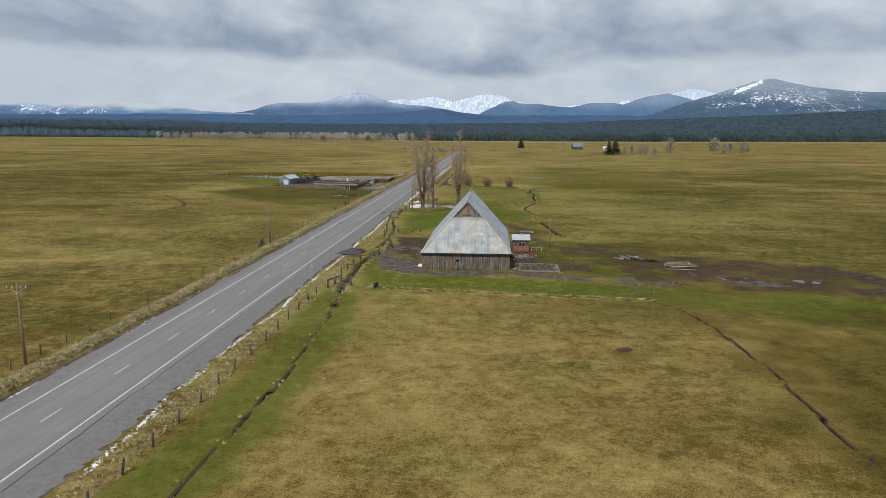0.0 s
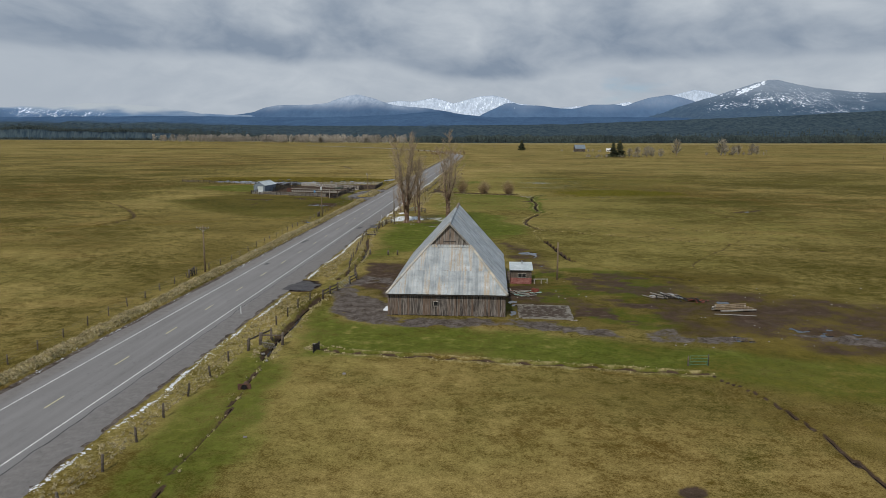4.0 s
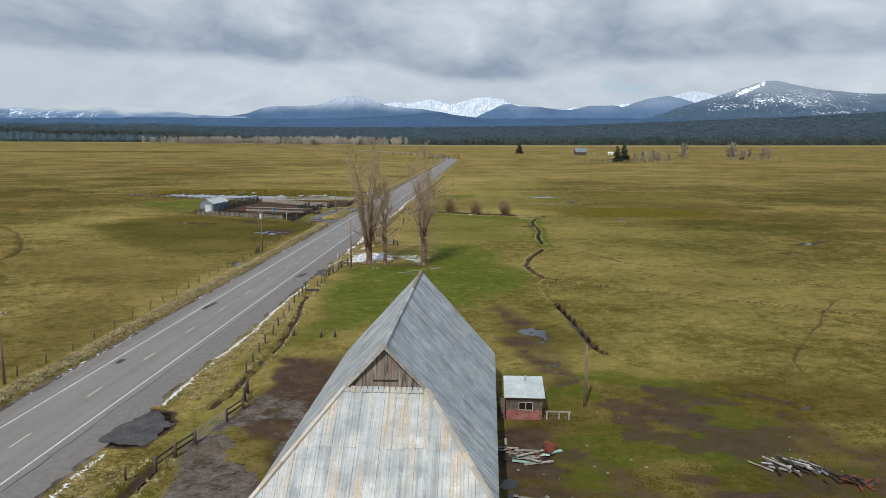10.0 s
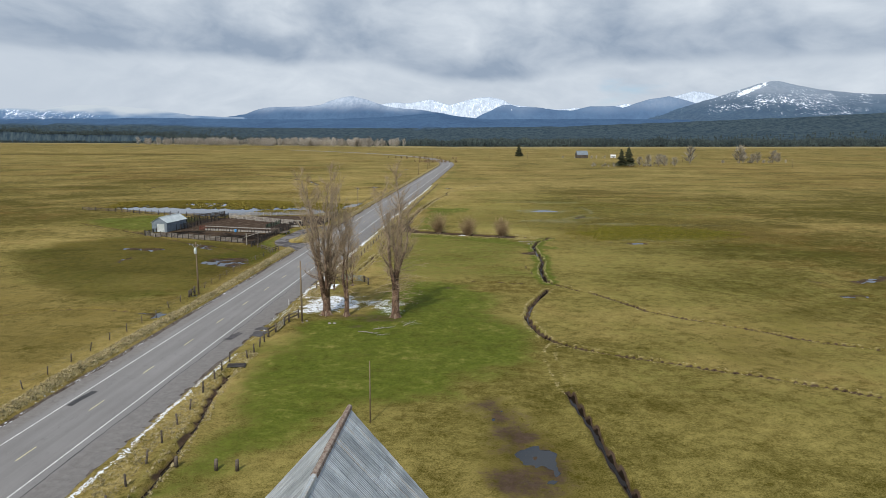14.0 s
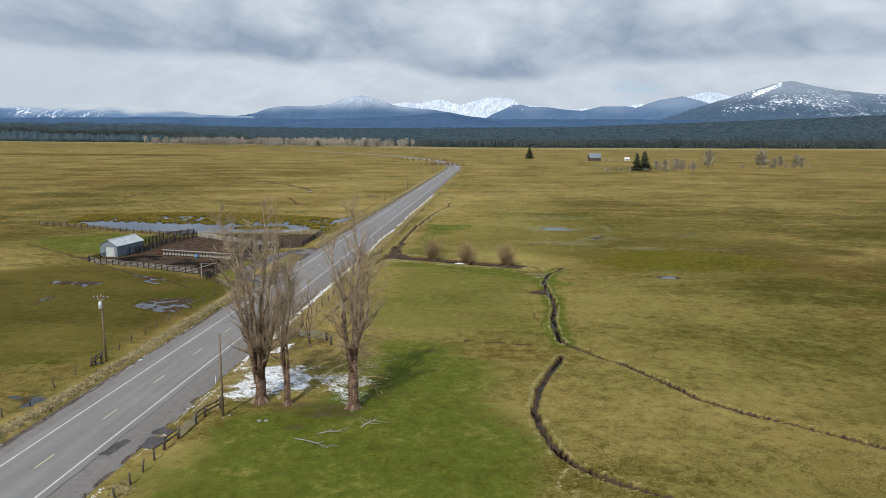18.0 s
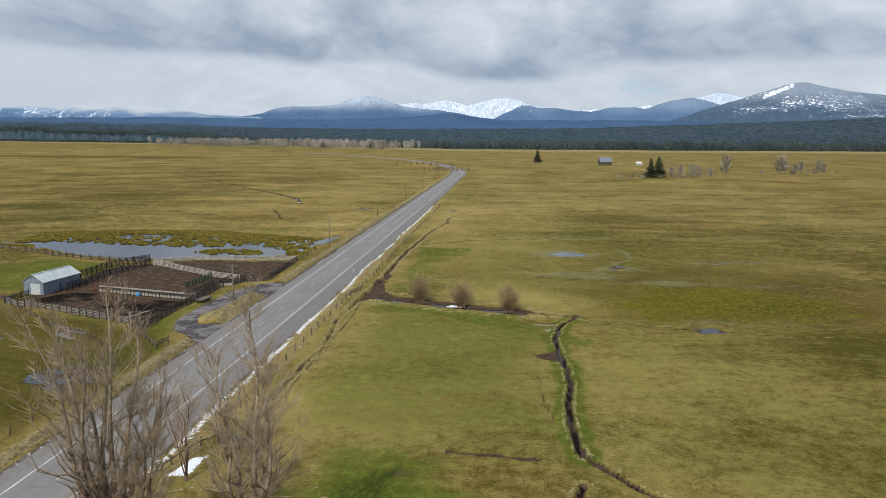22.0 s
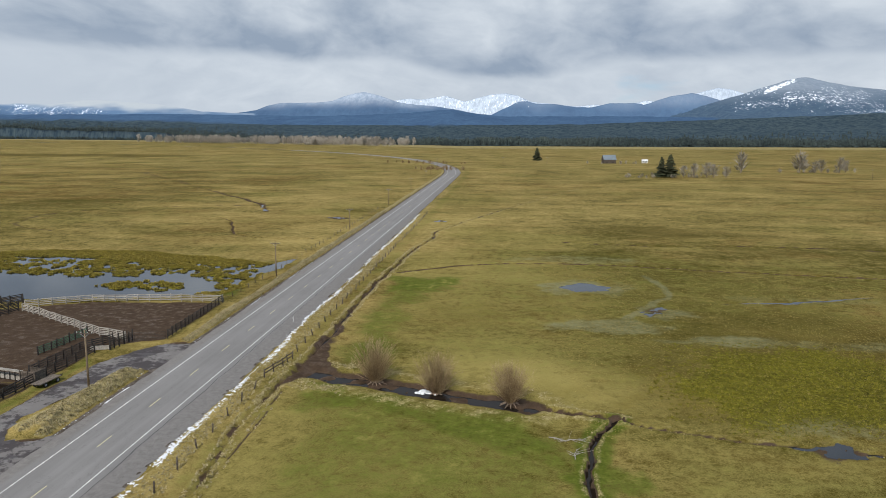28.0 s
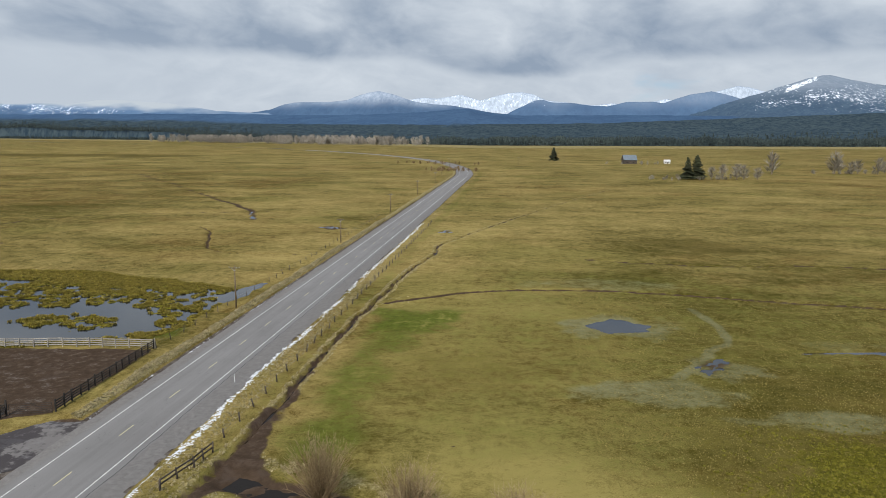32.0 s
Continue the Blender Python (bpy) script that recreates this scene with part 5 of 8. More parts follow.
def ditch_water(name, line, half, z, label):
    bm = bmesh.new()
    prev = None
    for i, p in enumerate(line):
        d = line[min(i + 1, len(line) - 1)] - line[max(i - 1, 0)]
        n = np.array([-d[1], d[0]]) / max(np.hypot(*d), 1e-6)
        row = [bm.verts.new((*(p + n * half), z)), bm.verts.new((*(p - n * half), z))]
        if prev:
            bm.faces.new((prev[0], prev[1], row[1], row[0]))
        prev = row
    return tagged(part(name, bm, M_DITCHWATER), label, "ditch", kind="structure")


ditch_water("ditch_water", DITCH_S, 0.6, -0.58, "dark water in the roadside ditch")
ditch_water("ditch_water", DITCH_M, 0.6, -0.58, "dark water in the roadside ditch")
ditch_water("ditch_water", DITCH_N, 0.6, -0.58, "dark water in the roadside ditch")
ditch_water("stream_water", STREAM, 0.4, -0.5, "narrow dark stream in the pasture")
ditch_water("stream_water", BROOK, 0.5, -0.5, "narrow dark stream in the pasture")
ditch_water("stream_water", CANAL[CANAL[:, 1] > 43], 0.5, -0.56, "straight reach of dark still water")
ditch_water("stream_water", BUSH_DITCH, 2.4, -0.44, "black water in a muddy ditch below willows")


# ---- shared meshes and placing ----
def mesh_of(name, bm, mat, smooth=False):
    me = bpy.data.meshes.new(name)
    bm.to_mesh(me)
    bm.free()
    if smooth:
        me.polygons.foreach_set("use_smooth", np.ones(len(me.polygons), bool))
    me.materials.append(mat)
    return me


def place(name, me, parent, m, label=""):
    """A mesh at the world pose m, as a part of parent."""
    ob = new(name, me)
    if parent is not None:
        ob.parent = parent
        top = parent.matrix_basis if parent.parent is None else parent.parent.matrix_basis @ parent.matrix_basis
        m = top.inverted() @ m
    ob.matrix_basis = m
    if label:
        ob["label"] = label
    return ob


def along(a, b, thick=1.0, roll=0.0):
    """Pose of a unit-long piece laid from a to b along its x axis."""
    a, b = Vector(a), Vector(b)
    d = b - a
    q = d.to_track_quat("X", "Z").to_matrix().to_4x4()
    return Matrix.Translation(a) @ q @ Matrix.Rotation(roll, 4, "X") @ Matrix.Diagonal((d.length, thick, thick, 1))


def unit_board(name, w, h, mat):
    bm = bmesh.new()
    bmesh.ops.create_cube(bm, size=1.0, matrix=Matrix.Translation((0.5, 0, 0)) @ Matrix.Diagonal((1, w, h, 1)))
    return mesh_of(name, bm, mat)


def post_mesh(name, r, h, mat, sides=7):
    bm = tube_bm([(0, 0, -0.35), (0, 0, h * 0.5), (0.01, 0, h * 0.93), (0.01, 0, h)], [r * 1.08, r, r * 0.95, r * 0.7], sides)
    return mesh_of(name, bm, mat, True)


def square_post(name, w, h, mat):
    bm = box_bm(w, w, h + 0.3, (0, 0, -0.3), 0.015)
    return mesh_of(name, bm, mat)


rng = random.Random(7)
POST_ROUND = post_mesh("post", 0.1, 1.25, M_FENCEWOOD)
POST_THIN = post_mesh("post", 0.075, 1.15, M_FENCEWOOD)
POST_STOUT = post_mesh("post", 0.15, 1.45, M_FENCEWOOD)
POST_SQ_DARK = square_post("post", 0.17, 1.6, M_DARKWOOD)
POST_SQ_PALE = square_post("post", 0.16, 1.55, M_PALEWOOD)
POST_SQ_TALL = square_post("post", 0.18, 2.1, M_DARKWOOD)
BOARD_DARK = unit_board("rail", 0.045, 0.17, M_DARKWOOD)
BOARD_PALE = unit_board("rail", 0.045, 0.17, M_PALEWOOD)
BOARD_MID = unit_board("rail", 0.045, 0.17, M_MIDWOOD)
BOARD_GREY = unit_board("rail", 0.045, 0.17, M_FENCEWOOD)
WIRE = unit_board("wire", 0.012, 0.012, M_WIRE)


def fence(points, label, post, spacing, rails=(), rail=None, wires=(), lean=3.0, name="fence", skip=()):
    """Posts along a line, with boards or wires from post to post."""
    pts = [Vector((x, y, 0)) for x, y in points]
    spots = []
    for a, b in zip(pts[:-1], pts[1:]):
        n = max(1, round((b - a).length / spacing))
        spots += [a.lerp(b, i / n) for i in range(n)]
    spots.append(pts[-1])
    base = Vector((spots[0].x, spots[0].y, height_at(spots[0].x, spots[0].y)))
    top = thing(name, label, "fence", Matrix.Translation(base))
    zs = ground_height(np.array([p.x for p in spots]), np.array([p.y for p in spots]))[0]
    prev = None
    for i, p in enumerate(spots):
        z = float(zs[i])
        p = Vector((p.x + rng.uniform(-0.08, 0.08), p.y + rng.uniform(-0.12, 0.12), z))
        place("post", post, top, Matrix.Translation(p) @ pose(0, 0, 0, rng.gauss(0, lean), rng.gauss(0, lean), rng.uniform(0, 90) if lean > 1 else 0) @ Matrix.Diagonal((1, 1, rng.uniform(0.9, 1.12), 1)))
        if prev is not None and i not in skip:
            d = (p - prev).normalized()
            off = Vector((-d.y, d.x, 0)) * 0.09
            for h in rails:
                j = rng.uniform(-0.03, 0.03)
                place("rail", rail, top, along(prev + off + Vector((0, 0, h + j)), p + off + Vector((0, 0, h + rng.uniform(-0.03, 0.03)))))
            for h in wires:
                place("wire", WIRE, top, along(prev + Vector((0, 0, h)), p + Vector((0, 0, h))))
        prev = p
    return top


def bar_gate(a, b, h, mat, label, rails=5, tilt=0.0, name="gate"):
    """A tubular farm gate between two ground points."""
    a, b = Vector((*a, height_at(*a))), Vector((*b, height_at(*b)))
    L = (b - a).length
    yaw = math.degrees(math.atan2(b.y - a.y, b.x - a.x))
    top = thing(name, label, "gate", Matrix.Translation(a) @ pose(0, 0, 0, tilt, 0, yaw))
    for x in (0.0, L):
        part("stile", tube_bm([(x, 0, 0.02), (x, 0, h)], [0.03, 0.03], 6), mat, top)
    part("brace", tube_bm([(0.03, 0, 0.15), (L * 0.5, 0, h), (L - 0.03, 0, 0.15)], [0.018] * 3, 5), mat, top)
    for i in range(rails):
        z = 0.15 + (h - 0.15) * i / (rails - 1)
        part("bar", tube_bm([(0, 0, z), (L, 0, z)], [0.024, 0.024], 6), mat, top)
    return top


# ---- barn ----
BX0, BX1, BY0, BY1 = 22.05, 37.95, -0.55, 31.9  # walls
EAVE_Z, RIDGE_Z, RIDGE_X = 3.05, 11.9, 30.1
EX0, EX1, EYF, EYR = 21.95, 38.25, -1.15, 32.3  # eaves
GAB_Y, GAB_Z = 5.3, 8.65


def clip_strip(poly, lo, hi):
    def half(ps, keep, cut):
        out = []
        for p, q in zip(ps, ps[1:] + ps[:1]):
            if keep(p):
                out.append(p)
            if keep(p) != keep(q):
                t = (cut - p[0]) / (q[0] - p[0])
                out.append((cut, p[1] + t * (q[1] - p[1])))
        return out

    ps = half(poly, lambda p: p[0] >= lo - 1e-9, lo)
    return half(ps, lambda p: p[0] <= hi + 1e-9, hi) if ps else []


def clip_band(poly, lo, hi):
    return [(b, a) for a, b in clip_strip([(b, a) for a, b in poly], lo, hi)]


def roof_sheets(parent, outline, to3d, lo, hi, width, mat, bands, seed):
    """Lapped metal sheets that cover an outline given along the eave and in height."""
    r = random.Random(seed)
    s = lo
    while s < hi - 0.05:
        e = min(s + width, hi)
        for b0, b1 in bands:
            poly = clip_band(clip_strip(outline, s, e), b0 + r.uniform(-0.06, 0.06) * (b0 > bands[0][0]), b1)
            if len(poly) < 3 or max(p[1] for p in poly) - min(p[1] for p in poly) < 0.08:
                continue
            pts = [Vector(to3d(*p)) for p in poly]
            n = Vector((0, 0, 0))
            for a, b in zip(pts, pts[1:] + pts[:1]):
                n += a.cross(b)
            if n.length < 1e-4:
                continue
            n.normalize()
            if n.z < 0:
                pts, poly, n = pts[::-1], poly[::-1], -n
            lift = r.uniform(0, 0.012) + (0.02 if b0 > bands[0][0] else 0.0)
            pts = [p + n * (lift + 0.045 * (q[0] - s) / width) for p, q in zip(pts, poly)]
            part("roof_sheet", slab_bm(pts, 0.012), mat, parent)
        s = e


def build_barn():
    top = thing("barn", "weathered timber barn with a steep rusting sheet-metal roof", "barn", Matrix.Translation((0, 0, 0)))
    # roof planes
    front = [(EX0, EAVE_Z), (EX1, EAVE_Z)]
    k = (RIDGE_X - EX0) / (RIDGE_Z - EAVE_Z)
    xr = lambda z: EX1 - (z - EAVE_Z) * (EX1 - RIDGE_X) / (RIDGE_Z - EAVE_Z)
    xl = lambda z: EX0 + (z - EAVE_Z) * k
    fy = lambda z: EYF + (z - EAVE_Z) * (GAB_Y - EYF) / (GAB_Z - EAVE_Z)
    front += [(xr(GAB_Z), GAB_Z), (xl(GAB_Z), GAB_Z)]
    roof_sheets(top, front, lambda s, z: (s, fy(z), z), EX0, EX1, 0.82, M_ROOF_X, [(EAVE_Z, 5.75), (5.7, 8.7)], 3)
    side = [(EYF, EAVE_Z), (EYR, EAVE_Z), (EYR + 1.2, RIDGE_Z), (GAB_Y - 0.25, RIDGE_Z), (GAB_Y, GAB_Z)]
    roof_sheets(top, side, lambda s, z: (xr(z), s, z), EYF, EYR + 1.2, 0.66, M_ROOF_Y, [(EAVE_Z, 6.1), (6.05, 9.2), (9.15, RIDGE_Z)], 4)
    roof_sheets(top, side, lambda s, z: (xl(z), s, z), EYF, EYR + 1.2, 0.66, M_ROOF_Y, [(EAVE_Z, 6.1), (6.05, 9.2), (9.15, RIDGE_Z)], 5)
    # caps over the hips and the ridge
    up = 0.07
    for a, b in (((RIDGE_X, GAB_Y - 0.3, RIDGE_Z), (RIDGE_X, EYR + 1.25, RIDGE_Z)), ((EX1, EYF, EAVE_Z), (xr(GAB_Z), GAB_Y, GAB_Z)), ((EX0, EYF, EAVE_Z), (xl(GAB_Z), GAB_Y, GAB_Z))):
        a, b = Vector(a) + Vector((0, 0, up)), Vector(b) + Vector((0, 0, up))
        n = 9
        for i in range(n):
            p, q = a.lerp(b, i / n), a.lerp(b, (i + 1.03) / n)
            part("ridge_cap", tube_bm([p, q], [0.21, 0.19], 6), (M_RUSTRIDGE if i > 5 else M_ROOF_X) if a.z == b.z else M_RUSTCAP, top, "bent metal ridge cap")
    for sx in (xr, xl):
        part("rake_trim", beam_bm((sx(GAB_Z), GAB_Y - 0.08, GAB_Z), (RIDGE_X, GAB_Y - 0.3, RIDGE_Z - 0.02), 0.05, 0.2), M_PALEWOOD, top, "bleached board along the gable edge")
    part("fascia", beam_bm((EX0 + 0.05, EYF + 0.09, EAVE_Z - 0.11), (EX1 - 0.05, EYF + 0.09, EAVE_Z - 0.11), 0.05, 0.16), M_DARKWOOD, top)
    for x in (EX0 + 0.1, EX1 - 0.1):
        part("fascia", beam_bm((x, EYF + 0.15, EAVE_Z - 0.11), (x, EYR - 0.1, EAVE_Z - 0.11), 0.05, 0.16), M_DARKWOOD, top)
    # boards of the front wall, with the small window left open
    r = random.Random(11)
    WX0, WX1, WZ0, WZ1 = 28.26, 28.88, 1.34, 1.96
    x = BX0
    while x < BX1 - 0.03:
        w = min(r.uniform(0.2, 0.31), BX1 - x)
        z0, z1 = -0.05 + r.uniform(0, 0.16), 2.98
        d = r.uniform(0, 0.03)
        spans = [(z0, z1)] if x + w < WX0 or x > WX1 else [(z0, WZ0), (WZ1, z1)]
        for a, b in spans:
            part("board", box_bm(w - 0.012, 0.03, b - a, (x + w / 2, BY0 - d, a), turn=pose(0, 0, 0, 0, r.gauss(0, 0.25), 0)), M_BARNWOOD, top)
        x += w
    # added sheets, dark to stand for the shade in the board gaps
    for x0, x1, z0, z1 in ((BX0 + 0.05, WX0, 0, 2.9), (WX1, BX1 - 0.05, 0, 2.9), (WX0, WX1, 0, WZ0), (WX0, WX1, WZ1, 2.9)):
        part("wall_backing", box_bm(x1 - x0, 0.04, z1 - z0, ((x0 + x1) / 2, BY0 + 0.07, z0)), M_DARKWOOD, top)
    # near-black panel painted for the unlit inside of the barn
    window = part("window", box_bm(0.56, 0.02, 0.56, ((WX0 + WX1) / 2, BY0 + 0.12, WZ0 + 0.03)), M_DARK, top, "small square window, its unlit inside a near-black panel")
    for a, b in (((WX0, WZ0), (WX1, WZ0)), ((WX0, WZ1), (WX1, WZ1)), ((WX0, WZ0), (WX0, WZ1)), ((WX1, WZ0), (WX1, WZ1))):
        part("window_frame", beam_bm((a[0], BY0 - 0.06, a[1]), (b[0], BY0 - 0.06, b[1]), 0.06, 0.07), M_PALEWOOD, window)
    # side and rear walls
    for x, out in ((BX1, 1), (BX0, -1)):
        y = BY0 + 0.05
        while y < BY1 - 0.03:
            w = min(r.uniform(0.34, 0.5), BY1 - y)
            part("board", box_bm(0.03, w - 0.012, 2.95 - r.uniform(-0.05, 0.1), (x + out * r.uniform(0, 0.03), y + w / 2, 0.0)), M_BARNWOOD, top)
            y += w
        # the same added dark sheet behind the side boards
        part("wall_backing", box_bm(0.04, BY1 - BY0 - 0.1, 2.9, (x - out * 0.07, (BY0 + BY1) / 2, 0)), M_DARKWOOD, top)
    part("rear_wall", slab_bm([(BX0, BY1, 0), (BX1, BY1, 0), (BX1, BY1, 2.95), (RIDGE_X, BY1, RIDGE_Z - 0.3), (BX0, BY1, 2.95)], 0.08), M_BARNWOOD, top)
    # boards of the upper gable and its hay door
    gy = GAB_Y + 0.22
    # added dark sheet for the shade between the gable boards
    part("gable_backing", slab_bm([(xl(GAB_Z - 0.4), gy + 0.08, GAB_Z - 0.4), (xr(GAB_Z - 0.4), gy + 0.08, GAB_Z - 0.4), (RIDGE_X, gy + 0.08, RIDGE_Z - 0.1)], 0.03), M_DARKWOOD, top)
    x = xl(GAB_Z)
    while x < xr(GAB_Z) - 0.05:
        w = r.uniform(0.2, 0.3)
        m = min(x + w / 2, xr(GAB_Z) - 0.05)
        h = (RIDGE_Z - 0.12 - abs(m - RIDGE_X) * (RIDGE_Z - EAVE_Z) / (RIDGE_X - EX0)) - (GAB_Z - 0.25)
        if h > 0.1:
            part("gable_board", box_bm(w - 0.012, 0.03, h, (m, gy - r.uniform(0, 0.03), GAB_Z - 0.25)), M_GABLEWOOD, top)
        x += w
    part("hay_door_rail", beam_bm((29.2, gy - 0.07, 9.25), (31.0, gy - 0.07, 9.28), 0.06, 0.1), M_DARKWOOD, top, "dark timber rail across the hay door")
    for i in range(14):
        part("flashing", box_bm(0.36, 0.5, 0.03, (xl(GAB_Z) + 0.25 + i * 0.41, GAB_Y - 0.12, GAB_Z + 0.03), turn=pose(0, 0, 0, 38, r.gauss(0, 2), 0)), M_ROOF_X, top)
    return top


barn = build_barn()


def build_yard_shed():
    x0, x1, y0, y1 = 39.25, 42.65, 21.4, 25.4
    top = thing("shed", "small board shed with red-painted base and metal roof", "shed", Matrix.Translation((x0, y0, 0)))
    M = Matrix.Translation((-x0, -y0, 0))

    def local(bm):
        bm.transform(M)
        return bm

    r = random.Random(5)
    for i in range(9):
        z = 0.02 + i * 0.25
        mat = M_RED if i < 4 else M_FENCEWOOD
        if 4 <= i <= 6:
            for a, b in ((x0, 40.45), (41.75, x1)):
                part("board", local(beam_bm((a, y0, z + 0.12), (b, y0 + r.uniform(-0.01, 0.01), z + 0.12), 0.03, 0.235)), mat, top)
        else:
            part("board", local(beam_bm((x0, y0, z + 0.12), (x1, y0 + r.uniform(-0.01, 0.01), z + 0.12), 0.03, 0.235)), mat, top)
        for x in (x0, x1):
            part("board", local(beam_bm((x, y0, z + 0.12), (x, y1, z + 0.12), 0.03, 0.235)), mat, top)
    part("rear_wall", local(box_bm(x1 - x0, 0.06, 2.7, ((x0 + x1) / 2, y1, 0))), M_FENCEWOOD, top)
    win = part("window", local(box_bm(1.28, 0.03, 0.74, (41.1, y0 + 0.08, 1.02))), M_DARK, top, "dark two-pane window")
    for z in (1.02, 1.76):
        part("window_frame", local(beam_bm((40.42, y0 - 0.03, z), (41.78, y0 - 0.03, z), 0.05, 0.07)), M_PALEWOOD, win)
    for x in (40.45, 41.1, 41.75):
        part("window_frame", local(beam_bm((x, y0 - 0.033, 1.02), (x, y0 - 0.033, 1.76), 0.05, 0.06)), M_PALEWOOD, win)
    for i in range(6):
        a = x0 - 0.2 + i * 0.64
        part("roof_sheet", local(slab_bm([(a, y0 - 0.35, 2.3), (a + 0.66, y0 - 0.35, 2.315), (a + 0.66, y1 + 0.2, 2.915), (a, y1 + 0.2, 2.9)], 0.02)), M_SHEDROOF, top)
    part("chimney_pipe", local(tube_bm([(41.2, 24.6, 2.75), (41.2, 24.6, 3.3)], [0.1, 0.1], 8)), M_STEEL, top)
    part("doorway", local(box_bm(0.5, 0.5, 1.9, (38.9, 21.9, 0.0))), M_FENCEWOOD, top)
    rail = thing("rail_stand", "low bleached timber hitching rail beside the shed", "rail", Matrix.Translation((43.0, 21.9, 0)))
    part("rail", beam_bm((0, 0, 0.72), (2.4, -0.1, 0.78), 0.12, 0.12), M_PALEWOOD, rail)
    for x in (0.15, 1.3, 2.25):
        part("leg", box_bm(0.12, 0.12, 0.75, (x, -0.05, -0.05)), M_PALEWOOD, rail)
    return top


build_yard_shed()


def build_slab():
    top = thing("concrete_slab", "cracked mud-stained concrete slab in the yard", "slab", Matrix.Translation((39.4, -1.2, 0)))
    r = random.Random(8)
    P = lambda u, v: (39.75 + 7.25 * u + 0.1 * v - 39.4, -1.1 - 0.6 * u + 7.6 * v + 0.2 * u * v + 1.2)
    rim = []
    for (u0, v0), (u1, v1) in (((0, 0), (1, 0)), ((1, 0), (1, 1)), ((1, 1), (0, 1)), ((0, 1), (0, 0))):
        for i in range(14):
            t = i / 14
            x, y = P(u0 + (u1 - u0) * t, v0 + (v1 - v0) * t)
            rim.append((x + r.gauss(0, 0.06), y + r.gauss(0, 0.06)))
    part("slab_panel", slab_bm([(x, y, -0.06) for x, y in rim], 0.16), M_SLAB, top)
    for i in range(9):
        x, y = P(r.choice((-0.03, 1.03, r.random())), r.choice((-0.02, 1.03)))
        part("broken_edge", box_bm(r.uniform(0.2, 0.55), r.uniform(0.15, 0.35), 0.08, (x, y, -0.02), 0.02, turn=pose(0, 0, 0, r.gauss(0, 6), r.gauss(0, 6), r.uniform(0, 90))), M_CONCRETE, top)


build_slab()


# ---- heaps in the yard ----
def heap(name, label, at, length, width, count, maker, seed, height=0.7, group=""):
    """Many loose pieces thrown on one another; each piece is a part."""
    z = height_at(*at)
    top = thing(name, label, name.replace("_", " "), Matrix.Translation((*at, z)), group)
    r = random.Random(seed)
    for i in range(count):
        t = i / max(1, count - 1)
        x, y = r.gauss(0, length * 0.3), r.gauss(0, width * 0.3)
        lvl = max(0.05, height * t * math.exp(-(x / length) ** 2 * 4 - (y / width) ** 2 * 4))
        maker(top, r, x, y, lvl)
    return top


def pole_piece(mats, lmin, lmax, rad, spread, yaw=90):
    def make(top, r, x, y, z):
        L = r.uniform(lmin, lmax)
        a = radians(yaw + r.gauss(0, spread))
        d = Vector((math.cos(a), math.sin(a), r.gauss(0, 0.05))) * L / 2
        q = r.uniform(0.7, 1.2) * rad
        part("timber", tube_bm([Vector((x, y, z + q)) - d, Vector((x, y, z + q)), Vector((x, y, z + q)) + d], [q, q * 0.95, q * 0.85], 6), r.choice(mats), top)
    return make


def plank_piece(mats, lmin, lmax, w, spread, yaw=0):
    def make(top, r, x, y, z):
        L = r.uniform(lmin, lmax)
        a = radians(yaw + r.gauss(0, spread))
        d = Vector((math.cos(a), math.sin(a), r.gauss(0, 0.07))) * L / 2
        part("plank", beam_bm(Vector((x, y, z + 0.04)) - d, Vector((x, y, z + 0.04)) + d, w * r.uniform(0.7, 1.3), 0.04), r.choice(mats), top)
    return make


heap("post_heap", "heap of old grey and whitish fence posts lying in mud", (62.4, 12.6), 4.2, 0.9, 34, pole_piece([M_PALEWOOD, M_STEEL, M_FENCEWOOD, M_DARKWOOD], 1.6, 2.6, 0.1, 16, 122), 21, 0.75)
heap("scrap_heap", "heap of rusty red scrap and broken boards", (66.0, 10.6), 2.6, 1.4, 30, plank_piece([M_RUSTRED, M_RUSTRED, M_DARKWOOD], 0.5, 1.7, 0.22, 60, 30), 22, 0.6)
heap("log_pile", "pile of bleached logs and beams in the mud", (69.2, 4.8), 1.6, 1.0, 14, pole_piece([M_PALEWOOD, M_POLEWOOD, M_PALEWOOD], 3.4, 5.2, 0.15, 3, 2), 23, 0.75)
heap("long_beam", "single long squared beam lying in the mud", (69.2, 2.5), 0.1, 0.1, 1, plank_piece([M_PALEWOOD], 5.4, 5.5, 0.3, 1, -7), 24, 0.1)
heap("board_heap", "heap of faded teal and red boards beside the barn", (41.2, 13.2), 2.2, 1.6, 22, plank_piece([M_TEAL, M_TEAL, M_PALEWOOD, M_RUSTRED, M_DARKWOOD], 1.4, 3.2, 0.3, 26, -8), 25, 0.7)
heap("red_drum_heap", "rusty red drums and pipe lying beside boards", (42.6, 14.6), 0.7, 0.9, 5, pole_piece([M_RUSTRED], 0.8, 1.3, 0.26, 30, 80), 26, 0.4)
heap("timber_heap", "few grey timbers leaning at the barn foot", (39.1, 14.5), 0.8, 3.0, 9, plank_piece([M_RUSTRED, M_DARKWOOD, M_PALEWOOD], 0.8, 1.8, 0.2, 50, 90), 27, 0.4)


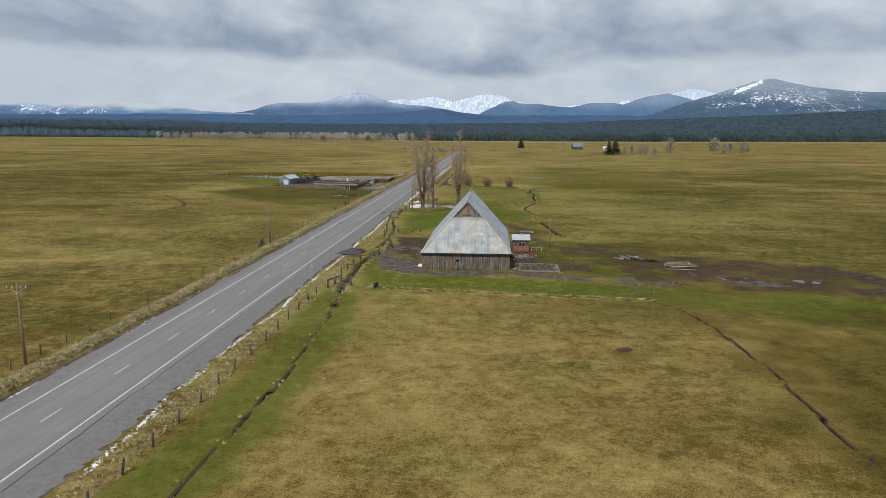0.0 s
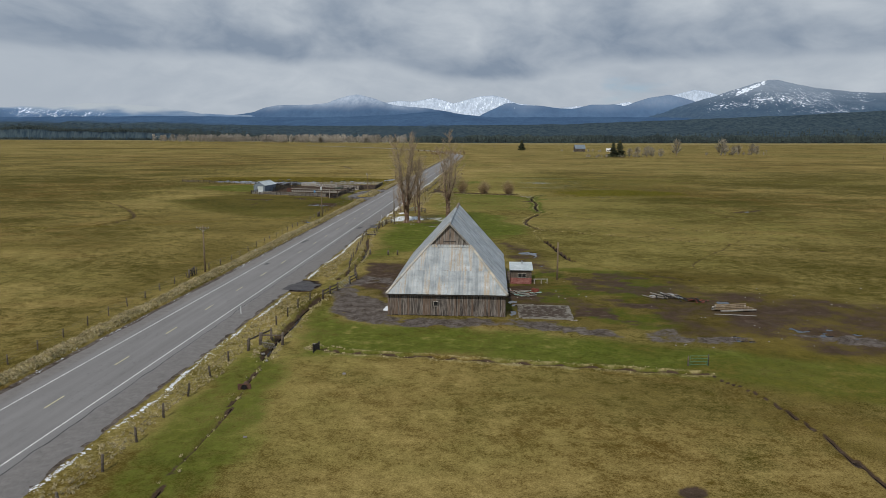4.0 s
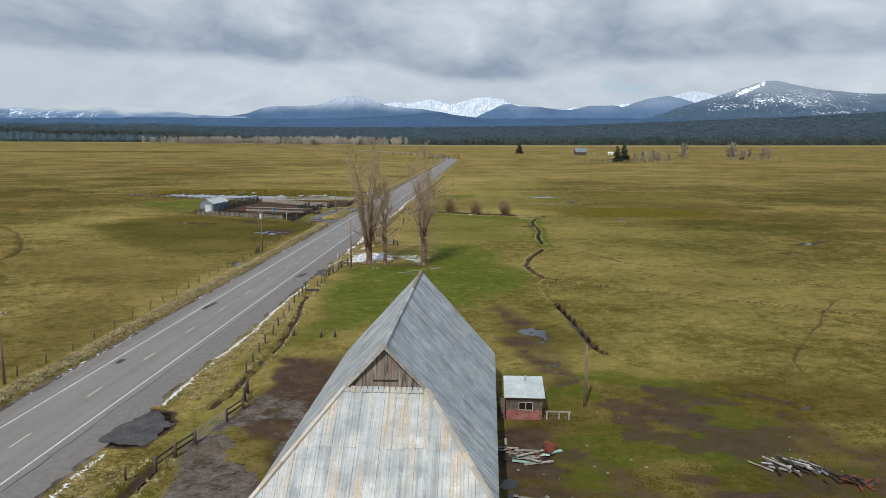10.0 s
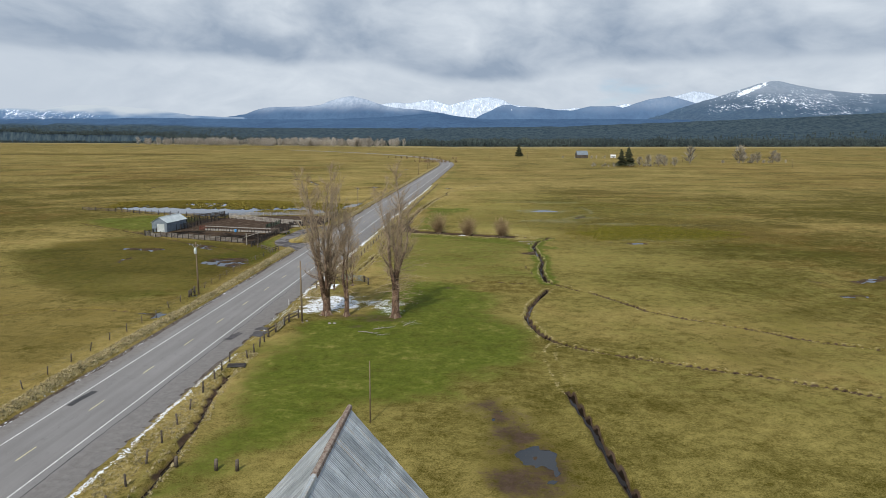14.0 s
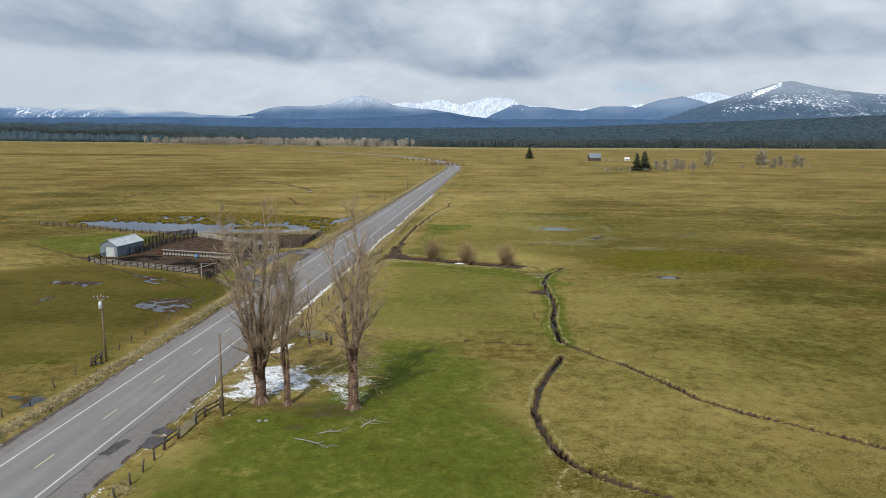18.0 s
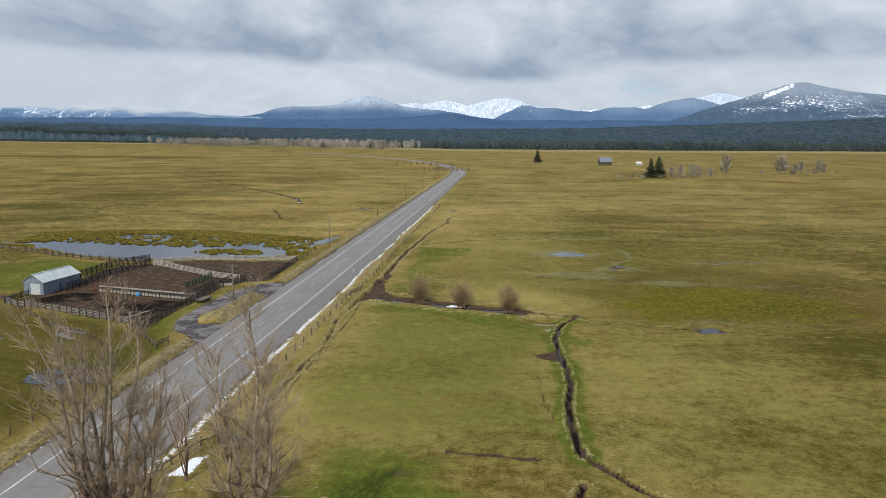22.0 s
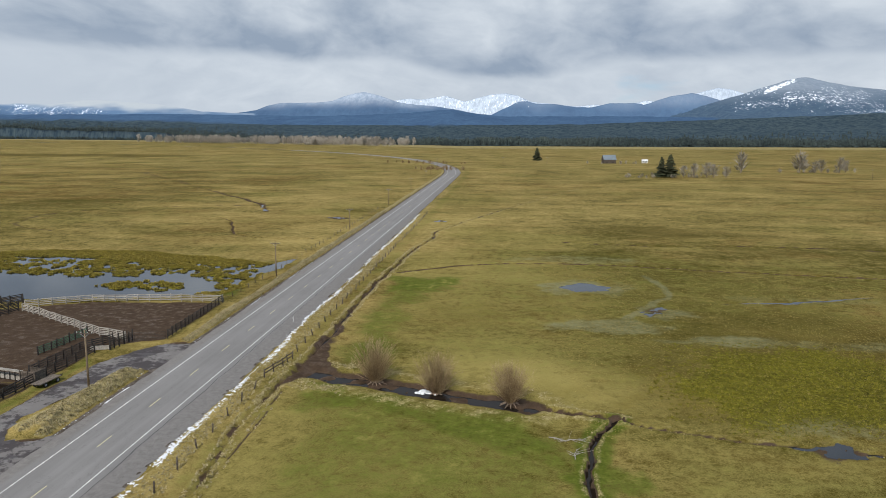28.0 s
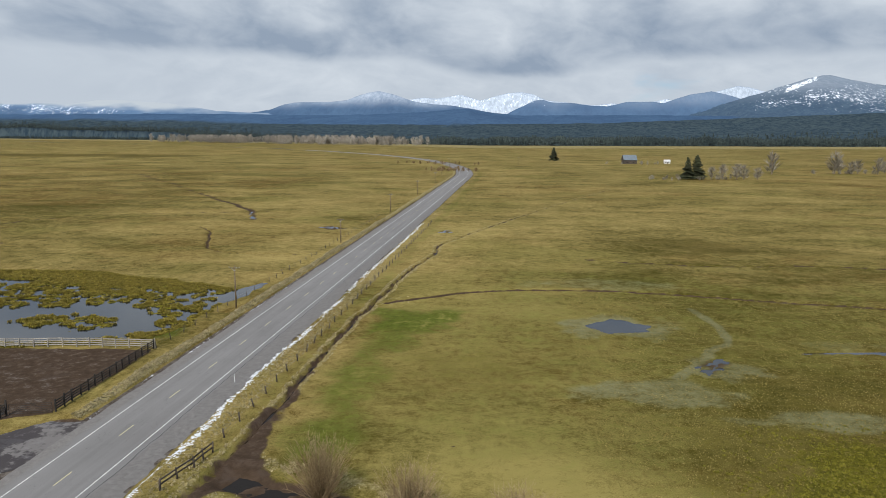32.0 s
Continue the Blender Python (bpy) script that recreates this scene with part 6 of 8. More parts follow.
def rock(at, size, seed, label="pale rough stone lying in the grass"):
    r = random.Random(seed)
    bm = bmesh.new()
    bmesh.ops.create_icosphere(bm, subdivisions=1, radius=1.0)
    for v in bm.verts:
        v.co = Vector((v.co.x * size, v.co.y * size * 0.8, v.co.z * size * 0.5)) * r.uniform(0.75, 1.2)
    ob = tagged(part("rock", bm, M_ROCK), label, "rock", "scattered stones")
    ob.matrix_basis = Matrix.Translation((*at, height_at(*at) + size * 0.2))
    return ob


_r = random.Random(31)
for i in range(46):
    rock((_r.uniform(57, 96), _r.uniform(-17, 22)), _r.uniform(0.07, 0.17), i)
for i in range(14):
    rock((_r.uniform(39, 54), _r.uniform(6, 26)), _r.uniform(0.08, 0.18), 100 + i)
for at, s in (((10.2, 99.6), 0.3), ((9.7, 98.9), 0.22), ((14.2, 98.3), 0.34), ((14.9, 98.5), 0.28), ((10.4, -18.5), 0.4), ((11.8, -21.5), 0.3), ((15.6, -15.6), 0.3), ((21, -25), 0.25), ((16.2, -41), 0.22), ((17.8, -60), 0.2)):
    rock(at, s, int(s * 1000))


# ---- poles ----
INSULATOR = mesh_of("insulator", tube_bm([(0, 0, 0), (0, 0, 0.07), (0, 0, 0.12), (0, 0, 0.2)], [0.03, 0.06, 0.05, 0.02], 6), M_SHEDROOF, True)


def utility_pole(x, y, h, arm=True, can=False, lean=(0, 0), label="weathered wooden utility pole with a crossarm"):
    z = height_at(x, y)
    top = thing("utility_pole", label, "utility pole", Matrix.Translation((x, y, z)) @ pose(0, 0, 0, lean[0], lean[1], 0), "roadside poles")
    part("shaft", tube_bm([(0, 0, -0.4), (0, 0, h * 0.5), (0, 0, h)], [0.17, 0.14, 0.105], 9), M_POLEWOOD, top, smooth=True)
    if arm:
        a = part("crossarm", box_bm(2.3, 0.1, 0.12, (0, -0.14, h - 0.55), 0.01), M_FENCEWOOD, top)
        for dx in (-1.05, -0.45, 0.45, 1.05):
            ob = new("insulator", INSULATOR)
            ob.parent, ob.matrix_basis = a, Matrix.Translation((dx, -0.14, h - 0.43))
        for s in (-1, 1):
            part("brace", beam_bm((0, -0.1, h - 1.1), (s * 0.6, -0.12, h - 0.55), 0.03, 0.04), M_STEEL, top)
    if can:
        part("transformer", tube_bm([(0, -0.36, h - 2.1), (0, -0.36, h - 2.05), (0, -0.36, h - 1.2), (0, -0.36, h - 1.12), (0, -0.36, h - 0.95)], [0.2, 0.26, 0.26, 0.2, 0.06], 10), M_SHEDROOF, top, "pale grey transformer can", True)
        part("bracket", box_bm(0.12, 0.3, 0.1, (0, -0.2, h - 1.6)), M_STEEL, top)
    return top


utility_pole(-14.9, -58, 8.8, True, lean=(0, -1.0))
utility_pole(-14.8, 27.6, 8.4, True)
utility_pole(-15.0, 118, 9.9, True, True, (0, -0.5), "wooden utility pole with crossarm and transformer can")
utility_pole(-15.05, 199.7, 8.6, True)
for _y, _h in ((280, 8.7), (367, 8.0), (458, 8.2), (545, 8.4), (632, 8.2), (718, 8.2)):
    utility_pole(-14.3 - 0.003 * (_y - 280) - 5.0 * (_y > 700), _y, _h)
utility_pole(9.4, 99.7, 9.8, False, label="plain weathered wooden pole beside the poplars")
_z = height_at(26.98, 59.69)
_mast = thing("thin_pole", "thin bare upright pole standing alone in grass", "pole", Matrix.Translation((26.98, 59.69, _z)))
part("shaft", tube_bm([(0, 0, -0.4), (0.02, 0, 3.0), (0.03, 0, 6.60)], [0.075, 0.065, 0.05], 8), M_POLEWOOD, _mast, smooth=True)
utility_pole(47.2, 25.2, 6.4, False, label="short grey wooden pole in the yard")
for _x, _y in ((230, 760), (258, 820), (330, 700), (420, 640), (40, 930), (-30, 880), (90, 940)):
    utility_pole(_x, _y, 8.5, True, label="distant wooden utility pole in the plain")

# ---- roadside fences and gates ----
RS = "roadside wire fence on weathered round posts"
fence([(8.2, -100), (7.9, -58), (7.8, -22)], RS, POST_ROUND, 4.85, wires=(0.45, 0.8, 1.1), lean=4)
fence([(8.6, -7), (8.9, 2), (9.4, 7)], RS, POST_ROUND, 4.6, wires=(0.45, 0.8, 1.1), lean=4)
fence([(10.9, 9.0), (11.9, 14.0)], "short stout board fence beside the drive gate", POST_STOUT, 2.6, (0.5, 1.0), BOARD_GREY, lean=2)
bar_gate((11.95, 14.2), (12.9, 19.0), 1.15, M_STEEL, "grey tubular steel farm gate closing the drive")
fence([(12.95, 19.2), (13.5, 22.0), (12.4, 26.8)], "short stout board fence beside the drive gate", POST_STOUT, 2.6, (0.5, 1.0), BOARD_GREY, lean=2)
fence([(10.6, 29), (8.6, 44.8), (6.9, 62.2), (6.0, 71.5), (5.3, 78.4)], RS, POST_ROUND, 4.5, wires=(0.45, 0.8, 1.05), lean=5)
fence([(6.9, 90.3), (7.1, 93.0)], "stout timber posts with rails", POST_STOUT, 2.7, (0.6, 1.1), BOARD_GREY, lean=2)
fence([(7.1, 80.1), (7.2, 85.3), (6.9, 90.3)], RS, POST_ROUND, 2.6, wires=(0.45, 0.8, 1.05), lean=4)
bar_gate((7.15, 93.1), (7.25, 97.0), 1.15, M_STEEL, "grey tubular steel farm gate beside the road", 6)
fence([(7.3, 97.2), (7.4, 99.4), (8.2, 101.8)], "stout timber posts with rails", POST_STOUT, 2.4, (0.6, 1.1), BOARD_GREY, lean=2)
fence([(8.0, 138), (7.7, 183), (7.5, 207)], RS, POST_ROUND, 4.75, wires=(0.45, 0.8, 1.1), lean=5)
fence([(7.5, 207), (8.6, 212), (9.0, 216)], "short pole fence with rails at a muddy crossing", POST_ROUND, 2.4, (0.55, 1.05), BOARD_GREY, lean=4)
fence([(8.6, 220), (8.2, 300), (8.4, 420)], RS, POST_ROUND, 4.75, wires=(0.45, 0.8, 1.1), lean=5)
bar_gate((9.2, 132.6), (13.9, 131.2), 1.2, M_BLUEGATE, "pale blue tubular steel gate behind the poplars", 6)
fence([(5.9, 124), (7.6, 131), (9.1, 132.7)], "old leaning posts among brush", POST_ROUND, 2.8, (0.7,), BOARD_GREY, lean=6)
fence([(14.0, 131.1), (15.2, 128.4)], "stout timber posts with rails", POST_STOUT, 2.6, (0.6, 1.1), BOARD_GREY, lean=2)
fence([(-14.9, -100), (-15.2, -40), (-15.6, 22)], RS, POST_THIN, 5.2, wires=(0.45, 0.8, 1.05), lean=4)
fence([(-15.6, 22.4), (-15.7, 25.2)], "stout timber corner brace of a fence", POST_STOUT, 1.4, (0.55, 1.05), BOARD_DARK, lean=2)
fence([(-15.5, 25.5), (-14.6, 40), (-15.2, 62), (-15.8, 112)], RS, POST_THIN, 5.2, wires=(0.45, 0.8, 1.05), lean=4)
fence([(-15.8, 115.5), (-15.9, 118.2)], "stout timber corner brace of a fence", POST_STOUT, 1.4, (0.55, 1.05), BOARD_DARK, lean=2)
fence([(-16, 119), (-16.6, 145), (-15.7, 165)], RS, POST_THIN, 4.6, wires=(0.45, 0.8, 1.05), lean=4)
fence([(-16.6, 252), (-16.4, 330), (-16.5, 440)], RS, POST_THIN, 5.0, wires=(0.5, 1.0), lean=4)
fence([(57.0, -20.0), (59.1, -19.8)], "two weathered timber posts of a field gate", POST_THIN, 2.2, lean=2)
bar_gate((57.1, -20.0), (59.0, -19.8), 1.1, M_GREENGATE, "small green tubular steel gate in the field", 4)
fence([(8.7, -18.2), (9.3, -15.8), (9.9, -13.4)], "stout timber brace with a top rail over the ditch", POST_STOUT, 2.4, (1.15,), BOARD_GREY, lean=3)
fence([(9.3, -15.8), (11.9, -15.6)], "stout timber brace with a top rail over the ditch", POST_STOUT, 2.6, (1.15,), BOARD_GREY, lean=3)
_gate = thing("slatted_gate", "broken pale slatted gate leaning at the ditch", "gate", Matrix.Translation((10.0, -16.7, height_at(10.0, -16.7))) @ pose(0, 0, 0, 38, 6, -8))
for _i in range(7):
    part("slat", box_bm(0.1, 0.04, 1.25, (0.1 + _i * 0.22, 0, 0.02), 0.008), M_PALEWOOD, _gate)
for _z in (0.3, 0.95):
    part("crosspiece", box_bm(1.6, 0.05, 0.11, (0.76, 0.05, _z)), M_PALEWOOD, _gate)
for _p in ((15.1, 48.3), (17.0, 48.3), (16.0, -16.3), (11.3, 48.7)):
    _o = thing("stump_post", "single stout dark post standing in grass", "post", Matrix.Translation((*_p, height_at(*_p))))
    place("post", POST_ROUND, _o, Matrix.Translation((*_p, height_at(*_p))) @ Matrix.Diagonal((1.7, 1.7, 0.85, 1)))


def delineator(x, y):
    top = thing("road_marker", "white plastic roadside marker post", "marker post", Matrix.Translation((x, y, 0.0)), "road markers")
    part("blade", box_bm(0.1, 0.03, 1.15, (0, 0, -0.05), 0.005), M_SIGNWHITE, top)
    part("reflector", box_bm(0.08, 0.012, 0.12, (0, -0.022, 0.92)), M_STEEL, top)


for _m in ((2.0, -1.6), (4.4, 110), (2.5, 238), (-12.1, 47), (-12.0, 300)):
    delineator(*_m)


# ---- trees ----
def grow_tree(name, label, at, height, stems, spread, seed, trunk_r, trunk_h, twig_n, low=0.2, droop=0, group="", kind="", category="tree"):
    """A leafless tree: fluted trunk, rising stems, side limbs and a haze of fine twigs."""
    r = random.Random(seed)
    z = height_at(*at) - 0.05
    top = thing(name, label, category, Matrix.Translation((*at, z)), group)
    trunk = bmesh.new()
    tube_bm([(0, 0, -0.3), (0, 0, 0.15), (0.03, 0, 0.9), (0.05, 0.02, trunk_h * 0.6), (0, 0.05, trunk_h)], [trunk_r * 1.4, trunk_r * 1.15, trunk_r * 0.95, trunk_r * 0.85, trunk_r * 0.75], 12, trunk)
    for v in trunk.verts:
        a = math.atan2(v.co.y, v.co.x)
        k = 1 + 0.16 * math.sin(a * 5 + seed) + r.uniform(-0.05, 0.05)
        v.co.x, v.co.y = v.co.x * k, v.co.y * k
    for i in range(4):
        a = i * math.pi / 2 + r.uniform(-0.3, 0.3)
        part("root", tube_bm([(math.cos(a) * trunk_r * 0.8, math.sin(a) * trunk_r * 0.8, 0.7), (math.cos(a) * trunk_r * 1.4, math.sin(a) * trunk_r * 1.4, 0.1), (math.cos(a) * trunk_r * 2.1, math.sin(a) * trunk_r * 1.8, -0.15)], [trunk_r * 0.25, trunk_r * 0.24, 0.05], 6), M_BARK, top, smooth=True)
    part("trunk", trunk, M_LIMB, top, smooth=True)
    twigs = bmesh.new()
    limbs = []

    def twig(p, d, L, rad):
        d = d.normalized()
        mid = p + d * L * 0.5 + Vector((r.gauss(0, 0.08), r.gauss(0, 0.08), r.gauss(0.02, 0.05))) * L
        tip = p + d * L + Vector((r.gauss(0, 0.12), r.gauss(0, 0.12), r.gauss(0.08 - droop * 0.3, 0.08))) * L
        tube_bm([p, mid, tip], [rad, rad * 0.7, rad * 0.25], 3, twigs, False)
        return mid, tip

    for s in range(stems):
        bm = bmesh.new()
        a = s * 2 * math.pi / stems + r.uniform(-0.4, 0.4)
        out = spread * r.uniform(0.35, 1.0) * (0.25 if s == 0 else 1)
        h = height * (1.0 if s == 0 else r.uniform(0.68, 0.97))
        n = 9
        path, rad = [], []
        p0 = Vector((math.cos(a) * trunk_r * 0.55, math.sin(a) * trunk_r * 0.55, trunk_h * r.uniform(0.5, 0.9)))
        wx, wy = r.uniform(0, 9), r.uniform(0, 9)
        for i in range(n + 1):
            t = i / n
            o = out * (0.8 * t + 0.2 * (1 - (1 - t) ** 2.0))
            path.append(p0 + Vector((math.cos(a) * o + math.sin(wx + t * 9) * 0.5 * t, math.sin(a) * o + math.sin(wy + t * 8) * 0.5 * t, (h - p0.z) * t)))
            rad.append(max(0.02, trunk_r * 0.42 * (1 - t) ** 0.85 + 0.015))
        tube_bm(path, rad, 7, bm)
        limb = part("limb", bm, M_LIMB, top, smooth=True)
        count = int(h * 1.0)
        for b in range(count):
            t = low + (1 - low) * (b + r.random()) / count
            i = min(n - 1, int(t * n))
            p = path[i].lerp(path[i + 1], t * n - i)
            aa = a + r.gauss(0, 1.3) if r.random() < 0.6 else r.uniform(0, 2 * math.pi)
            tilt = r.uniform(0.45, 1.35)
            d = Vector((math.cos(aa) * math.sin(tilt), math.sin(aa) * math.sin(tilt), math.cos(tilt)))
            L = (0.5 + 3.0 * math.sin(math.pi * min(1, t * 0.85 + 0.1))) * r.uniform(0.5, 1.3) * min(1.0, height / 17)
            q = [p, p + d * L * 0.4 + Vector((r.gauss(0, 0.06) * L, r.gauss(0, 0.06) * L, -0.02 * L)), p + d * L * 0.72 + Vector((r.gauss(0, 0.12) * L, r.gauss(0, 0.12) * L, 0.14 * L)), p + d * L * 0.95 + Vector((r.gauss(0, 0.1) * L, r.gauss(0, 0.1) * L, 0.46 * L))]
            rr = max(0.018, rad[i] * 0.34)
            part("branch", tube_bm(q, [rr, rr * 0.75, rr * 0.5, 0.01], 4, None, False), M_LIMB, limb, smooth=True)
            limbs.append((q, L))
    per = max(1, twig_n // max(1, len(limbs)))
    for q, L in limbs:
        for _ in range(per):
            k = r.randrange(3)
            p = q[k].lerp(q[k + 1], r.random())
            d = (q[3] - q[0]).normalized() + Vector((r.gauss(0, 0.55), r.gauss(0, 0.55), r.gauss(0.25, 0.35)))
            m, e = twig(p, d, r.uniform(0.45, 1.6), 0.014)
            if r.random() < 0.6:
                twig(m, d + Vector((r.gauss(0, 0.6), r.gauss(0, 0.6), r.gauss(0.1, 0.3))), r.uniform(0.3, 0.8), 0.012)
    part("twig_mass", twigs, M_TWIG, top, "fine bare twigs")["kind"] = "stuff"
    return top


def low_spray(top, seed, count, reach, z0, z1, mat=None, bias=0.0):
    """Tangled pale shoots low on an old trunk."""
    r = random.Random(seed)
    bm = bmesh.new()
    for _ in range(count):
        a, z = r.gauss(bias, 1.1), r.uniform(z0, z1)
        L = reach * r.uniform(0.3, 1.0)
        d = Vector((math.cos(a), math.sin(a), r.uniform(-0.1, 0.5)))
        p = Vector((math.cos(a) * 0.4, math.sin(a) * 0.4, z))
        pts = [p, p + d * L * 0.5, p + d * L + Vector((r.gauss(0, 0.3), r.gauss(0, 0.3), -0.12 * L))]
        tube_bm(pts, [0.035, 0.024, 0.008], 3, bm, False)
        for _ in range(4):
            q = pts[1].lerp(pts[2], r.random())
            e = q + Vector((r.gauss(0, 0.5), r.gauss(0, 0.5), r.gauss(0.1, 0.4))) * 0.8
            tube_bm([q, e], [0.014, 0.006], 3, bm, False)
    part("shoot_tangle", bm, mat or M_TWIG, top, "tangled low shoots")["kind"] = "stuff"


POP = "tall bare poplar with several rising stems and rough bark"
t1 = grow_tree("poplar", POP, (12.3, 104.4), 24.5, 8, 5.0, 1, 0.66, 4.6, 4300, 0.12, group="poplars")
t2 = grow_tree("poplar", "slender bare poplar with a pale flared foot", (15.8, 103.8), 16.5, 3, 0.9, 2, 0.40, 5.0, 1900, 0.2, group="poplars")
t3 = grow_tree("poplar", "old bare poplar with reddish bark and tangled shoots", (24.0, 103.2), 24.5, 6, 4.3, 3, 0.62, 7.5, 3300, 0.14, group="poplars")
low_spray(t3, 4, 70, 5.2, 1.5, 9.5, bias=0.2)
low_spray(t3, 14, 22, 3.4, 3.0, 9.0, bias=2.8)
low_spray(t1, 5, 36, 3.2, 2.0, 8.0, bias=3.2)
low_spray(t2, 6, 26, 2.0, 2.5, 9.0)
grow_tree("young_tree", "thin bare roadside sapling among brush", (9.6, 123), 11.5, 4, 2.0, 7, 0.16, 1.0, 520, 0.15, group="brush")
grow_tree("young_tree", "thin bare roadside sapling among brush", (12.4, 127), 10.0, 4, 1.8, 8, 0.14, 1.0, 460, 0.15, group="brush")
grow_tree("young_tree", "thin bare roadside sapling among brush", (7.6, 127.5), 8.5, 3, 1.5, 9, 0.12, 0.8, 380, 0.15, group="brush")


def willow(at, h, w, seed, group="willows"):
    """A clump of hundreds of stems that rise and spread from one stool."""
    r = random.Random(seed)
    z = height_at(*at)
    top = thing("willow_bush", "bare tan willow bush with many thin stems", "bush", Matrix.Translation((*at, z)), group)
    stool = bmesh.new()
    for i in range(9):
        a = i * 0.7 + r.uniform(-0.2, 0.2)
        tube_bm([(0, 0, 0.5), (math.cos(a) * 0.6, math.sin(a) * 0.6, 0.25), (math.cos(a) * r.uniform(1.0, 1.8), math.sin(a) * r.uniform(1.0, 1.8), -0.1)], [0.2, 0.13, 0.04], 5, stool)
    part("stool", stool, M_BARK, top, "gnarled grey stool of roots")
    bm, tw = bmesh.new(), bmesh.new()
    for i in range(320):
        a, o = r.uniform(0, 2 * math.pi), abs(r.gauss(0, 0.58))
        L = h * r.uniform(0.55, 1.05) * math.cos(min(o, 1.2) * 0.75)
        d = Vector((math.cos(a) * o, math.sin(a) * o, 1)).normalized()
        p = Vector((math.cos(a) * 0.45 * r.random(), math.sin(a) * 0.45 * r.random(), 0.1))
        side = w / h * 0.9
        d.x, d.y = d.x * side * 1.3, d.y * side * 1.3
        pts = [p, p + d * L * 0.35, p + d * L * 0.7 + Vector((0, 0, 0.05 * L)), p + d * L + Vector((0, 0, 0.06 * L))]
        tube_bm(pts, [0.035, 0.024, 0.015, 0.006], 3, bm, False)
        for _ in range(7):
            k = r.choice((1, 2))
            q = pts[k].lerp(pts[k + 1], r.random())
            e = q + (d + Vector((r.gauss(0, 0.45), r.gauss(0, 0.45), r.gauss(0.1, 0.3)))) * r.uniform(0.3, 0.9)
            tube_bm([q, e], [0.011, 0.004], 3, tw, False)
    part("stem_mass", bm, M_WILLOW, top)["kind"] = "stuff"
    part("twig_mass", tw, M_WILLOWTIP, top)["kind"] = "stuff"
    return top


willow((23.9, 207.0), 6.2, 5.6, 1)
willow((33.0, 204.3), 5.6, 5.4, 2)
willow((43.2, 200.8), 5.5, 5.2, 3)


def fallen_branch(at, L, yaw, seed, mat):
    r = random.Random(seed)
    top = thing("fallen_branch", "bleached fallen branch lying in grass", "branch", Matrix.Translation((*at, height_at(*at))) @ pose(0, 0, 0, 0, 0, yaw), "fallen branches")
    part("wood", tube_bm([(0, 0, 0.08), (L * 0.5, 0.2, 0.14), (L, 0, 0.05)], [0.06, 0.045, 0.015], 5), mat, top)
    for _ in range(12):
        t = r.uniform(0.2, 1)
        p = Vector((L * t, 0.1, 0.1))
        part("twig", tube_bm([p, p + Vector((r.uniform(0.2, 1.1), r.gauss(0, 0.9), r.uniform(-0.05, 0.3)))], [0.025, 0.008], 4), mat, top)


for _i, (_p, _L, _a) in enumerate((((19.5, 94), 4.5, -25), ((21.5, 95.5), 3.0, 20), ((49, 189), 2.6, 10), ((50.2, 184.5), 2.4, 80), ((47.6, 190), 1.8, -30), ((26, 97.5), 2.4, 60))):
    fallen_branch(_p, _L, _a, _i, M_PALEWOOD)



def build_culvert(x, y, yaw):
    """A rusty plate across the ditch with a pipe through it."""
    z = height_at(x, y)
    top = thing("culvert", "rusty brown culvert plate with a round pipe mouth", "culvert", Matrix.Translation((x, y, z)) @ pose(0, 0, 0, 0, 0, yaw))
    part("plate", box_bm(1.25, 0.06, 0.75, (0, 0, -0.15), 0.015), M_RUSTBROWN, top)
    part("pipe", tube_bm([(0, -0.18, 0.28), (0, 0.9, 0.25)], [0.27, 0.27], 14, None, False), M_RUSTBROWN, top, "rusted pipe mouth")
    # disc coloured near black for the shade inside the pipe
    part("pipe_mouth", tube_bm([(0, -0.10, 0.28), (0, -0.05, 0.28)], [0.25, 0.25], 14), M_DARK, top, "near-black disc for the shaded inside of the pipe")


def build_headgate(x, y):
    z = height_at(x, y)
    top = thing("headgate", "small dark wooden headgate at a ditch", "gate", Matrix.Translation((x, y, z)) @ pose(0, 0, 0, 0, 0, 70))
    part("board", box_bm(1.1, 0.07, 0.8, (0, 0, -0.1), 0.01), M_DARKWOOD, top)
    for s in (-0.58, 0.58):
        part("post", box_bm(0.12, 0.12, 1.0, (s, 0, -0.2), 0.01), M_DARKWOOD, top)


build_culvert(12.4, -30.2, 8)
_cover = thing("culvert_cover", "dark timber cover over the mouth of a roadside culvert", "culvert", Matrix.Translation((6.9, 76.6, 0.0)) @ pose(0, 0, 0, 0, 0, 12))
for _i in range(5):
    part("plank", box_bm(2.3, 0.26, 0.07, (0, -0.55 + _i * 0.29, 0.16), 0.012, turn=pose(0, 0, 0, 0, (-1) ** _i * 0.8, 0)), M_DARKWOOD, _cover)
for _s in (-1.05, 1.05):
    part("side_board", box_bm(0.09, 1.5, 0.62, (_s, 0.0, -0.44), 0.012), M_DARKWOOD, _cover)
# board coloured near black for the shade under the planks
part("mouth", box_bm(2.0, 0.05, 0.6, (0, 0.62, -0.45)), M_DARK, _cover, "near-black board for the shaded opening below the planks")
build_headgate(16.3, -17.5)

# ---- corral ----
DK = "dark weathered corral fence of horizontal boards"
PL = "bleached pale corral fence of horizontal boards"
fence([(-62.4, 194.1), (-45, 188.0), (-28.6, 181.8)], "grey weathered corral fence of boards on dark posts", POST_SQ_DARK, 1.95, (0.3, 0.62, 0.94, 1.26), BOARD_MID, lean=0.8)
fence([(-62.4, 194.1), (-62.2, 201.5)], DK, POST_SQ_DARK, 2.4, (0.3, 0.62, 0.94, 1.26), BOARD_DARK, lean=0.8)
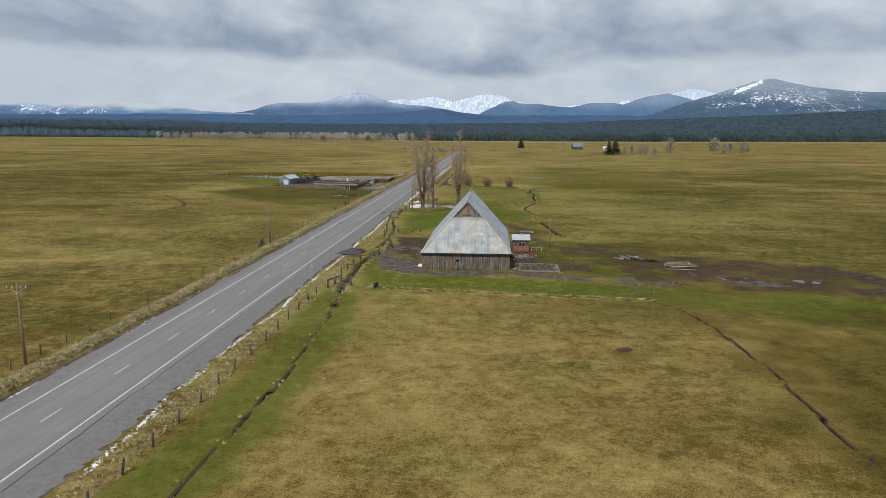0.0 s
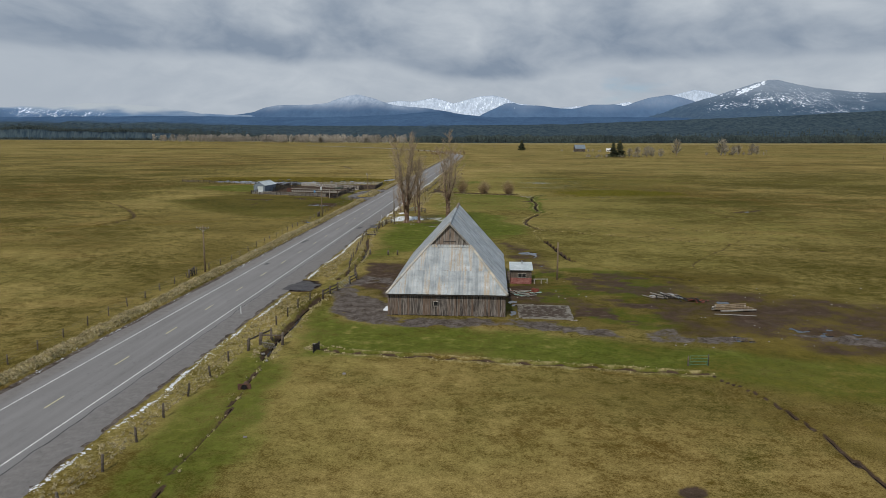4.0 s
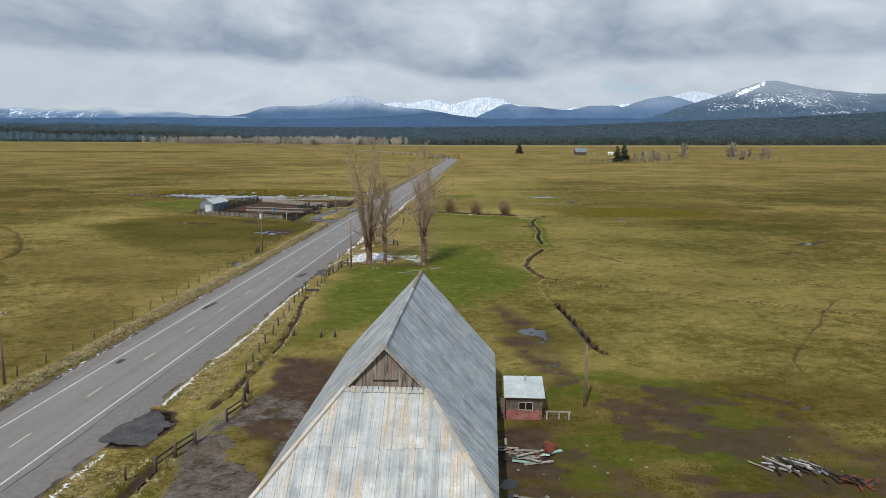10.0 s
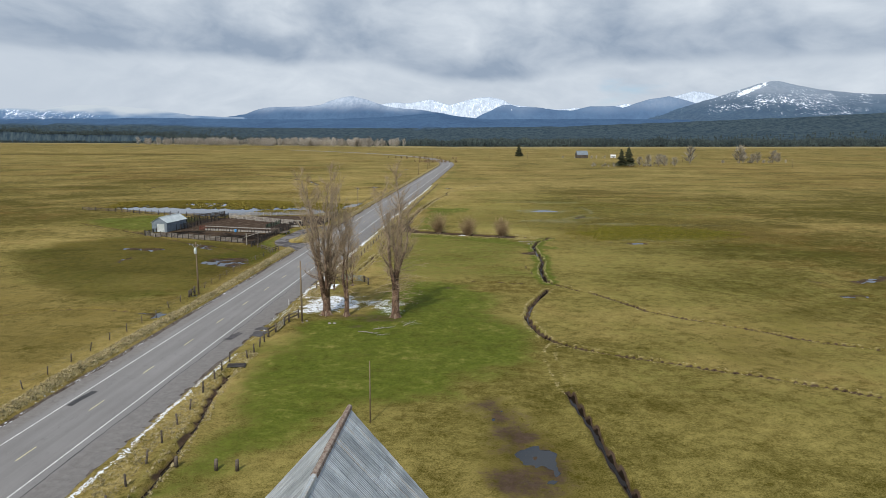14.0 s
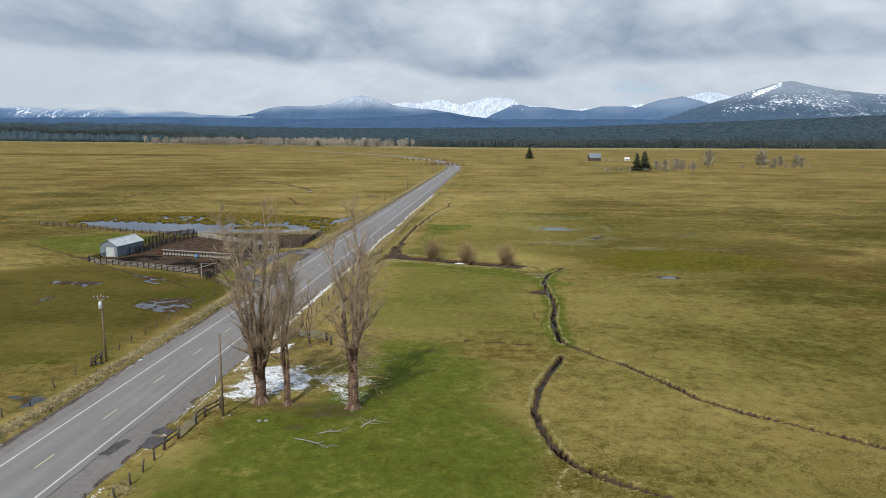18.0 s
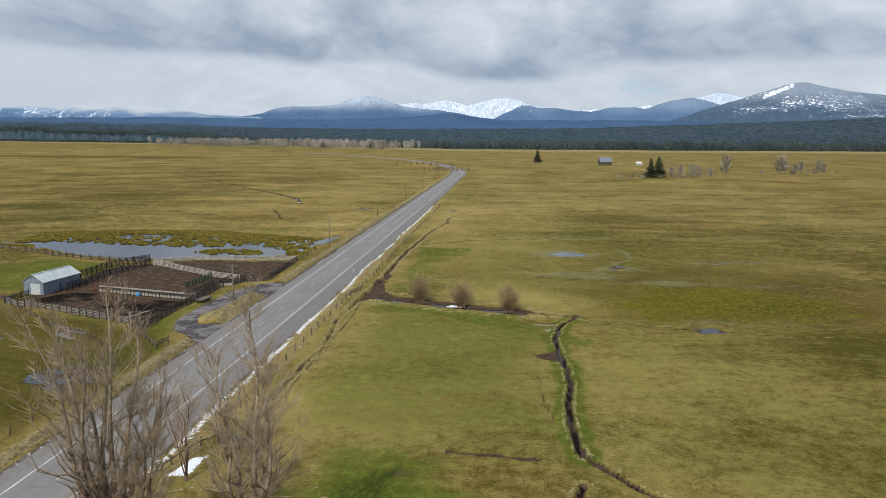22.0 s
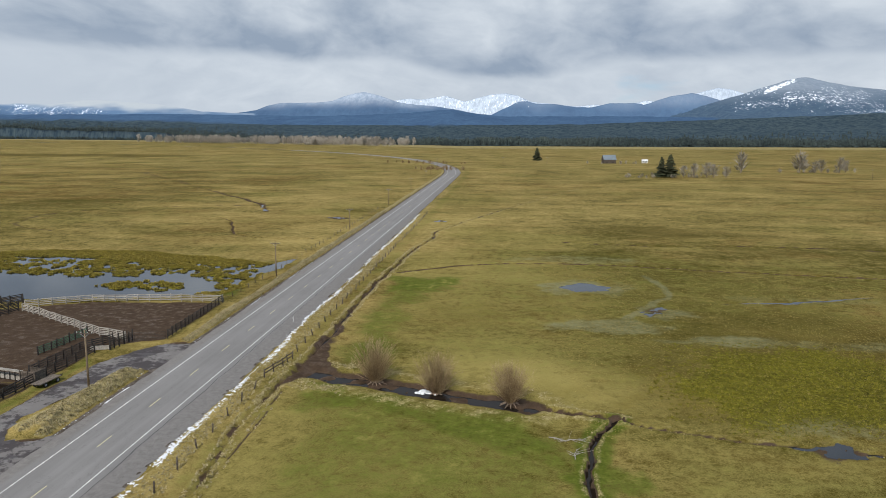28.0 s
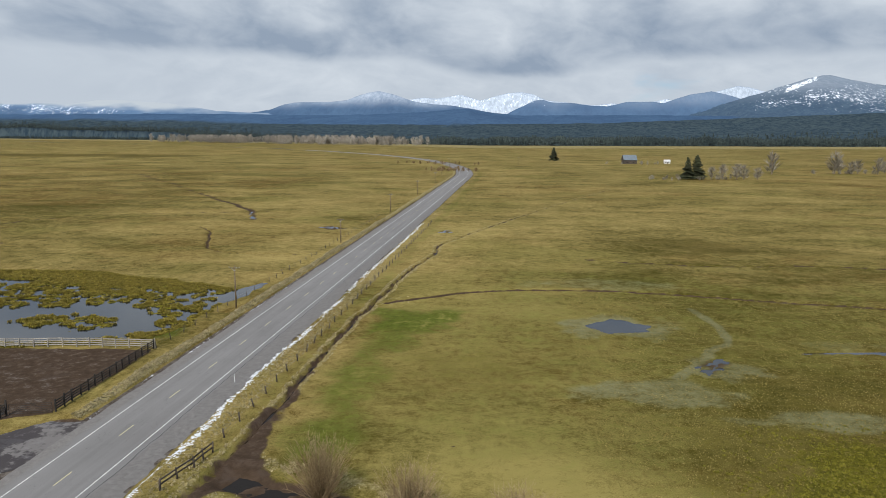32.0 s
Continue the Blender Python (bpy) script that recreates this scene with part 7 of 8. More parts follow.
fence([(-24.0, 175.2), (-23.8, 180.0), (-24.7, 191), (-24.2, 206.4), (-23.8, 216)], DK, POST_SQ_DARK, 2.3, (0.3, 0.65, 1.0, 1.35), BOARD_DARK, lean=0.8)
fence([(-59.0, 208), (-62.4, 214.5), (-62.8, 236), (-57.8, 247.0)], "tall dark corral fence of close boards", POST_SQ_TALL, 2.4, (0.3, 0.6, 0.9, 1.2, 1.5, 1.8), BOARD_DARK, lean=0.8)
fence([(-57.2, 207.2), (-56.8, 224.8), (-54.2, 240.5)], "tall dark corral fence of close boards", POST_SQ_TALL, 2.4, (0.3, 0.6, 0.9, 1.2, 1.5, 1.8), BOARD_DARK, lean=0.8)
fence([(-53.4, 240.6), (-45.9, 236.2), (-28.4, 225.3), (-22.4, 223.0)], PL, POST_SQ_PALE, 2.4, (0.3, 0.6, 0.9, 1.2, 1.5), BOARD_PALE, lean=0.8)
fence([(-54.8, 243.3), (-44.0, 249.4), (-30, 251.2), (-16.8, 251.8)], PL, POST_SQ_PALE, 2.4, (0.35, 0.7, 1.05, 1.4), BOARD_PALE, lean=0.8)
fence([(-15.9, 225.0), (-16.4, 238), (-16.7, 251.4)], DK, POST_SQ_DARK, 1.9, (0.3, 0.65, 1.0, 1.35), BOARD_DARK, lean=0.8)
fence([(-32.0, 213.6), (-31.3, 219.5), (-30.7, 225.4)], "faded green corral panels between dark posts", POST_SQ_DARK, 1.6, (0.25, 0.5, 0.75, 1.0, 1.25), unit_board("rail", 0.045, 0.15, M_GREENGATE), lean=0.8)
fence([(-27.0, 204.5), (-26.6, 216.5), (-24.0, 222.0)], DK, POST_SQ_DARK, 2.0, (0.3, 0.65, 1.0, 1.35), BOARD_DARK, lean=0.8)
fence([(-22.2, 217.5), (-21.2, 223.2)], "stout chute fence of grey boards", POST_SQ_TALL, 1.2, (0.3, 0.6, 0.9, 1.2, 1.5), BOARD_GREY, lean=0.8)
bar_gate((-21.0, 223.3), (-16.1, 224.6), 1.4, M_DARKWOOD, "dark tubular gate of the north pen", 6)
fence([(-122.9, 265.7), (-103, 258.5), (-78.3, 247.2), (-65.6, 244.8), (-58, 247)], "low grey plank fence beside the pond", POST_SQ_DARK, 3.4, (0.4, 0.8, 1.1), BOARD_GREY, lean=2)
fence([(-21.6, 173.4), (-18.5, 170.2), (-15.7, 166.9)], "short leaning pole fence beside the drive", POST_ROUND, 2.1, (0.5, 0.95), BOARD_GREY, lean=4)
fence([(-15.7, 166.9), (-15.4, 170.6)], "short leaning pole fence beside the drive", POST_ROUND, 1.9, (0.5, 0.95), BOARD_DARK, lean=3)


def build_portal():
    top = thing("gate_portal", "tall timber gate frame with a fallen crossbeam", "gate frame", Matrix.Translation((-26.4, 178.6, 0)))
    part("upright", box_bm(0.24, 0.24, 3.3, (0, 0, -0.1), 0.02), M_PALEWOOD, top)
    part("upright", box_bm(0.22, 0.22, 3.1, (2.9, 0.9, -0.1), 0.02), M_FENCEWOOD, top)
    part("crossbeam", beam_bm((-0.4, -0.1, 3.15), (3.3, 1.05, 3.05), 0.2, 0.22), M_FENCEWOOD, top)
    part("crossbeam", beam_bm((-0.5, -0.5, 2.2), (3.4, 0.7, 3.35), 0.14, 0.14), M_PALEWOOD, top)
    bar_gate((-26.2, 178.8), (-24.3, 180.6), 1.3, M_DARKWOOD, "dark slatted gate in the timber frame", 6)


build_portal()


def build_feed_bunk():
    a, b = Vector((-49.4, 208.0, 0)), Vector((-26.6, 202.6, 0))
    L, yaw = (b - a).length, math.degrees(math.atan2(b.y - a.y, b.x - a.x))
    top = thing("feed_bunk", "long bleached timber feed bunk with slatted rack", "feed bunk", Matrix.Translation(a) @ pose(0, 0, 0, 0, 0, yaw))
    part("trough_side", box_bm(L, 0.06, 0.55, (L / 2, -0.5, 0.08)), M_PALEWOOD, top)
    part("trough_side", box_bm(L, 0.06, 0.55, (L / 2, 0.4, 0.08)), M_PALEWOOD, top)
    part("trough_floor", box_bm(L, 0.86, 0.05, (L / 2, -0.05, 0.14)), M_DARKWOOD, top)
    part("top_rail", box_bm(L, 0.12, 0.14, (L / 2, -0.5, 1.25)), M_PALEWOOD, top)
    part("shelf", box_bm(L, 0.5, 0.05, (L / 2, -0.25, 1.4)), M_PALEWOOD, top)
    n = 24
    up = mesh_of("upright", box_bm(0.12, 0.12, 1.3, (0, 0, 0.0)), M_DARKWOOD)
    for i in range(n + 1):
        ob = new("upright", up)
        ob.parent, ob.location = top, (L * i / n, -0.58, 0)
    barrel = thing("water_drum", "blue plastic drum at the feed bunk", "drum", Matrix.Translation((-38.6, 204.2, 0)))
    part("body", tube_bm([(0, 0, 0), (0, 0, 0.12), (0, 0, 0.8), (0, 0, 0.9)], [0.28, 0.33, 0.33, 0.26], 12), mat_simple("blue_plastic", (0.05, 0.25, 0.55), (0.10, 0.36, 0.68), 2.0, 0.5), barrel, smooth=True)
    hoop = thing("round_bale_feeder", "rust-red round steel bale feeder", "bale feeder", Matrix.Translation((-50.6, 208.8, 0)))
    for z in (0.1, 0.6, 1.2):
        part("hoop", tube_bm([(1.15 * math.cos(t), 1.15 * math.sin(t), z) for t in np.linspace(0, 2 * math.pi, 17)], [0.05] * 17, 5), M_RUSTRED, hoop)
    for i in range(9):
        t = i * 2 * math.pi / 9
        part("bar", tube_bm([(1.15 * math.cos(t), 1.15 * math.sin(t), 0.05), (1.15 * math.cos(t), 1.15 * math.sin(t), 1.22)], [0.035, 0.035], 5), M_RUSTRED, hoop)


build_feed_bunk()


def build_chute():
    top = thing("loading_box", "weathered grey timber loading box beside the corral fence", "loading box", Matrix.Translation((-25.2, 202.6, 0)) @ pose(0, 0, 0, 0, 0, -8))
    for s in (-1, 1):
        for i in range(6):
            part("board", box_bm(2.6, 0.04, 0.22, (0, s * 0.9, 0.15 + i * 0.25)), M_FENCEWOOD, top)
        for x in (-1.25, 0, 1.25):
            part("upright", box_bm(0.12, 0.1, 1.75, (x, s * 0.98, 0)), M_FENCEWOOD, top)
    for i in range(6):
        part("end_board", box_bm(0.04, 1.76, 0.22, (1.3, 0, 0.15 + i * 0.25)), M_FENCEWOOD, top)
    part("floor", box_bm(2.6, 1.76, 0.06, (0, 0, 0.08)), M_DARKWOOD, top)
    cart = thing("flatbed_trailer", "dark flatbed farm trailer on small wheels", "trailer", Matrix.Translation((-22.3, 201.3, 0)) @ pose(0, 0, 0, 0, 0, 84))
    part("bed", box_bm(4.2, 1.6, 0.12, (0, 0, 0.6), 0.02), M_FENCEWOOD, cart)
    part("chassis", box_bm(4.0, 0.7, 0.16, (0, 0, 0.43)), M_DARK, cart)
    part("drawbar", beam_bm((2.0, 0, 0.5), (3.3, 0, 0.42), 0.1, 0.1), M_DARK, cart)
    for x in (-1.2, 1.2):
        for s in (-1, 1):
            w = part("wheel", tube_bm([(x, s * 0.72, 0.33), (x, s * 0.90, 0.33)], [0.33, 0.33], 14), M_DARK, cart)
            part("rim", tube_bm([(x, s * 0.905, 0.33), (x, s * 0.92, 0.33)], [0.17, 0.15], 10), M_STEEL, w)
    tank = thing("water_trough", "low grey stock trough beside the chute fence", "trough", Matrix.Translation((-23.9, 217.8, 0.02)) @ pose(0, 0, 0, 0, 0, 20))
    for s in (-1, 1):
        part("side", box_bm(3.0, 0.05, 0.5, (0, s * 0.4, 0)), M_PALEWOOD, tank)
        part("end", box_bm(0.05, 0.76, 0.5, (s * 1.47, 0, 0)), M_PALEWOOD, tank)
    part("bottom", box_bm(2.9, 0.76, 0.04, (0, 0, 0.05)), M_PALEWOOD, tank)


build_chute()


def build_grey_shed():
    W, D, E, R = 5.0, 11.6, 3.0, 4.5
    top = thing("metal_shed", "blue-grey metal-clad farm shed with pale gable roof", "shed", Matrix.Translation((-64.6, 203.4, 0)) @ pose(0, 0, 0, 0, 0, -6))
    for x in (0, W):
        for i in range(8):
            part("wall_panel", box_bm(0.05, D / 8 - 0.02, E, (x, D / 8 * (i + 0.5), 0)), M_SHEDGREY, top)
    for y in (0, D):
        for i in range(6):
            a, b = W * i / 6 + 0.005, W * (i + 1) / 6 - 0.005
            ha, hb = (E + (R - E) * (1 - abs(t - W / 2) / (W / 2)) for t in (a, b))
            part("wall_panel", slab_bm([(a, y, 0), (b, y, 0), (b, y, hb), (W / 2, y, R) if a < W / 2 < b else ((a + b) / 2, y, (ha + hb) / 2), (a, y, ha)], 0.05), M_SHEDGREY, top)
    door = part("door", box_bm(2.4, 0.05, 2.5, (W * 0.6, -0.08, 0.02)), M_SHEDROOF, top, "pale sliding door")
    part("handle", box_bm(0.05, 0.05, 0.3, (W * 0.6 - 1.0, -0.13, 1.1)), M_STEEL, door)
    for i in range(11):
        y0, y1 = -0.3 + i * (D + 0.6) / 11, -0.3 + (i + 1) * (D + 0.6) / 11 - 0.015
        for s in (0, 1):
            xe = -0.3 if s == 0 else W + 0.3
            ze = E - 0.18
            part("roof_sheet", slab_bm([(xe, y0, ze), (W / 2, y0, R + 0.02), (W / 2, y1, R + 0.02), (xe, y1, ze)] if s else [(xe, y0, ze), (xe, y1, ze), (W / 2, y1, R + 0.02), (W / 2, y0, R + 0.02)], -0.03), M_SHEDROOF, top)
    part("ridge_cap", beam_bm((W / 2, -0.32, R + 0.07), (W / 2, D + 0.32, R + 0.07), 0.4, 0.04), M_SHEDROOF, top)


build_grey_shed()


# ---- many small pieces in one mesh ----
def scatter(name, templates, xs, ys, zs, scale, mat, label, category, stretch=None, seed=0):
    """Copies of small triangle templates, joined; each copy turned and sized on its own."""
    g = np.random.default_rng(seed)
    V, F, base = [], [], 0
    pick = g.integers(0, len(templates), len(xs))
    yaw = g.uniform(0, 2 * math.pi, len(xs))
    for k, (tv, tf) in enumerate(templates):
        i = np.where(pick == k)[0]
        if not len(i):
            continue
        c, s = np.cos(yaw[i])[:, None], np.sin(yaw[i])[:, None]
        sc = scale[i][:, None]
        st = sc if stretch is None else stretch[i][:, None]
        x = (tv[:, 0] * c - tv[:, 1] * s) * st + xs[i][:, None]
        y = (tv[:, 0] * s + tv[:, 1] * c) * st + ys[i][:, None]
        z = tv[:, 2][None] * sc + zs[i][:, None]
        V.append(np.stack([x, y, z], -1).reshape(-1, 3))
        F.append((tf[None] + (np.arange(len(i)) * len(tv))[:, None, None]).reshape(-1, 3) + base)
        base += len(i) * len(tv)
    V, F = np.concatenate(V).astype(np.float32), np.concatenate(F).astype(np.int32)
    me = bpy.data.meshes.new(name)
    me.vertices.add(len(V)), me.loops.add(F.size), me.polygons.add(len(F))
    me.vertices.foreach_set("co", V.ravel())
    me.loops.foreach_set("vertex_index", F.ravel())
    me.polygons.foreach_set("loop_start", np.arange(0, F.size, 3, dtype=np.int32))
    me.update(calc_edges=True)
    me.materials.append(mat)
    return tagged(new(name, me), label, category, kind="stuff")


def blades(n, h, w, lean, seed):
    r = random.Random(seed)
    v, f = [], []
    for i in range(n):
        a, b = r.uniform(0, 2 * math.pi), r.uniform(0, 2 * math.pi)
        px, py = math.cos(b) * w * 1.5 * r.random(), math.sin(b) * w * 1.5 * r.random()
        o, hh = lean * r.uniform(0.2, 1.2), h * r.uniform(0.6, 1.15)
        sx, sy = -math.sin(a) * w * 0.35, math.cos(a) * w * 0.35
        k = len(v)
        v += [(px - sx, py - sy, -0.05), (px + sx, py + sy, -0.05), (px + math.cos(a) * o, py + math.sin(a) * o, hh)]
        f.append((k, k + 1, k + 2))
    return np.array(v), np.array(f)


def tufts_where(name, box, count, keep, templates, size, mat, label, seed):
    g = np.random.default_rng(seed)
    x, y = g.uniform(box[0], box[1], count), g.uniform(box[2], box[3], count)
    z, a, b = ground_height(x, y)
    k = keep(x, y, z, a, b, g)
    x, y, z = x[k], y[k], z[k]
    return scatter(name, templates, x, y, z, g.uniform(size[0], size[1], len(x)), mat, label, "grass", seed=seed)


STRAW_T = [blades(11, 0.5, 0.2, 0.42, s) for s in range(5)]
SEDGE_T = [blades(14, 0.42, 0.4, 0.5, s + 20) for s in range(5)]
tufts_where("dry_grass", (-15, -10.4, -95, 430), 40000, lambda x, y, z, a, b, g: (b[1] > 0.5) & (a[1] < 0.6), STRAW_T, (0.25, 0.6), M_STRAW, "tall bleached dry grass on the road bank", 1)
tufts_where("dry_grass", (5.4, 20, -95, 330), 70000, lambda x, y, z, a, b, g: (b[1] > 0.3) & (b[0] < 0.5) & (a[1] < 0.5) & (g.random(len(x)) < 0.5), STRAW_T, (0.22, 0.5), M_STRAW, "bleached dry grass along the verge", 2)
tufts_where("dry_grass", (14, 100, -30, 215), 70000, lambda x, y, z, a, b, g: (b[1] > 0.4) & (a[1] < 0.6) & (g.random(len(x)) < 0.6), STRAW_T, (0.14, 0.3), M_STRAW, "bleached dry grass on stream banks", 3)
tufts_where("sedge", (-125, -16, 246, 315), 42000, lambda x, y, z, a, b, g: (b[2] > 0.45) & (z > -0.17) & (a[1] < 0.5), SEDGE_T, (0.38, 0.9), M_SEDGE, "yellow-green sedge tussocks in the marsh", 4)

M_OLDGRASS = mat_simple("old_pasture_grass", (0.15, 0.122, 0.030), (0.36, 0.285, 0.095), 0.4, 0.95, bumps=0, vary=0.3, island=True)
tufts_where("pasture_grass", (52, 128, 190, 300), 44000, lambda x, y, z, a, b, g: (z > -0.12) & (a[1] < 0.5) & (g.random(len(x)) < 0.35 + fbm(x / 7, y / 7, 148, 3) * 0.9), STRAW_T, (0.14, 0.30), M_OLDGRASS, "low tufts of old pasture grass on wet ground", 6)
M_LIME = mat_simple("lime_water_plants", (0.10, 0.094, 0.010), (0.25, 0.222, 0.026), 0.8, 0.95, bumps=0, vary=0.3, island=True)
tufts_where("sedge", (62, 118, 192, 232), 16000, lambda x, y, z, a, b, g: blob(x, y, MARSH_E, 7.0, 45, 6.0) * (0.2 + 1.1 * fbm(x / 5, y / 5, 147, 3)) > g.random(len(x)), SEDGE_T, (0.22, 0.5), M_LIME, "lime-green water plants standing in a wet hollow", 5)


# ---- last snow along the road ----
def lump(seed):
    """A low, ragged patch of old snow, one metre across."""
    r = random.Random(seed)
    v, f = [(0, 0, 0.08)], []
    for i in range(9):
        a, q = i * 2 * math.pi / 9, r.uniform(0.22, 0.6)
        v.append((math.cos(a) * q * 0.55, math.sin(a) * q * 0.55, r.uniform(0.04, 0.09)))
    for i in range(9):
        x, y, _ = v[1 + i]
        v.append((x * 1.8, y * 1.8, -0.04))
    for i in range(9):
        j = (i + 1) % 9
        f += [(0, 1 + i, 1 + j), (1 + i, 10 + i, 10 + j), (1 + i, 10 + j, 1 + j)]
    return np.array(v), np.array(f)


def snow_line(x, y0, y1, count, drift, seed, big):
    g = np.random.default_rng(seed)
    y = g.uniform(y0, y1, count * 4)
    keep = fbm(y / 7, y * 0 + seed, 220, 3) + 0.25 * g.random(len(y)) > 0.56
    y = y[keep][:count]
    xs = road_x(y) + 3.65 + x + (fbm(y / 11, y * 0, 221 + seed, 3) - 0.5) * 1.5 + g.normal(0, drift, len(y))
    z = ground_height(xs, y)[0]
    k = (y < 11.5) | (y > 22.5)
    n = int(k.sum())
    size = 0.12 + g.exponential(big, n)
    return scatter("snow_patches", [lump(s) for s in range(6)], xs[k], y[k], z[k], np.minimum(size, 0.9) * 0.45, M_SNOW, "thin broken patches of old snow on the verge", "snow", np.minimum(size, 1.1), seed=seed)


M_SNOW = mat_simple("old_snow", (0.62, 0.64, 0.67), (0.86, 0.88, 0.91), 2.0, 0.7, bumps=0.3)
snow_line(4.9, -95, 120, 3400, 0.14, 1, 0.065)
snow_line(4.8, 120, 420, 6400, 0.25, 2, 0.13)
snow_line(-10.6, -60, 330, 1100, 0.16, 3, 0.09)

_g = np.random.default_rng(9)
scatter("snow_patches", [lump(s) for s in range(6)], 31.3 + _g.normal(0, 0.6, 14), 204.3 + _g.normal(0, 0.35, 14), np.full(14, -0.42), np.full(14, 1.1), M_SNOW, "last snow lying in the ditch beside a willow", "snow", _g.uniform(0.6, 1.4, 14), seed=9)

# ---- far plain ----
def conifer_template(seed, tiers=6, sides=7):
    """A ragged fir of drooping whorls, one metre tall."""
    r = random.Random(seed)
    v, f = [], []
    for t in range(tiers):
        z0 = 0.06 + 0.94 * t / tiers
        z1 = min(1.0, z0 + 1.75 / tiers)
        rad = 0.21 * (1 - t / tiers) ** 0.9 + 0.018
        k = len(v)
        v.append((0, 0, z1))
        for i in range(sides):
            a = (i + r.uniform(-0.3, 0.3)) * 2 * math.pi / sides
            q = rad * r.uniform(0.55, 1.2)
            v.append((math.cos(a) * q, math.sin(a) * q, z0 + r.uniform(-0.03, 0.03)))
        for i in range(sides):
            f.append((k, k + 1 + i, k + 1 + (i + 1) % sides))
    return np.array(v), np.array(f)


def bare_template(seed, twigs=90):
    """A leafless round-headed tree, one metre tall, of thin slivers."""
    r = random.Random(seed)
    v, f = [], []

    def sliver(p, q, w):
        k = len(v)
        d = Vector(q) - Vector(p)
        s = d.cross(Vector((r.gauss(0, 1), r.gauss(0, 1), 0.1))).normalized() * w
        v.extend([tuple(Vector(p) - s), tuple(Vector(p) + s), tuple(q)])
        f.append((k, k + 1, k + 2))

    for i in range(5):
        sliver((0, 0, -0.02), (r.gauss(0, 0.08), r.gauss(0, 0.08), r.uniform(0.6, 0.95)), 0.02)
    for i in range(twigs):
        a, o, z = r.uniform(0, 2 * math.pi), r.random() ** 0.6, r.uniform(0.12, 0.8)
        w = 0.3 * math.sin(min(1, (z + 0.12)) * math.pi) ** 0.6
        p = (math.cos(a) * o * w * 0.5, math.sin(a) * o * w * 0.5, z)
        q = (math.cos(a) * o * w * 1.2 + r.gauss(0, 0.04), math.sin(a) * o * w * 1.2 + r.gauss(0, 0.04), min(1.02, z + r.uniform(0.08, 0.24)))
        sliver(p, q, r.uniform(0.012, 0.028))
    return np.array(v), np.array(f)


FIRS, BARES = [conifer_template(s) for s in range(6)], [bare_template(s) for s in range(5)]
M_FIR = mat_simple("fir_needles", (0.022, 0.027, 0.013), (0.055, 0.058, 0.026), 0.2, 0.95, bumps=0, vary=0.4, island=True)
# bluer than the near firs: distance haze put into the needle colour
M_HAZED_FIR = mat_simple("hazed_fir_needles", (0.022, 0.034, 0.036), (0.050, 0.066, 0.062), 0.02, 0.95, bumps=0, vary=0.3, island=True)
M_FARBARE = mat_simple("far_bare_twigs", (0.19, 0.170, 0.135), (0.38, 0.340, 0.275), 0.02, 0.95, bumps=0, vary=0.3, island=True)
M_COTTONWOOD = mat_simple("cottonwood_twigs", (0.23, 0.21, 0.18), (0.46, 0.42, 0.365), 0.02, 0.95, bumps=0, vary=0.3, island=True)


def single_tree(kind, at, h, seed, label, group):
    """One distant tree with its trunk and its crown of many small sprays."""
    top = thing("fir_tree" if kind == "fir" else "bare_tree", label, "tree", Matrix.Translation((*at, 0)), group)
    part("trunk", tube_bm([(0, 0, -0.2), (0, 0, h * 0.5), (0, 0, h * 0.9)], [h * 0.02, h * 0.013, h * 0.004], 7), M_BARK, top)
    tv, tf = conifer_template(seed, 16, 13) if kind == "fir" else bare_template(seed, 130)
    me = bpy.data.meshes.new("crown")
    wide = 1.8 if kind == "fir" else 1.25
    me.from_pydata([(p[0] * h * wide, p[1] * h * wide, p[2] * h) for p in tv], [], [tuple(int(i) for i in t) for t in tf])
    me.materials.append(M_FIR if kind == "fir" else M_FARBARE)
    ob = new("crown", me)
    ob.parent = top
    return top


single_tree("fir", (83.5, 1052), 17, 1, "lone dark green fir on the plain", "far firs")
single_tree("fir", (170, 712), 17, 2, "dark green fir beside bare trees", "far firs")
single_tree("fir", (178, 716), 19, 3, "dark green fir beside bare trees", "far firs")
for _i, (_x, _y, _h) in enumerate(((188, 712, 11), (197, 716, 13), (206, 710, 14), (213, 716, 12), (222, 712, 11), (258, 790, 21), (316, 806, 22), (322, 812, 15), (330, 806, 13), (338, 812, 14), (352, 806, 16), (360, 812, 13))):
    single_tree("bare", (_x, _y), _h, 10 + _i, "bare leafless tree far out on the plain", "far bare trees")


def far_house(at, w, d, h, rh, yaw, wall, roof, label):
    top = thing("house", label, "house", Matrix.Translation((*at, 0)) @ pose(0, 0, 0, 0, 0, yaw))
    part("wall", box_bm(w, d, h, (0, 0, 0), 0.05), wall, top)
    for s in (-1, 1):
        part("roof", slab_bm([(-w / 2 - 0.4, s * (d / 2 + 0.5), h - 0.2), (w / 2 + 0.4, s * (d / 2 + 0.5), h - 0.2), (w / 2 + 0.4, 0, h + rh), (-w / 2 - 0.4, 0, h + rh)], 0.12 * -s), roof, top)
        part("gable", slab_bm([(s * w / 2, -d / 2, h), (s * w / 2, d / 2, h), (s * w / 2, 0, h + rh - 0.15)], 0.1), wall, top)
    for x in (-w / 4, w / 4):
        part("window", box_bm(1.2, 0.08, 1.2, (x, -d / 2 - 0.03, 1.0)), M_DARK, top)
    part("door", box_bm(1.0, 0.08, 2.0, (0, -d / 2 - 0.03, 0.02)), M_FENCEWOOD, top)


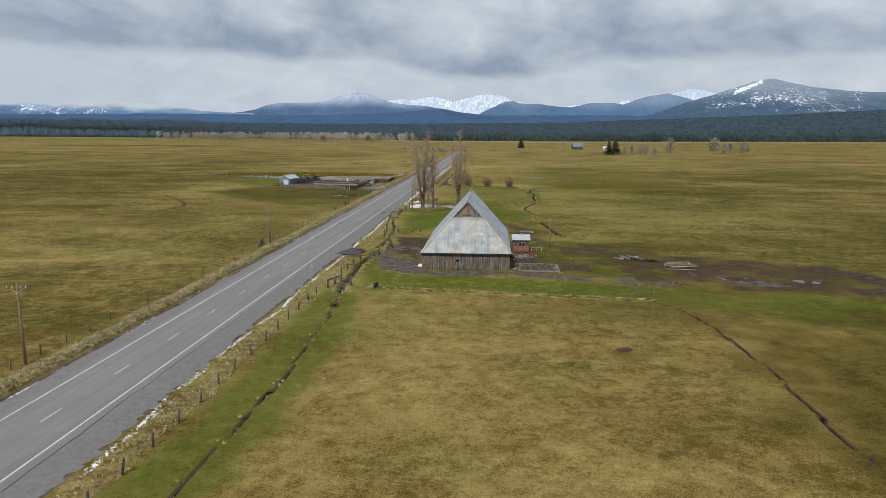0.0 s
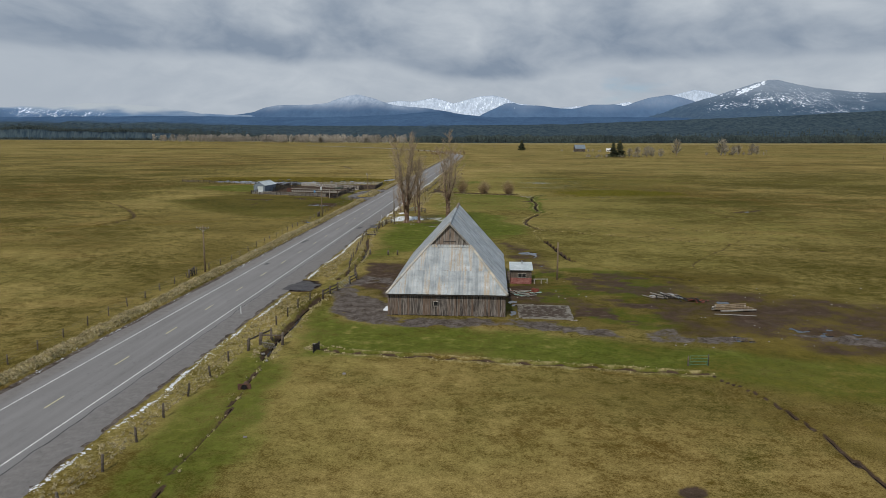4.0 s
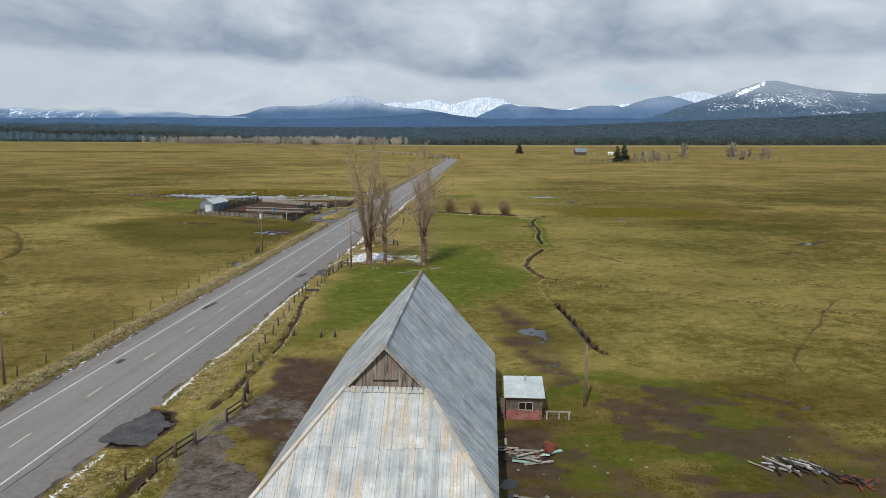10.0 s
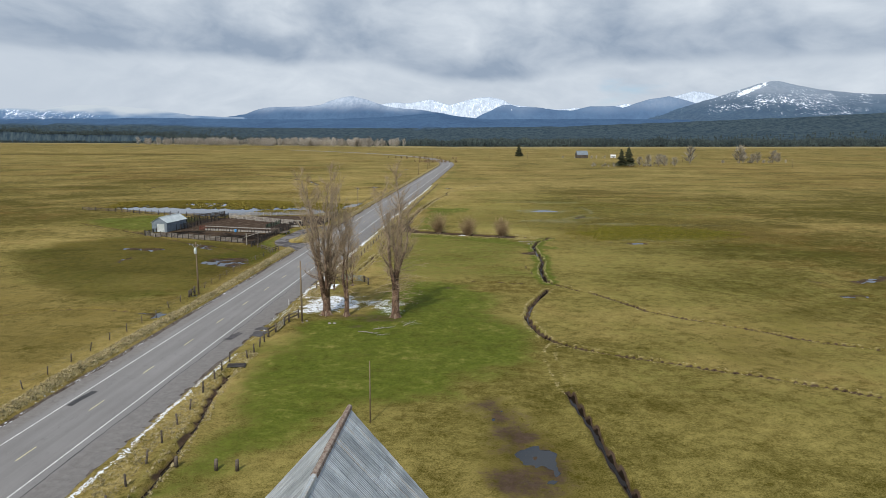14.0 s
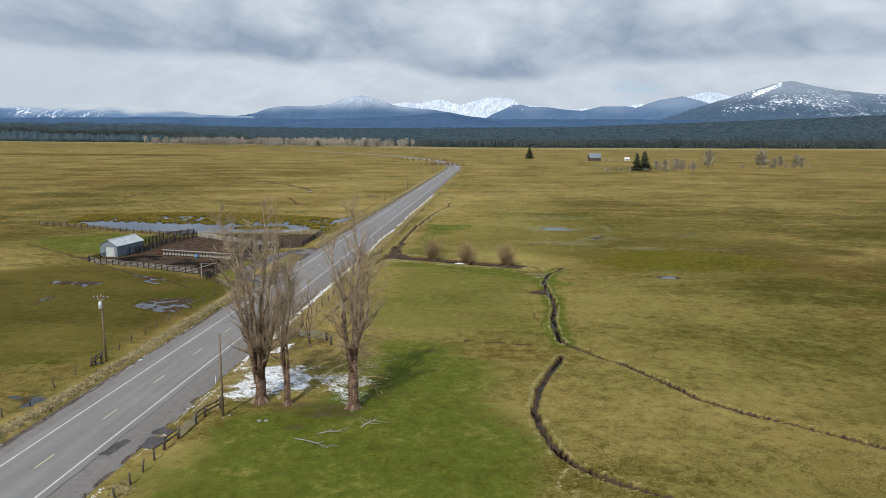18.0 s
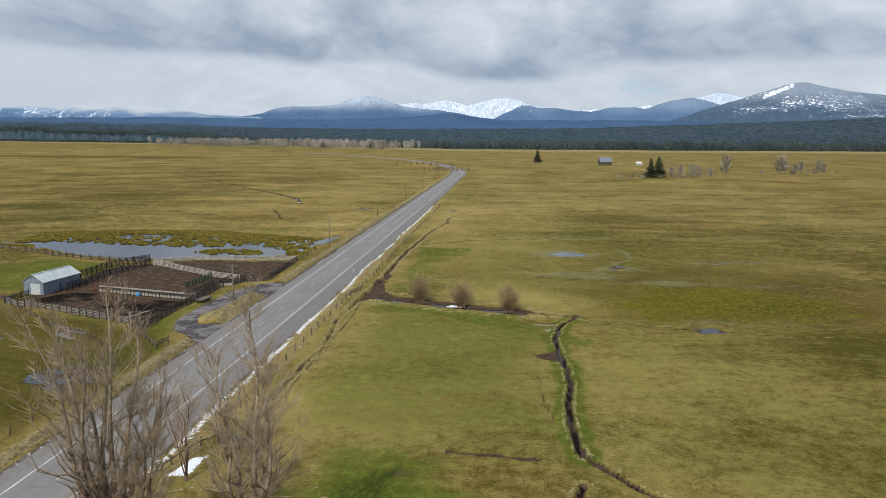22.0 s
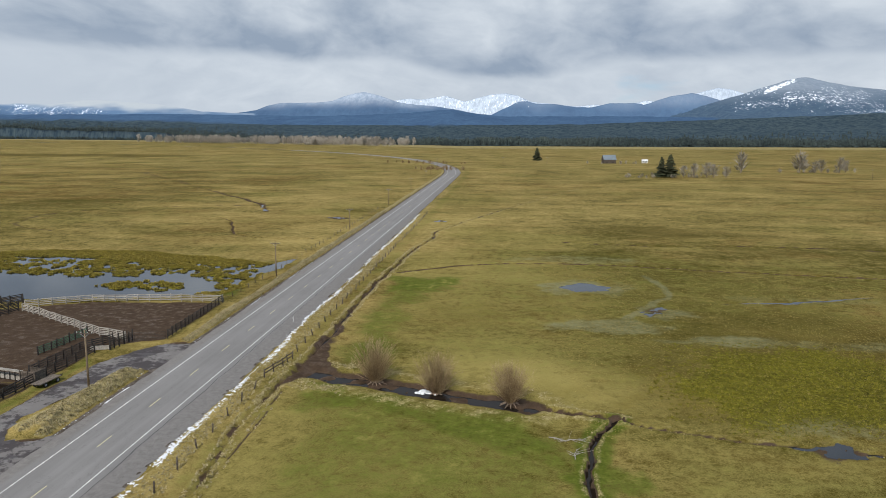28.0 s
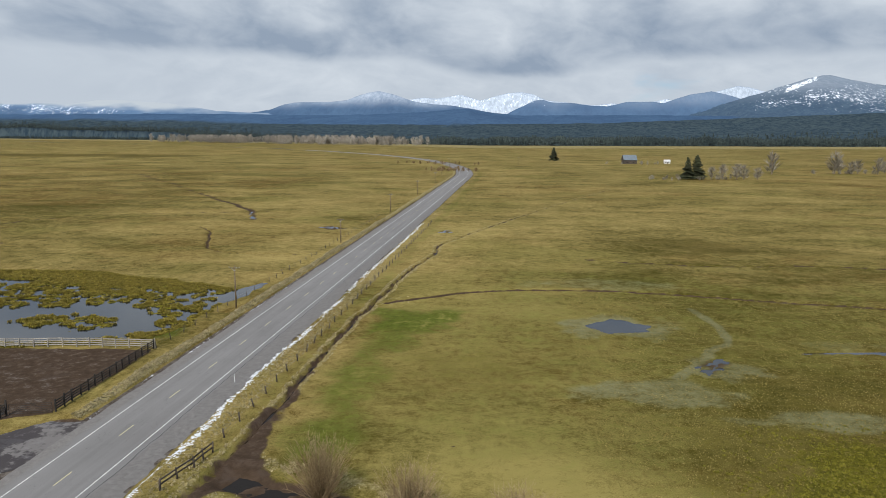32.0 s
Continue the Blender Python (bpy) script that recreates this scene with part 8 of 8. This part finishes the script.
far_house((166, 985), 15, 9, 4.5, 5.5, 10, M_FENCEWOOD, M_SHEDGREY, "distant grey barn with a pale roof")
far_house((211, 1000), 6.5, 5, 2.6, 1.8, 0, M_SIGNWHITE, M_SIGNWHITE, "distant small white farm building")
_g = np.random.default_rng(5)
for _c, _n, _w in (((-20, 800), 26, 14), ((-52, 930), 20, 26), ((150, 700), 8, 10), ((330, 808), 16, 14), ((196, 712), 10, 14), ((170, 965), 8, 12)):
    scatter("far_brush", BARES, _c[0] + _g.normal(0, _w, _n), _c[1] + _g.normal(0, _w * 0.5, _n), np.zeros(_n), _g.uniform(2.5, 5, _n), M_WILLOW if _c[1] in (800, 930) else M_FARBARE, "low bare brush far out on the plain", "brush", _g.uniform(4, 8, _n), seed=_n)

# ---- woods and mountains ----
EYE = (40.0, 8.0, 30.0)  # the middle of the flight, from which the skyline is laid out


def bearing(px):
    """Tangent east of north for a step along the skyline."""
    return (px - 868.4) / 1266.2


def woods_front(tan):
    """How far off the edge of the plain's woods stands."""
    t = np.asarray(tan, float)
    return np.interp(t, [-0.75, -0.45, -0.25, -0.05, 0.3, 0.6, 0.9], [3050, 2750, 2350, 2050, 2120, 2260, 2300])


RIDGES = [  # depth, reach towards the viewer, whiteness, blueness, haze, skyline steps (along, height above eye level)
    (4750, 260, 0.72, 0.5, 0.75, [(650, 50), (675, 55), (690, 58), (705, 60), (725, 58), (745, 61), (765, 65), (778, 61), (800, 55), (822, 61), (845, 67), (868, 69), (888, 65), (910, 55), (985, 47), (1000, 48), (1020, 50), (1060, 45), (1080, 52), (1105, 57), (1125, 53), (1150, 60), (1180, 68), (1215, 78), (1235, 76), (1260, 68), (1290, 60), (1330, 40)]),
    (4500, 520, 0.58, 0.95, 0.6, [(380, 30), (400, 34), (440, 40), (460, 48), (480, 51), (540, 52), (570, 55), (590, 62), (610, 68), (628, 70), (650, 65), (680, 55), (700, 50), (750, 46), (790, 40), (830, 31), (860, 20)]),
    (4300, 420, 0.2, 0.95, 0.75, [(830, 24), (870, 44), (890, 54), (905, 55), (920, 51), (950, 50), (985, 45), (1010, 44), (1040, 51), (1080, 52), (1100, 49), (1140, 63), (1175, 68), (1200, 63), (1240, 50), (1300, 35)]),
    (4250, 1300, 0.40, 0.5, 0.44, [(1090, 22), (1130, 30), (1200, 50), (1250, 65), (1290, 78), (1320, 88), (1345, 93), (1360, 93), (1390, 86), (1440, 77), (1500, 72), (1568, 70), (1700, 62), (1900, 50), (2300, 40)]),
    (4450, 620, 0.24, 0.95, 0.7, [(-500, 40), (-200, 48), (0, 51), (60, 49), (130, 57), (180, 55), (240, 51), (290, 45), (340, 37), (380, 35), (430, 33), (500, 25)]),
    (3900, 1500, 0.0, 1.0, 0.40, [(-400, 28), (0, 30), (300, 32), (440, 30), (560, 29), (700, 34), (745, 38), (780, 40), (815, 34), (870, 29), (1000, 30), (1100, 30), (1250, 28), (1500, 24), (2300, 22)]),
    (3300, 1000, 0.0, 0.2, 0.14, [(-400, 14), (300, 15), (700, 14), (1000, 17), (1200, 25), (1400, 33), (1568, 42), (2300, 42)]),
]


def mountain_height(X, Y):
    tan = (X - EYE[0]) / (Y - EYE[1])
    px = 868.4 + tan * 1266.2
    px = px + (fbm(px / 22, Y / 700, 5, 3) - 0.5) * 3
    Z, blue, haze = np.full(X.shape, -4.0), np.full(X.shape, 0.3), np.zeros(X.shape)
    dust, patch = np.zeros(X.shape), np.zeros(X.shape)
    rough = fbm(X / 230, Y / 230, 3, 5)
    rib = np.abs(fbm(X / 150, Y / 420, 9, 4) - 0.5) * 2
    for n, (depth, reach, white, bluish, mist, steps) in enumerate(RIDGES):
        sx, sy = [s[0] for s in steps], [s[1] for s in steps]
        crest = np.interp(px, sx, sy, left=-5, right=-5)
        crest = crest + (fbm(px / 16, np.zeros_like(px) + depth, 8, 4) - 0.5) * (0.5 if n == 0 else 1.6) * (crest > 0)
        top = EYE[2] + crest / 1266.2 * (depth - EYE[1])
        run = (depth - Y) / reach
        fall = np.where(run >= 0, np.clip(1 - run, 0, 1) ** 1.35, np.clip(1 + run * 3, 0, 1))
        h = top * fall * (1 - 0.30 * rib * np.clip(run * 3, 0, 1)) + (rough - 0.5) * 40 * np.clip(run * 3, 0, 1) * fall
        up = h > Z
        Z = np.where(up, h, Z)
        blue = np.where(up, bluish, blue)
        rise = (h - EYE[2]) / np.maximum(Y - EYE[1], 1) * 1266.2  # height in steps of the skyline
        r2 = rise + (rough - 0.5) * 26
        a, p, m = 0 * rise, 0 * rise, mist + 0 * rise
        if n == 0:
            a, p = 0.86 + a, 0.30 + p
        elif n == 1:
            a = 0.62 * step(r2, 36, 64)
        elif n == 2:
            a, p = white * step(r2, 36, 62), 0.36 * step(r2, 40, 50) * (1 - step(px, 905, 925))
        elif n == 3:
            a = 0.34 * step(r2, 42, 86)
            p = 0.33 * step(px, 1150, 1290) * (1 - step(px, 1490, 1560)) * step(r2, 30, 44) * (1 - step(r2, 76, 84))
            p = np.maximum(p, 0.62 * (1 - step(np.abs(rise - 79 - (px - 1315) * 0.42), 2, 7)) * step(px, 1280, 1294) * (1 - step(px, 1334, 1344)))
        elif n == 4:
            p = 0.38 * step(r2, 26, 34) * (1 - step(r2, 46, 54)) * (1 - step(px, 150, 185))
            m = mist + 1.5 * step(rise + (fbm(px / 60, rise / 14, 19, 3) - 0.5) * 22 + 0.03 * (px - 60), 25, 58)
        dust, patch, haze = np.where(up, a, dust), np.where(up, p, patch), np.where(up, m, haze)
    # nearer slopes get less of the painted haze
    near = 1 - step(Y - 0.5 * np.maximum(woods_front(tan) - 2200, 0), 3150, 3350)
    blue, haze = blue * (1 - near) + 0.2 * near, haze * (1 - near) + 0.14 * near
    Z = np.where(Y < woods_front(tan) + 25, -4.0, Z)
    return Z, dust, blue, haze, patch


def mat_mountain():
    m, N, b = material("hazy_far_slopes", 1.0, 0.0, 0.0)
    co = world_coord(N)
    at = N.add("ShaderNodeVertexColor")
    at.layer_name = "cover"
    s = N.add("ShaderNodeSeparateColor")
    N.link(at.outputs[0], s.inputs[0])
    n1, n2 = N.noise(co, 0.006, 5.0, 0.65), N.noise(co, 0.03, 5.0, 0.7)
    trees = N.noise(N.scaled(co, 1, 0.5, 0.3), 0.075, 4.0, 0.75)
    wood = N.mix(N.ramp(N.math("ADD", N.math("MULTIPLY", n2, 0.4), N.math("MULTIPLY", trees, 0.7)), 0.42, 0.70), (0.014, 0.023, 0.022), (0.062, 0.076, 0.062))
    # blue of the distance haze, put into the base colour
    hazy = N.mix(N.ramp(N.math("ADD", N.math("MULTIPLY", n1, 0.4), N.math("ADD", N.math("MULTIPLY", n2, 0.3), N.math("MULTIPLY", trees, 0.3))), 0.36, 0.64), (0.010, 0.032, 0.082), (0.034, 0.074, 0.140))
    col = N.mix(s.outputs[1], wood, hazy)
    # thin snow among the trees, then open snowfields broken by stands of trees
    stands = N.noise(N.scaled(co, 1, 0.5, 0.3), 0.085, 5.0, 0.72)
    thin = N.math("MULTIPLY", s.outputs[0], N.math("SUBTRACT", 1.0, N.math("MULTIPLY", N.ramp(N.math("ADD", N.math("MULTIPLY", trees, 0.6), N.math("MULTIPLY", n2, 0.4)), 0.40, 0.60), 0.4)))
    col = N.mix(thin, col, (0.60, 0.65, 0.72))
    k = N.math("ADD", at.outputs[1], N.math("ADD", N.math("MULTIPLY", N.math("SUBTRACT", stands, 0.5), 1.9), N.math("MULTIPLY", N.math("SUBTRACT", n1, 0.5), 1.0)))
    col = N.mix(N.math("MULTIPLY", N.ramp(k, 0.46, 0.60), N.ramp(at.outputs[1], 0.02, 0.15)), col, (0.78, 0.82, 0.88))
    N.link(col, b.inputs["Base Color"])
    # distance haze and the mist that hides the western slopes, painted on as emission
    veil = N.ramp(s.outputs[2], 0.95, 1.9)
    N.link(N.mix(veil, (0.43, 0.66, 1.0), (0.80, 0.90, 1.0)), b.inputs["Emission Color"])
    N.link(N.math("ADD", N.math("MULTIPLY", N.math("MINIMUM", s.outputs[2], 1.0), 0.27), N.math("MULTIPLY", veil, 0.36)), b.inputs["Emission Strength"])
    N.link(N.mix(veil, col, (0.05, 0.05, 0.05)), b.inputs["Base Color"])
    return m


def build_mountains():
    tans = np.linspace(-1.25, 1.35, 900)
    depths = np.concatenate([np.linspace(1960, 3400, 90), np.linspace(3415, 4840, 130)])
    T, D = np.meshgrid(tans, depths)
    X, Y = EYE[0] + T * (D - EYE[1]), D
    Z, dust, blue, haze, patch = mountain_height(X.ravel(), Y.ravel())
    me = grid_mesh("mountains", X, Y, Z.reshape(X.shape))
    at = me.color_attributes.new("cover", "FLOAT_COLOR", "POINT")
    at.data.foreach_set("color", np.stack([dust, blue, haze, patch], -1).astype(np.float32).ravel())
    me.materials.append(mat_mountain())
    return tagged(new("backdrop_mountains", me), "distant forested mountains with patches of snow", "mountains", kind="structure")


build_mountains()


def build_woods():
    g = np.random.default_rng(3)
    n = 26000
    tan = g.uniform(-0.85, 0.95, n)
    front = g.random(n) < 0.55
    deep = np.where(front, g.exponential(45, n), 60 + np.minimum(g.exponential(120, n), 500))
    d = woods_front(tan) + deep - 25 + fbm(tan * 40, tan * 0, 4, 3) * 40
    x, y = EYE[0] + tan * (d - EYE[1]), d
    z = np.maximum(mountain_height(x, y)[0], 0) - 0.5
    tall = np.where(front, g.uniform(14, 25, n), g.uniform(8, 14, n))
    h = tall * (0.75 + 0.5 * fbm(tan * 60, d / 300, 6, 2)) * np.interp(tan, [-0.6, -0.25, 0.0], [0.55, 0.6, 1.0])
    scatter("far_woods", FIRS, x, y, z, h, M_HAZED_FIR, "dark conifer woods along the far edge of the plain", "woods", h * g.uniform(0.9, 1.5, n), seed=1)
    n = 420
    px = np.concatenate([g.normal(330, 40, 40), g.uniform(240, 720, 150), g.normal(395, 14, 50), g.normal(470, 12, 60), g.normal(545, 25, 80), g.normal(640, 20, 40)])
    tan = bearing(px)
    d = np.interp(px, [200, 700], [2450, 1980]) + g.normal(0, 35, n)
    d = np.minimum(d, woods_front(tan) - g.uniform(10, 90, n))
    scatter("far_cottonwoods", BARES, EYE[0] + tan * d, d, np.zeros(n) - 0.5, g.uniform(16, 30, n), M_COTTONWOOD, "pale bare cottonwoods along the far edge of the plain", "woods", g.uniform(22, 36, n), seed=2)


build_woods()
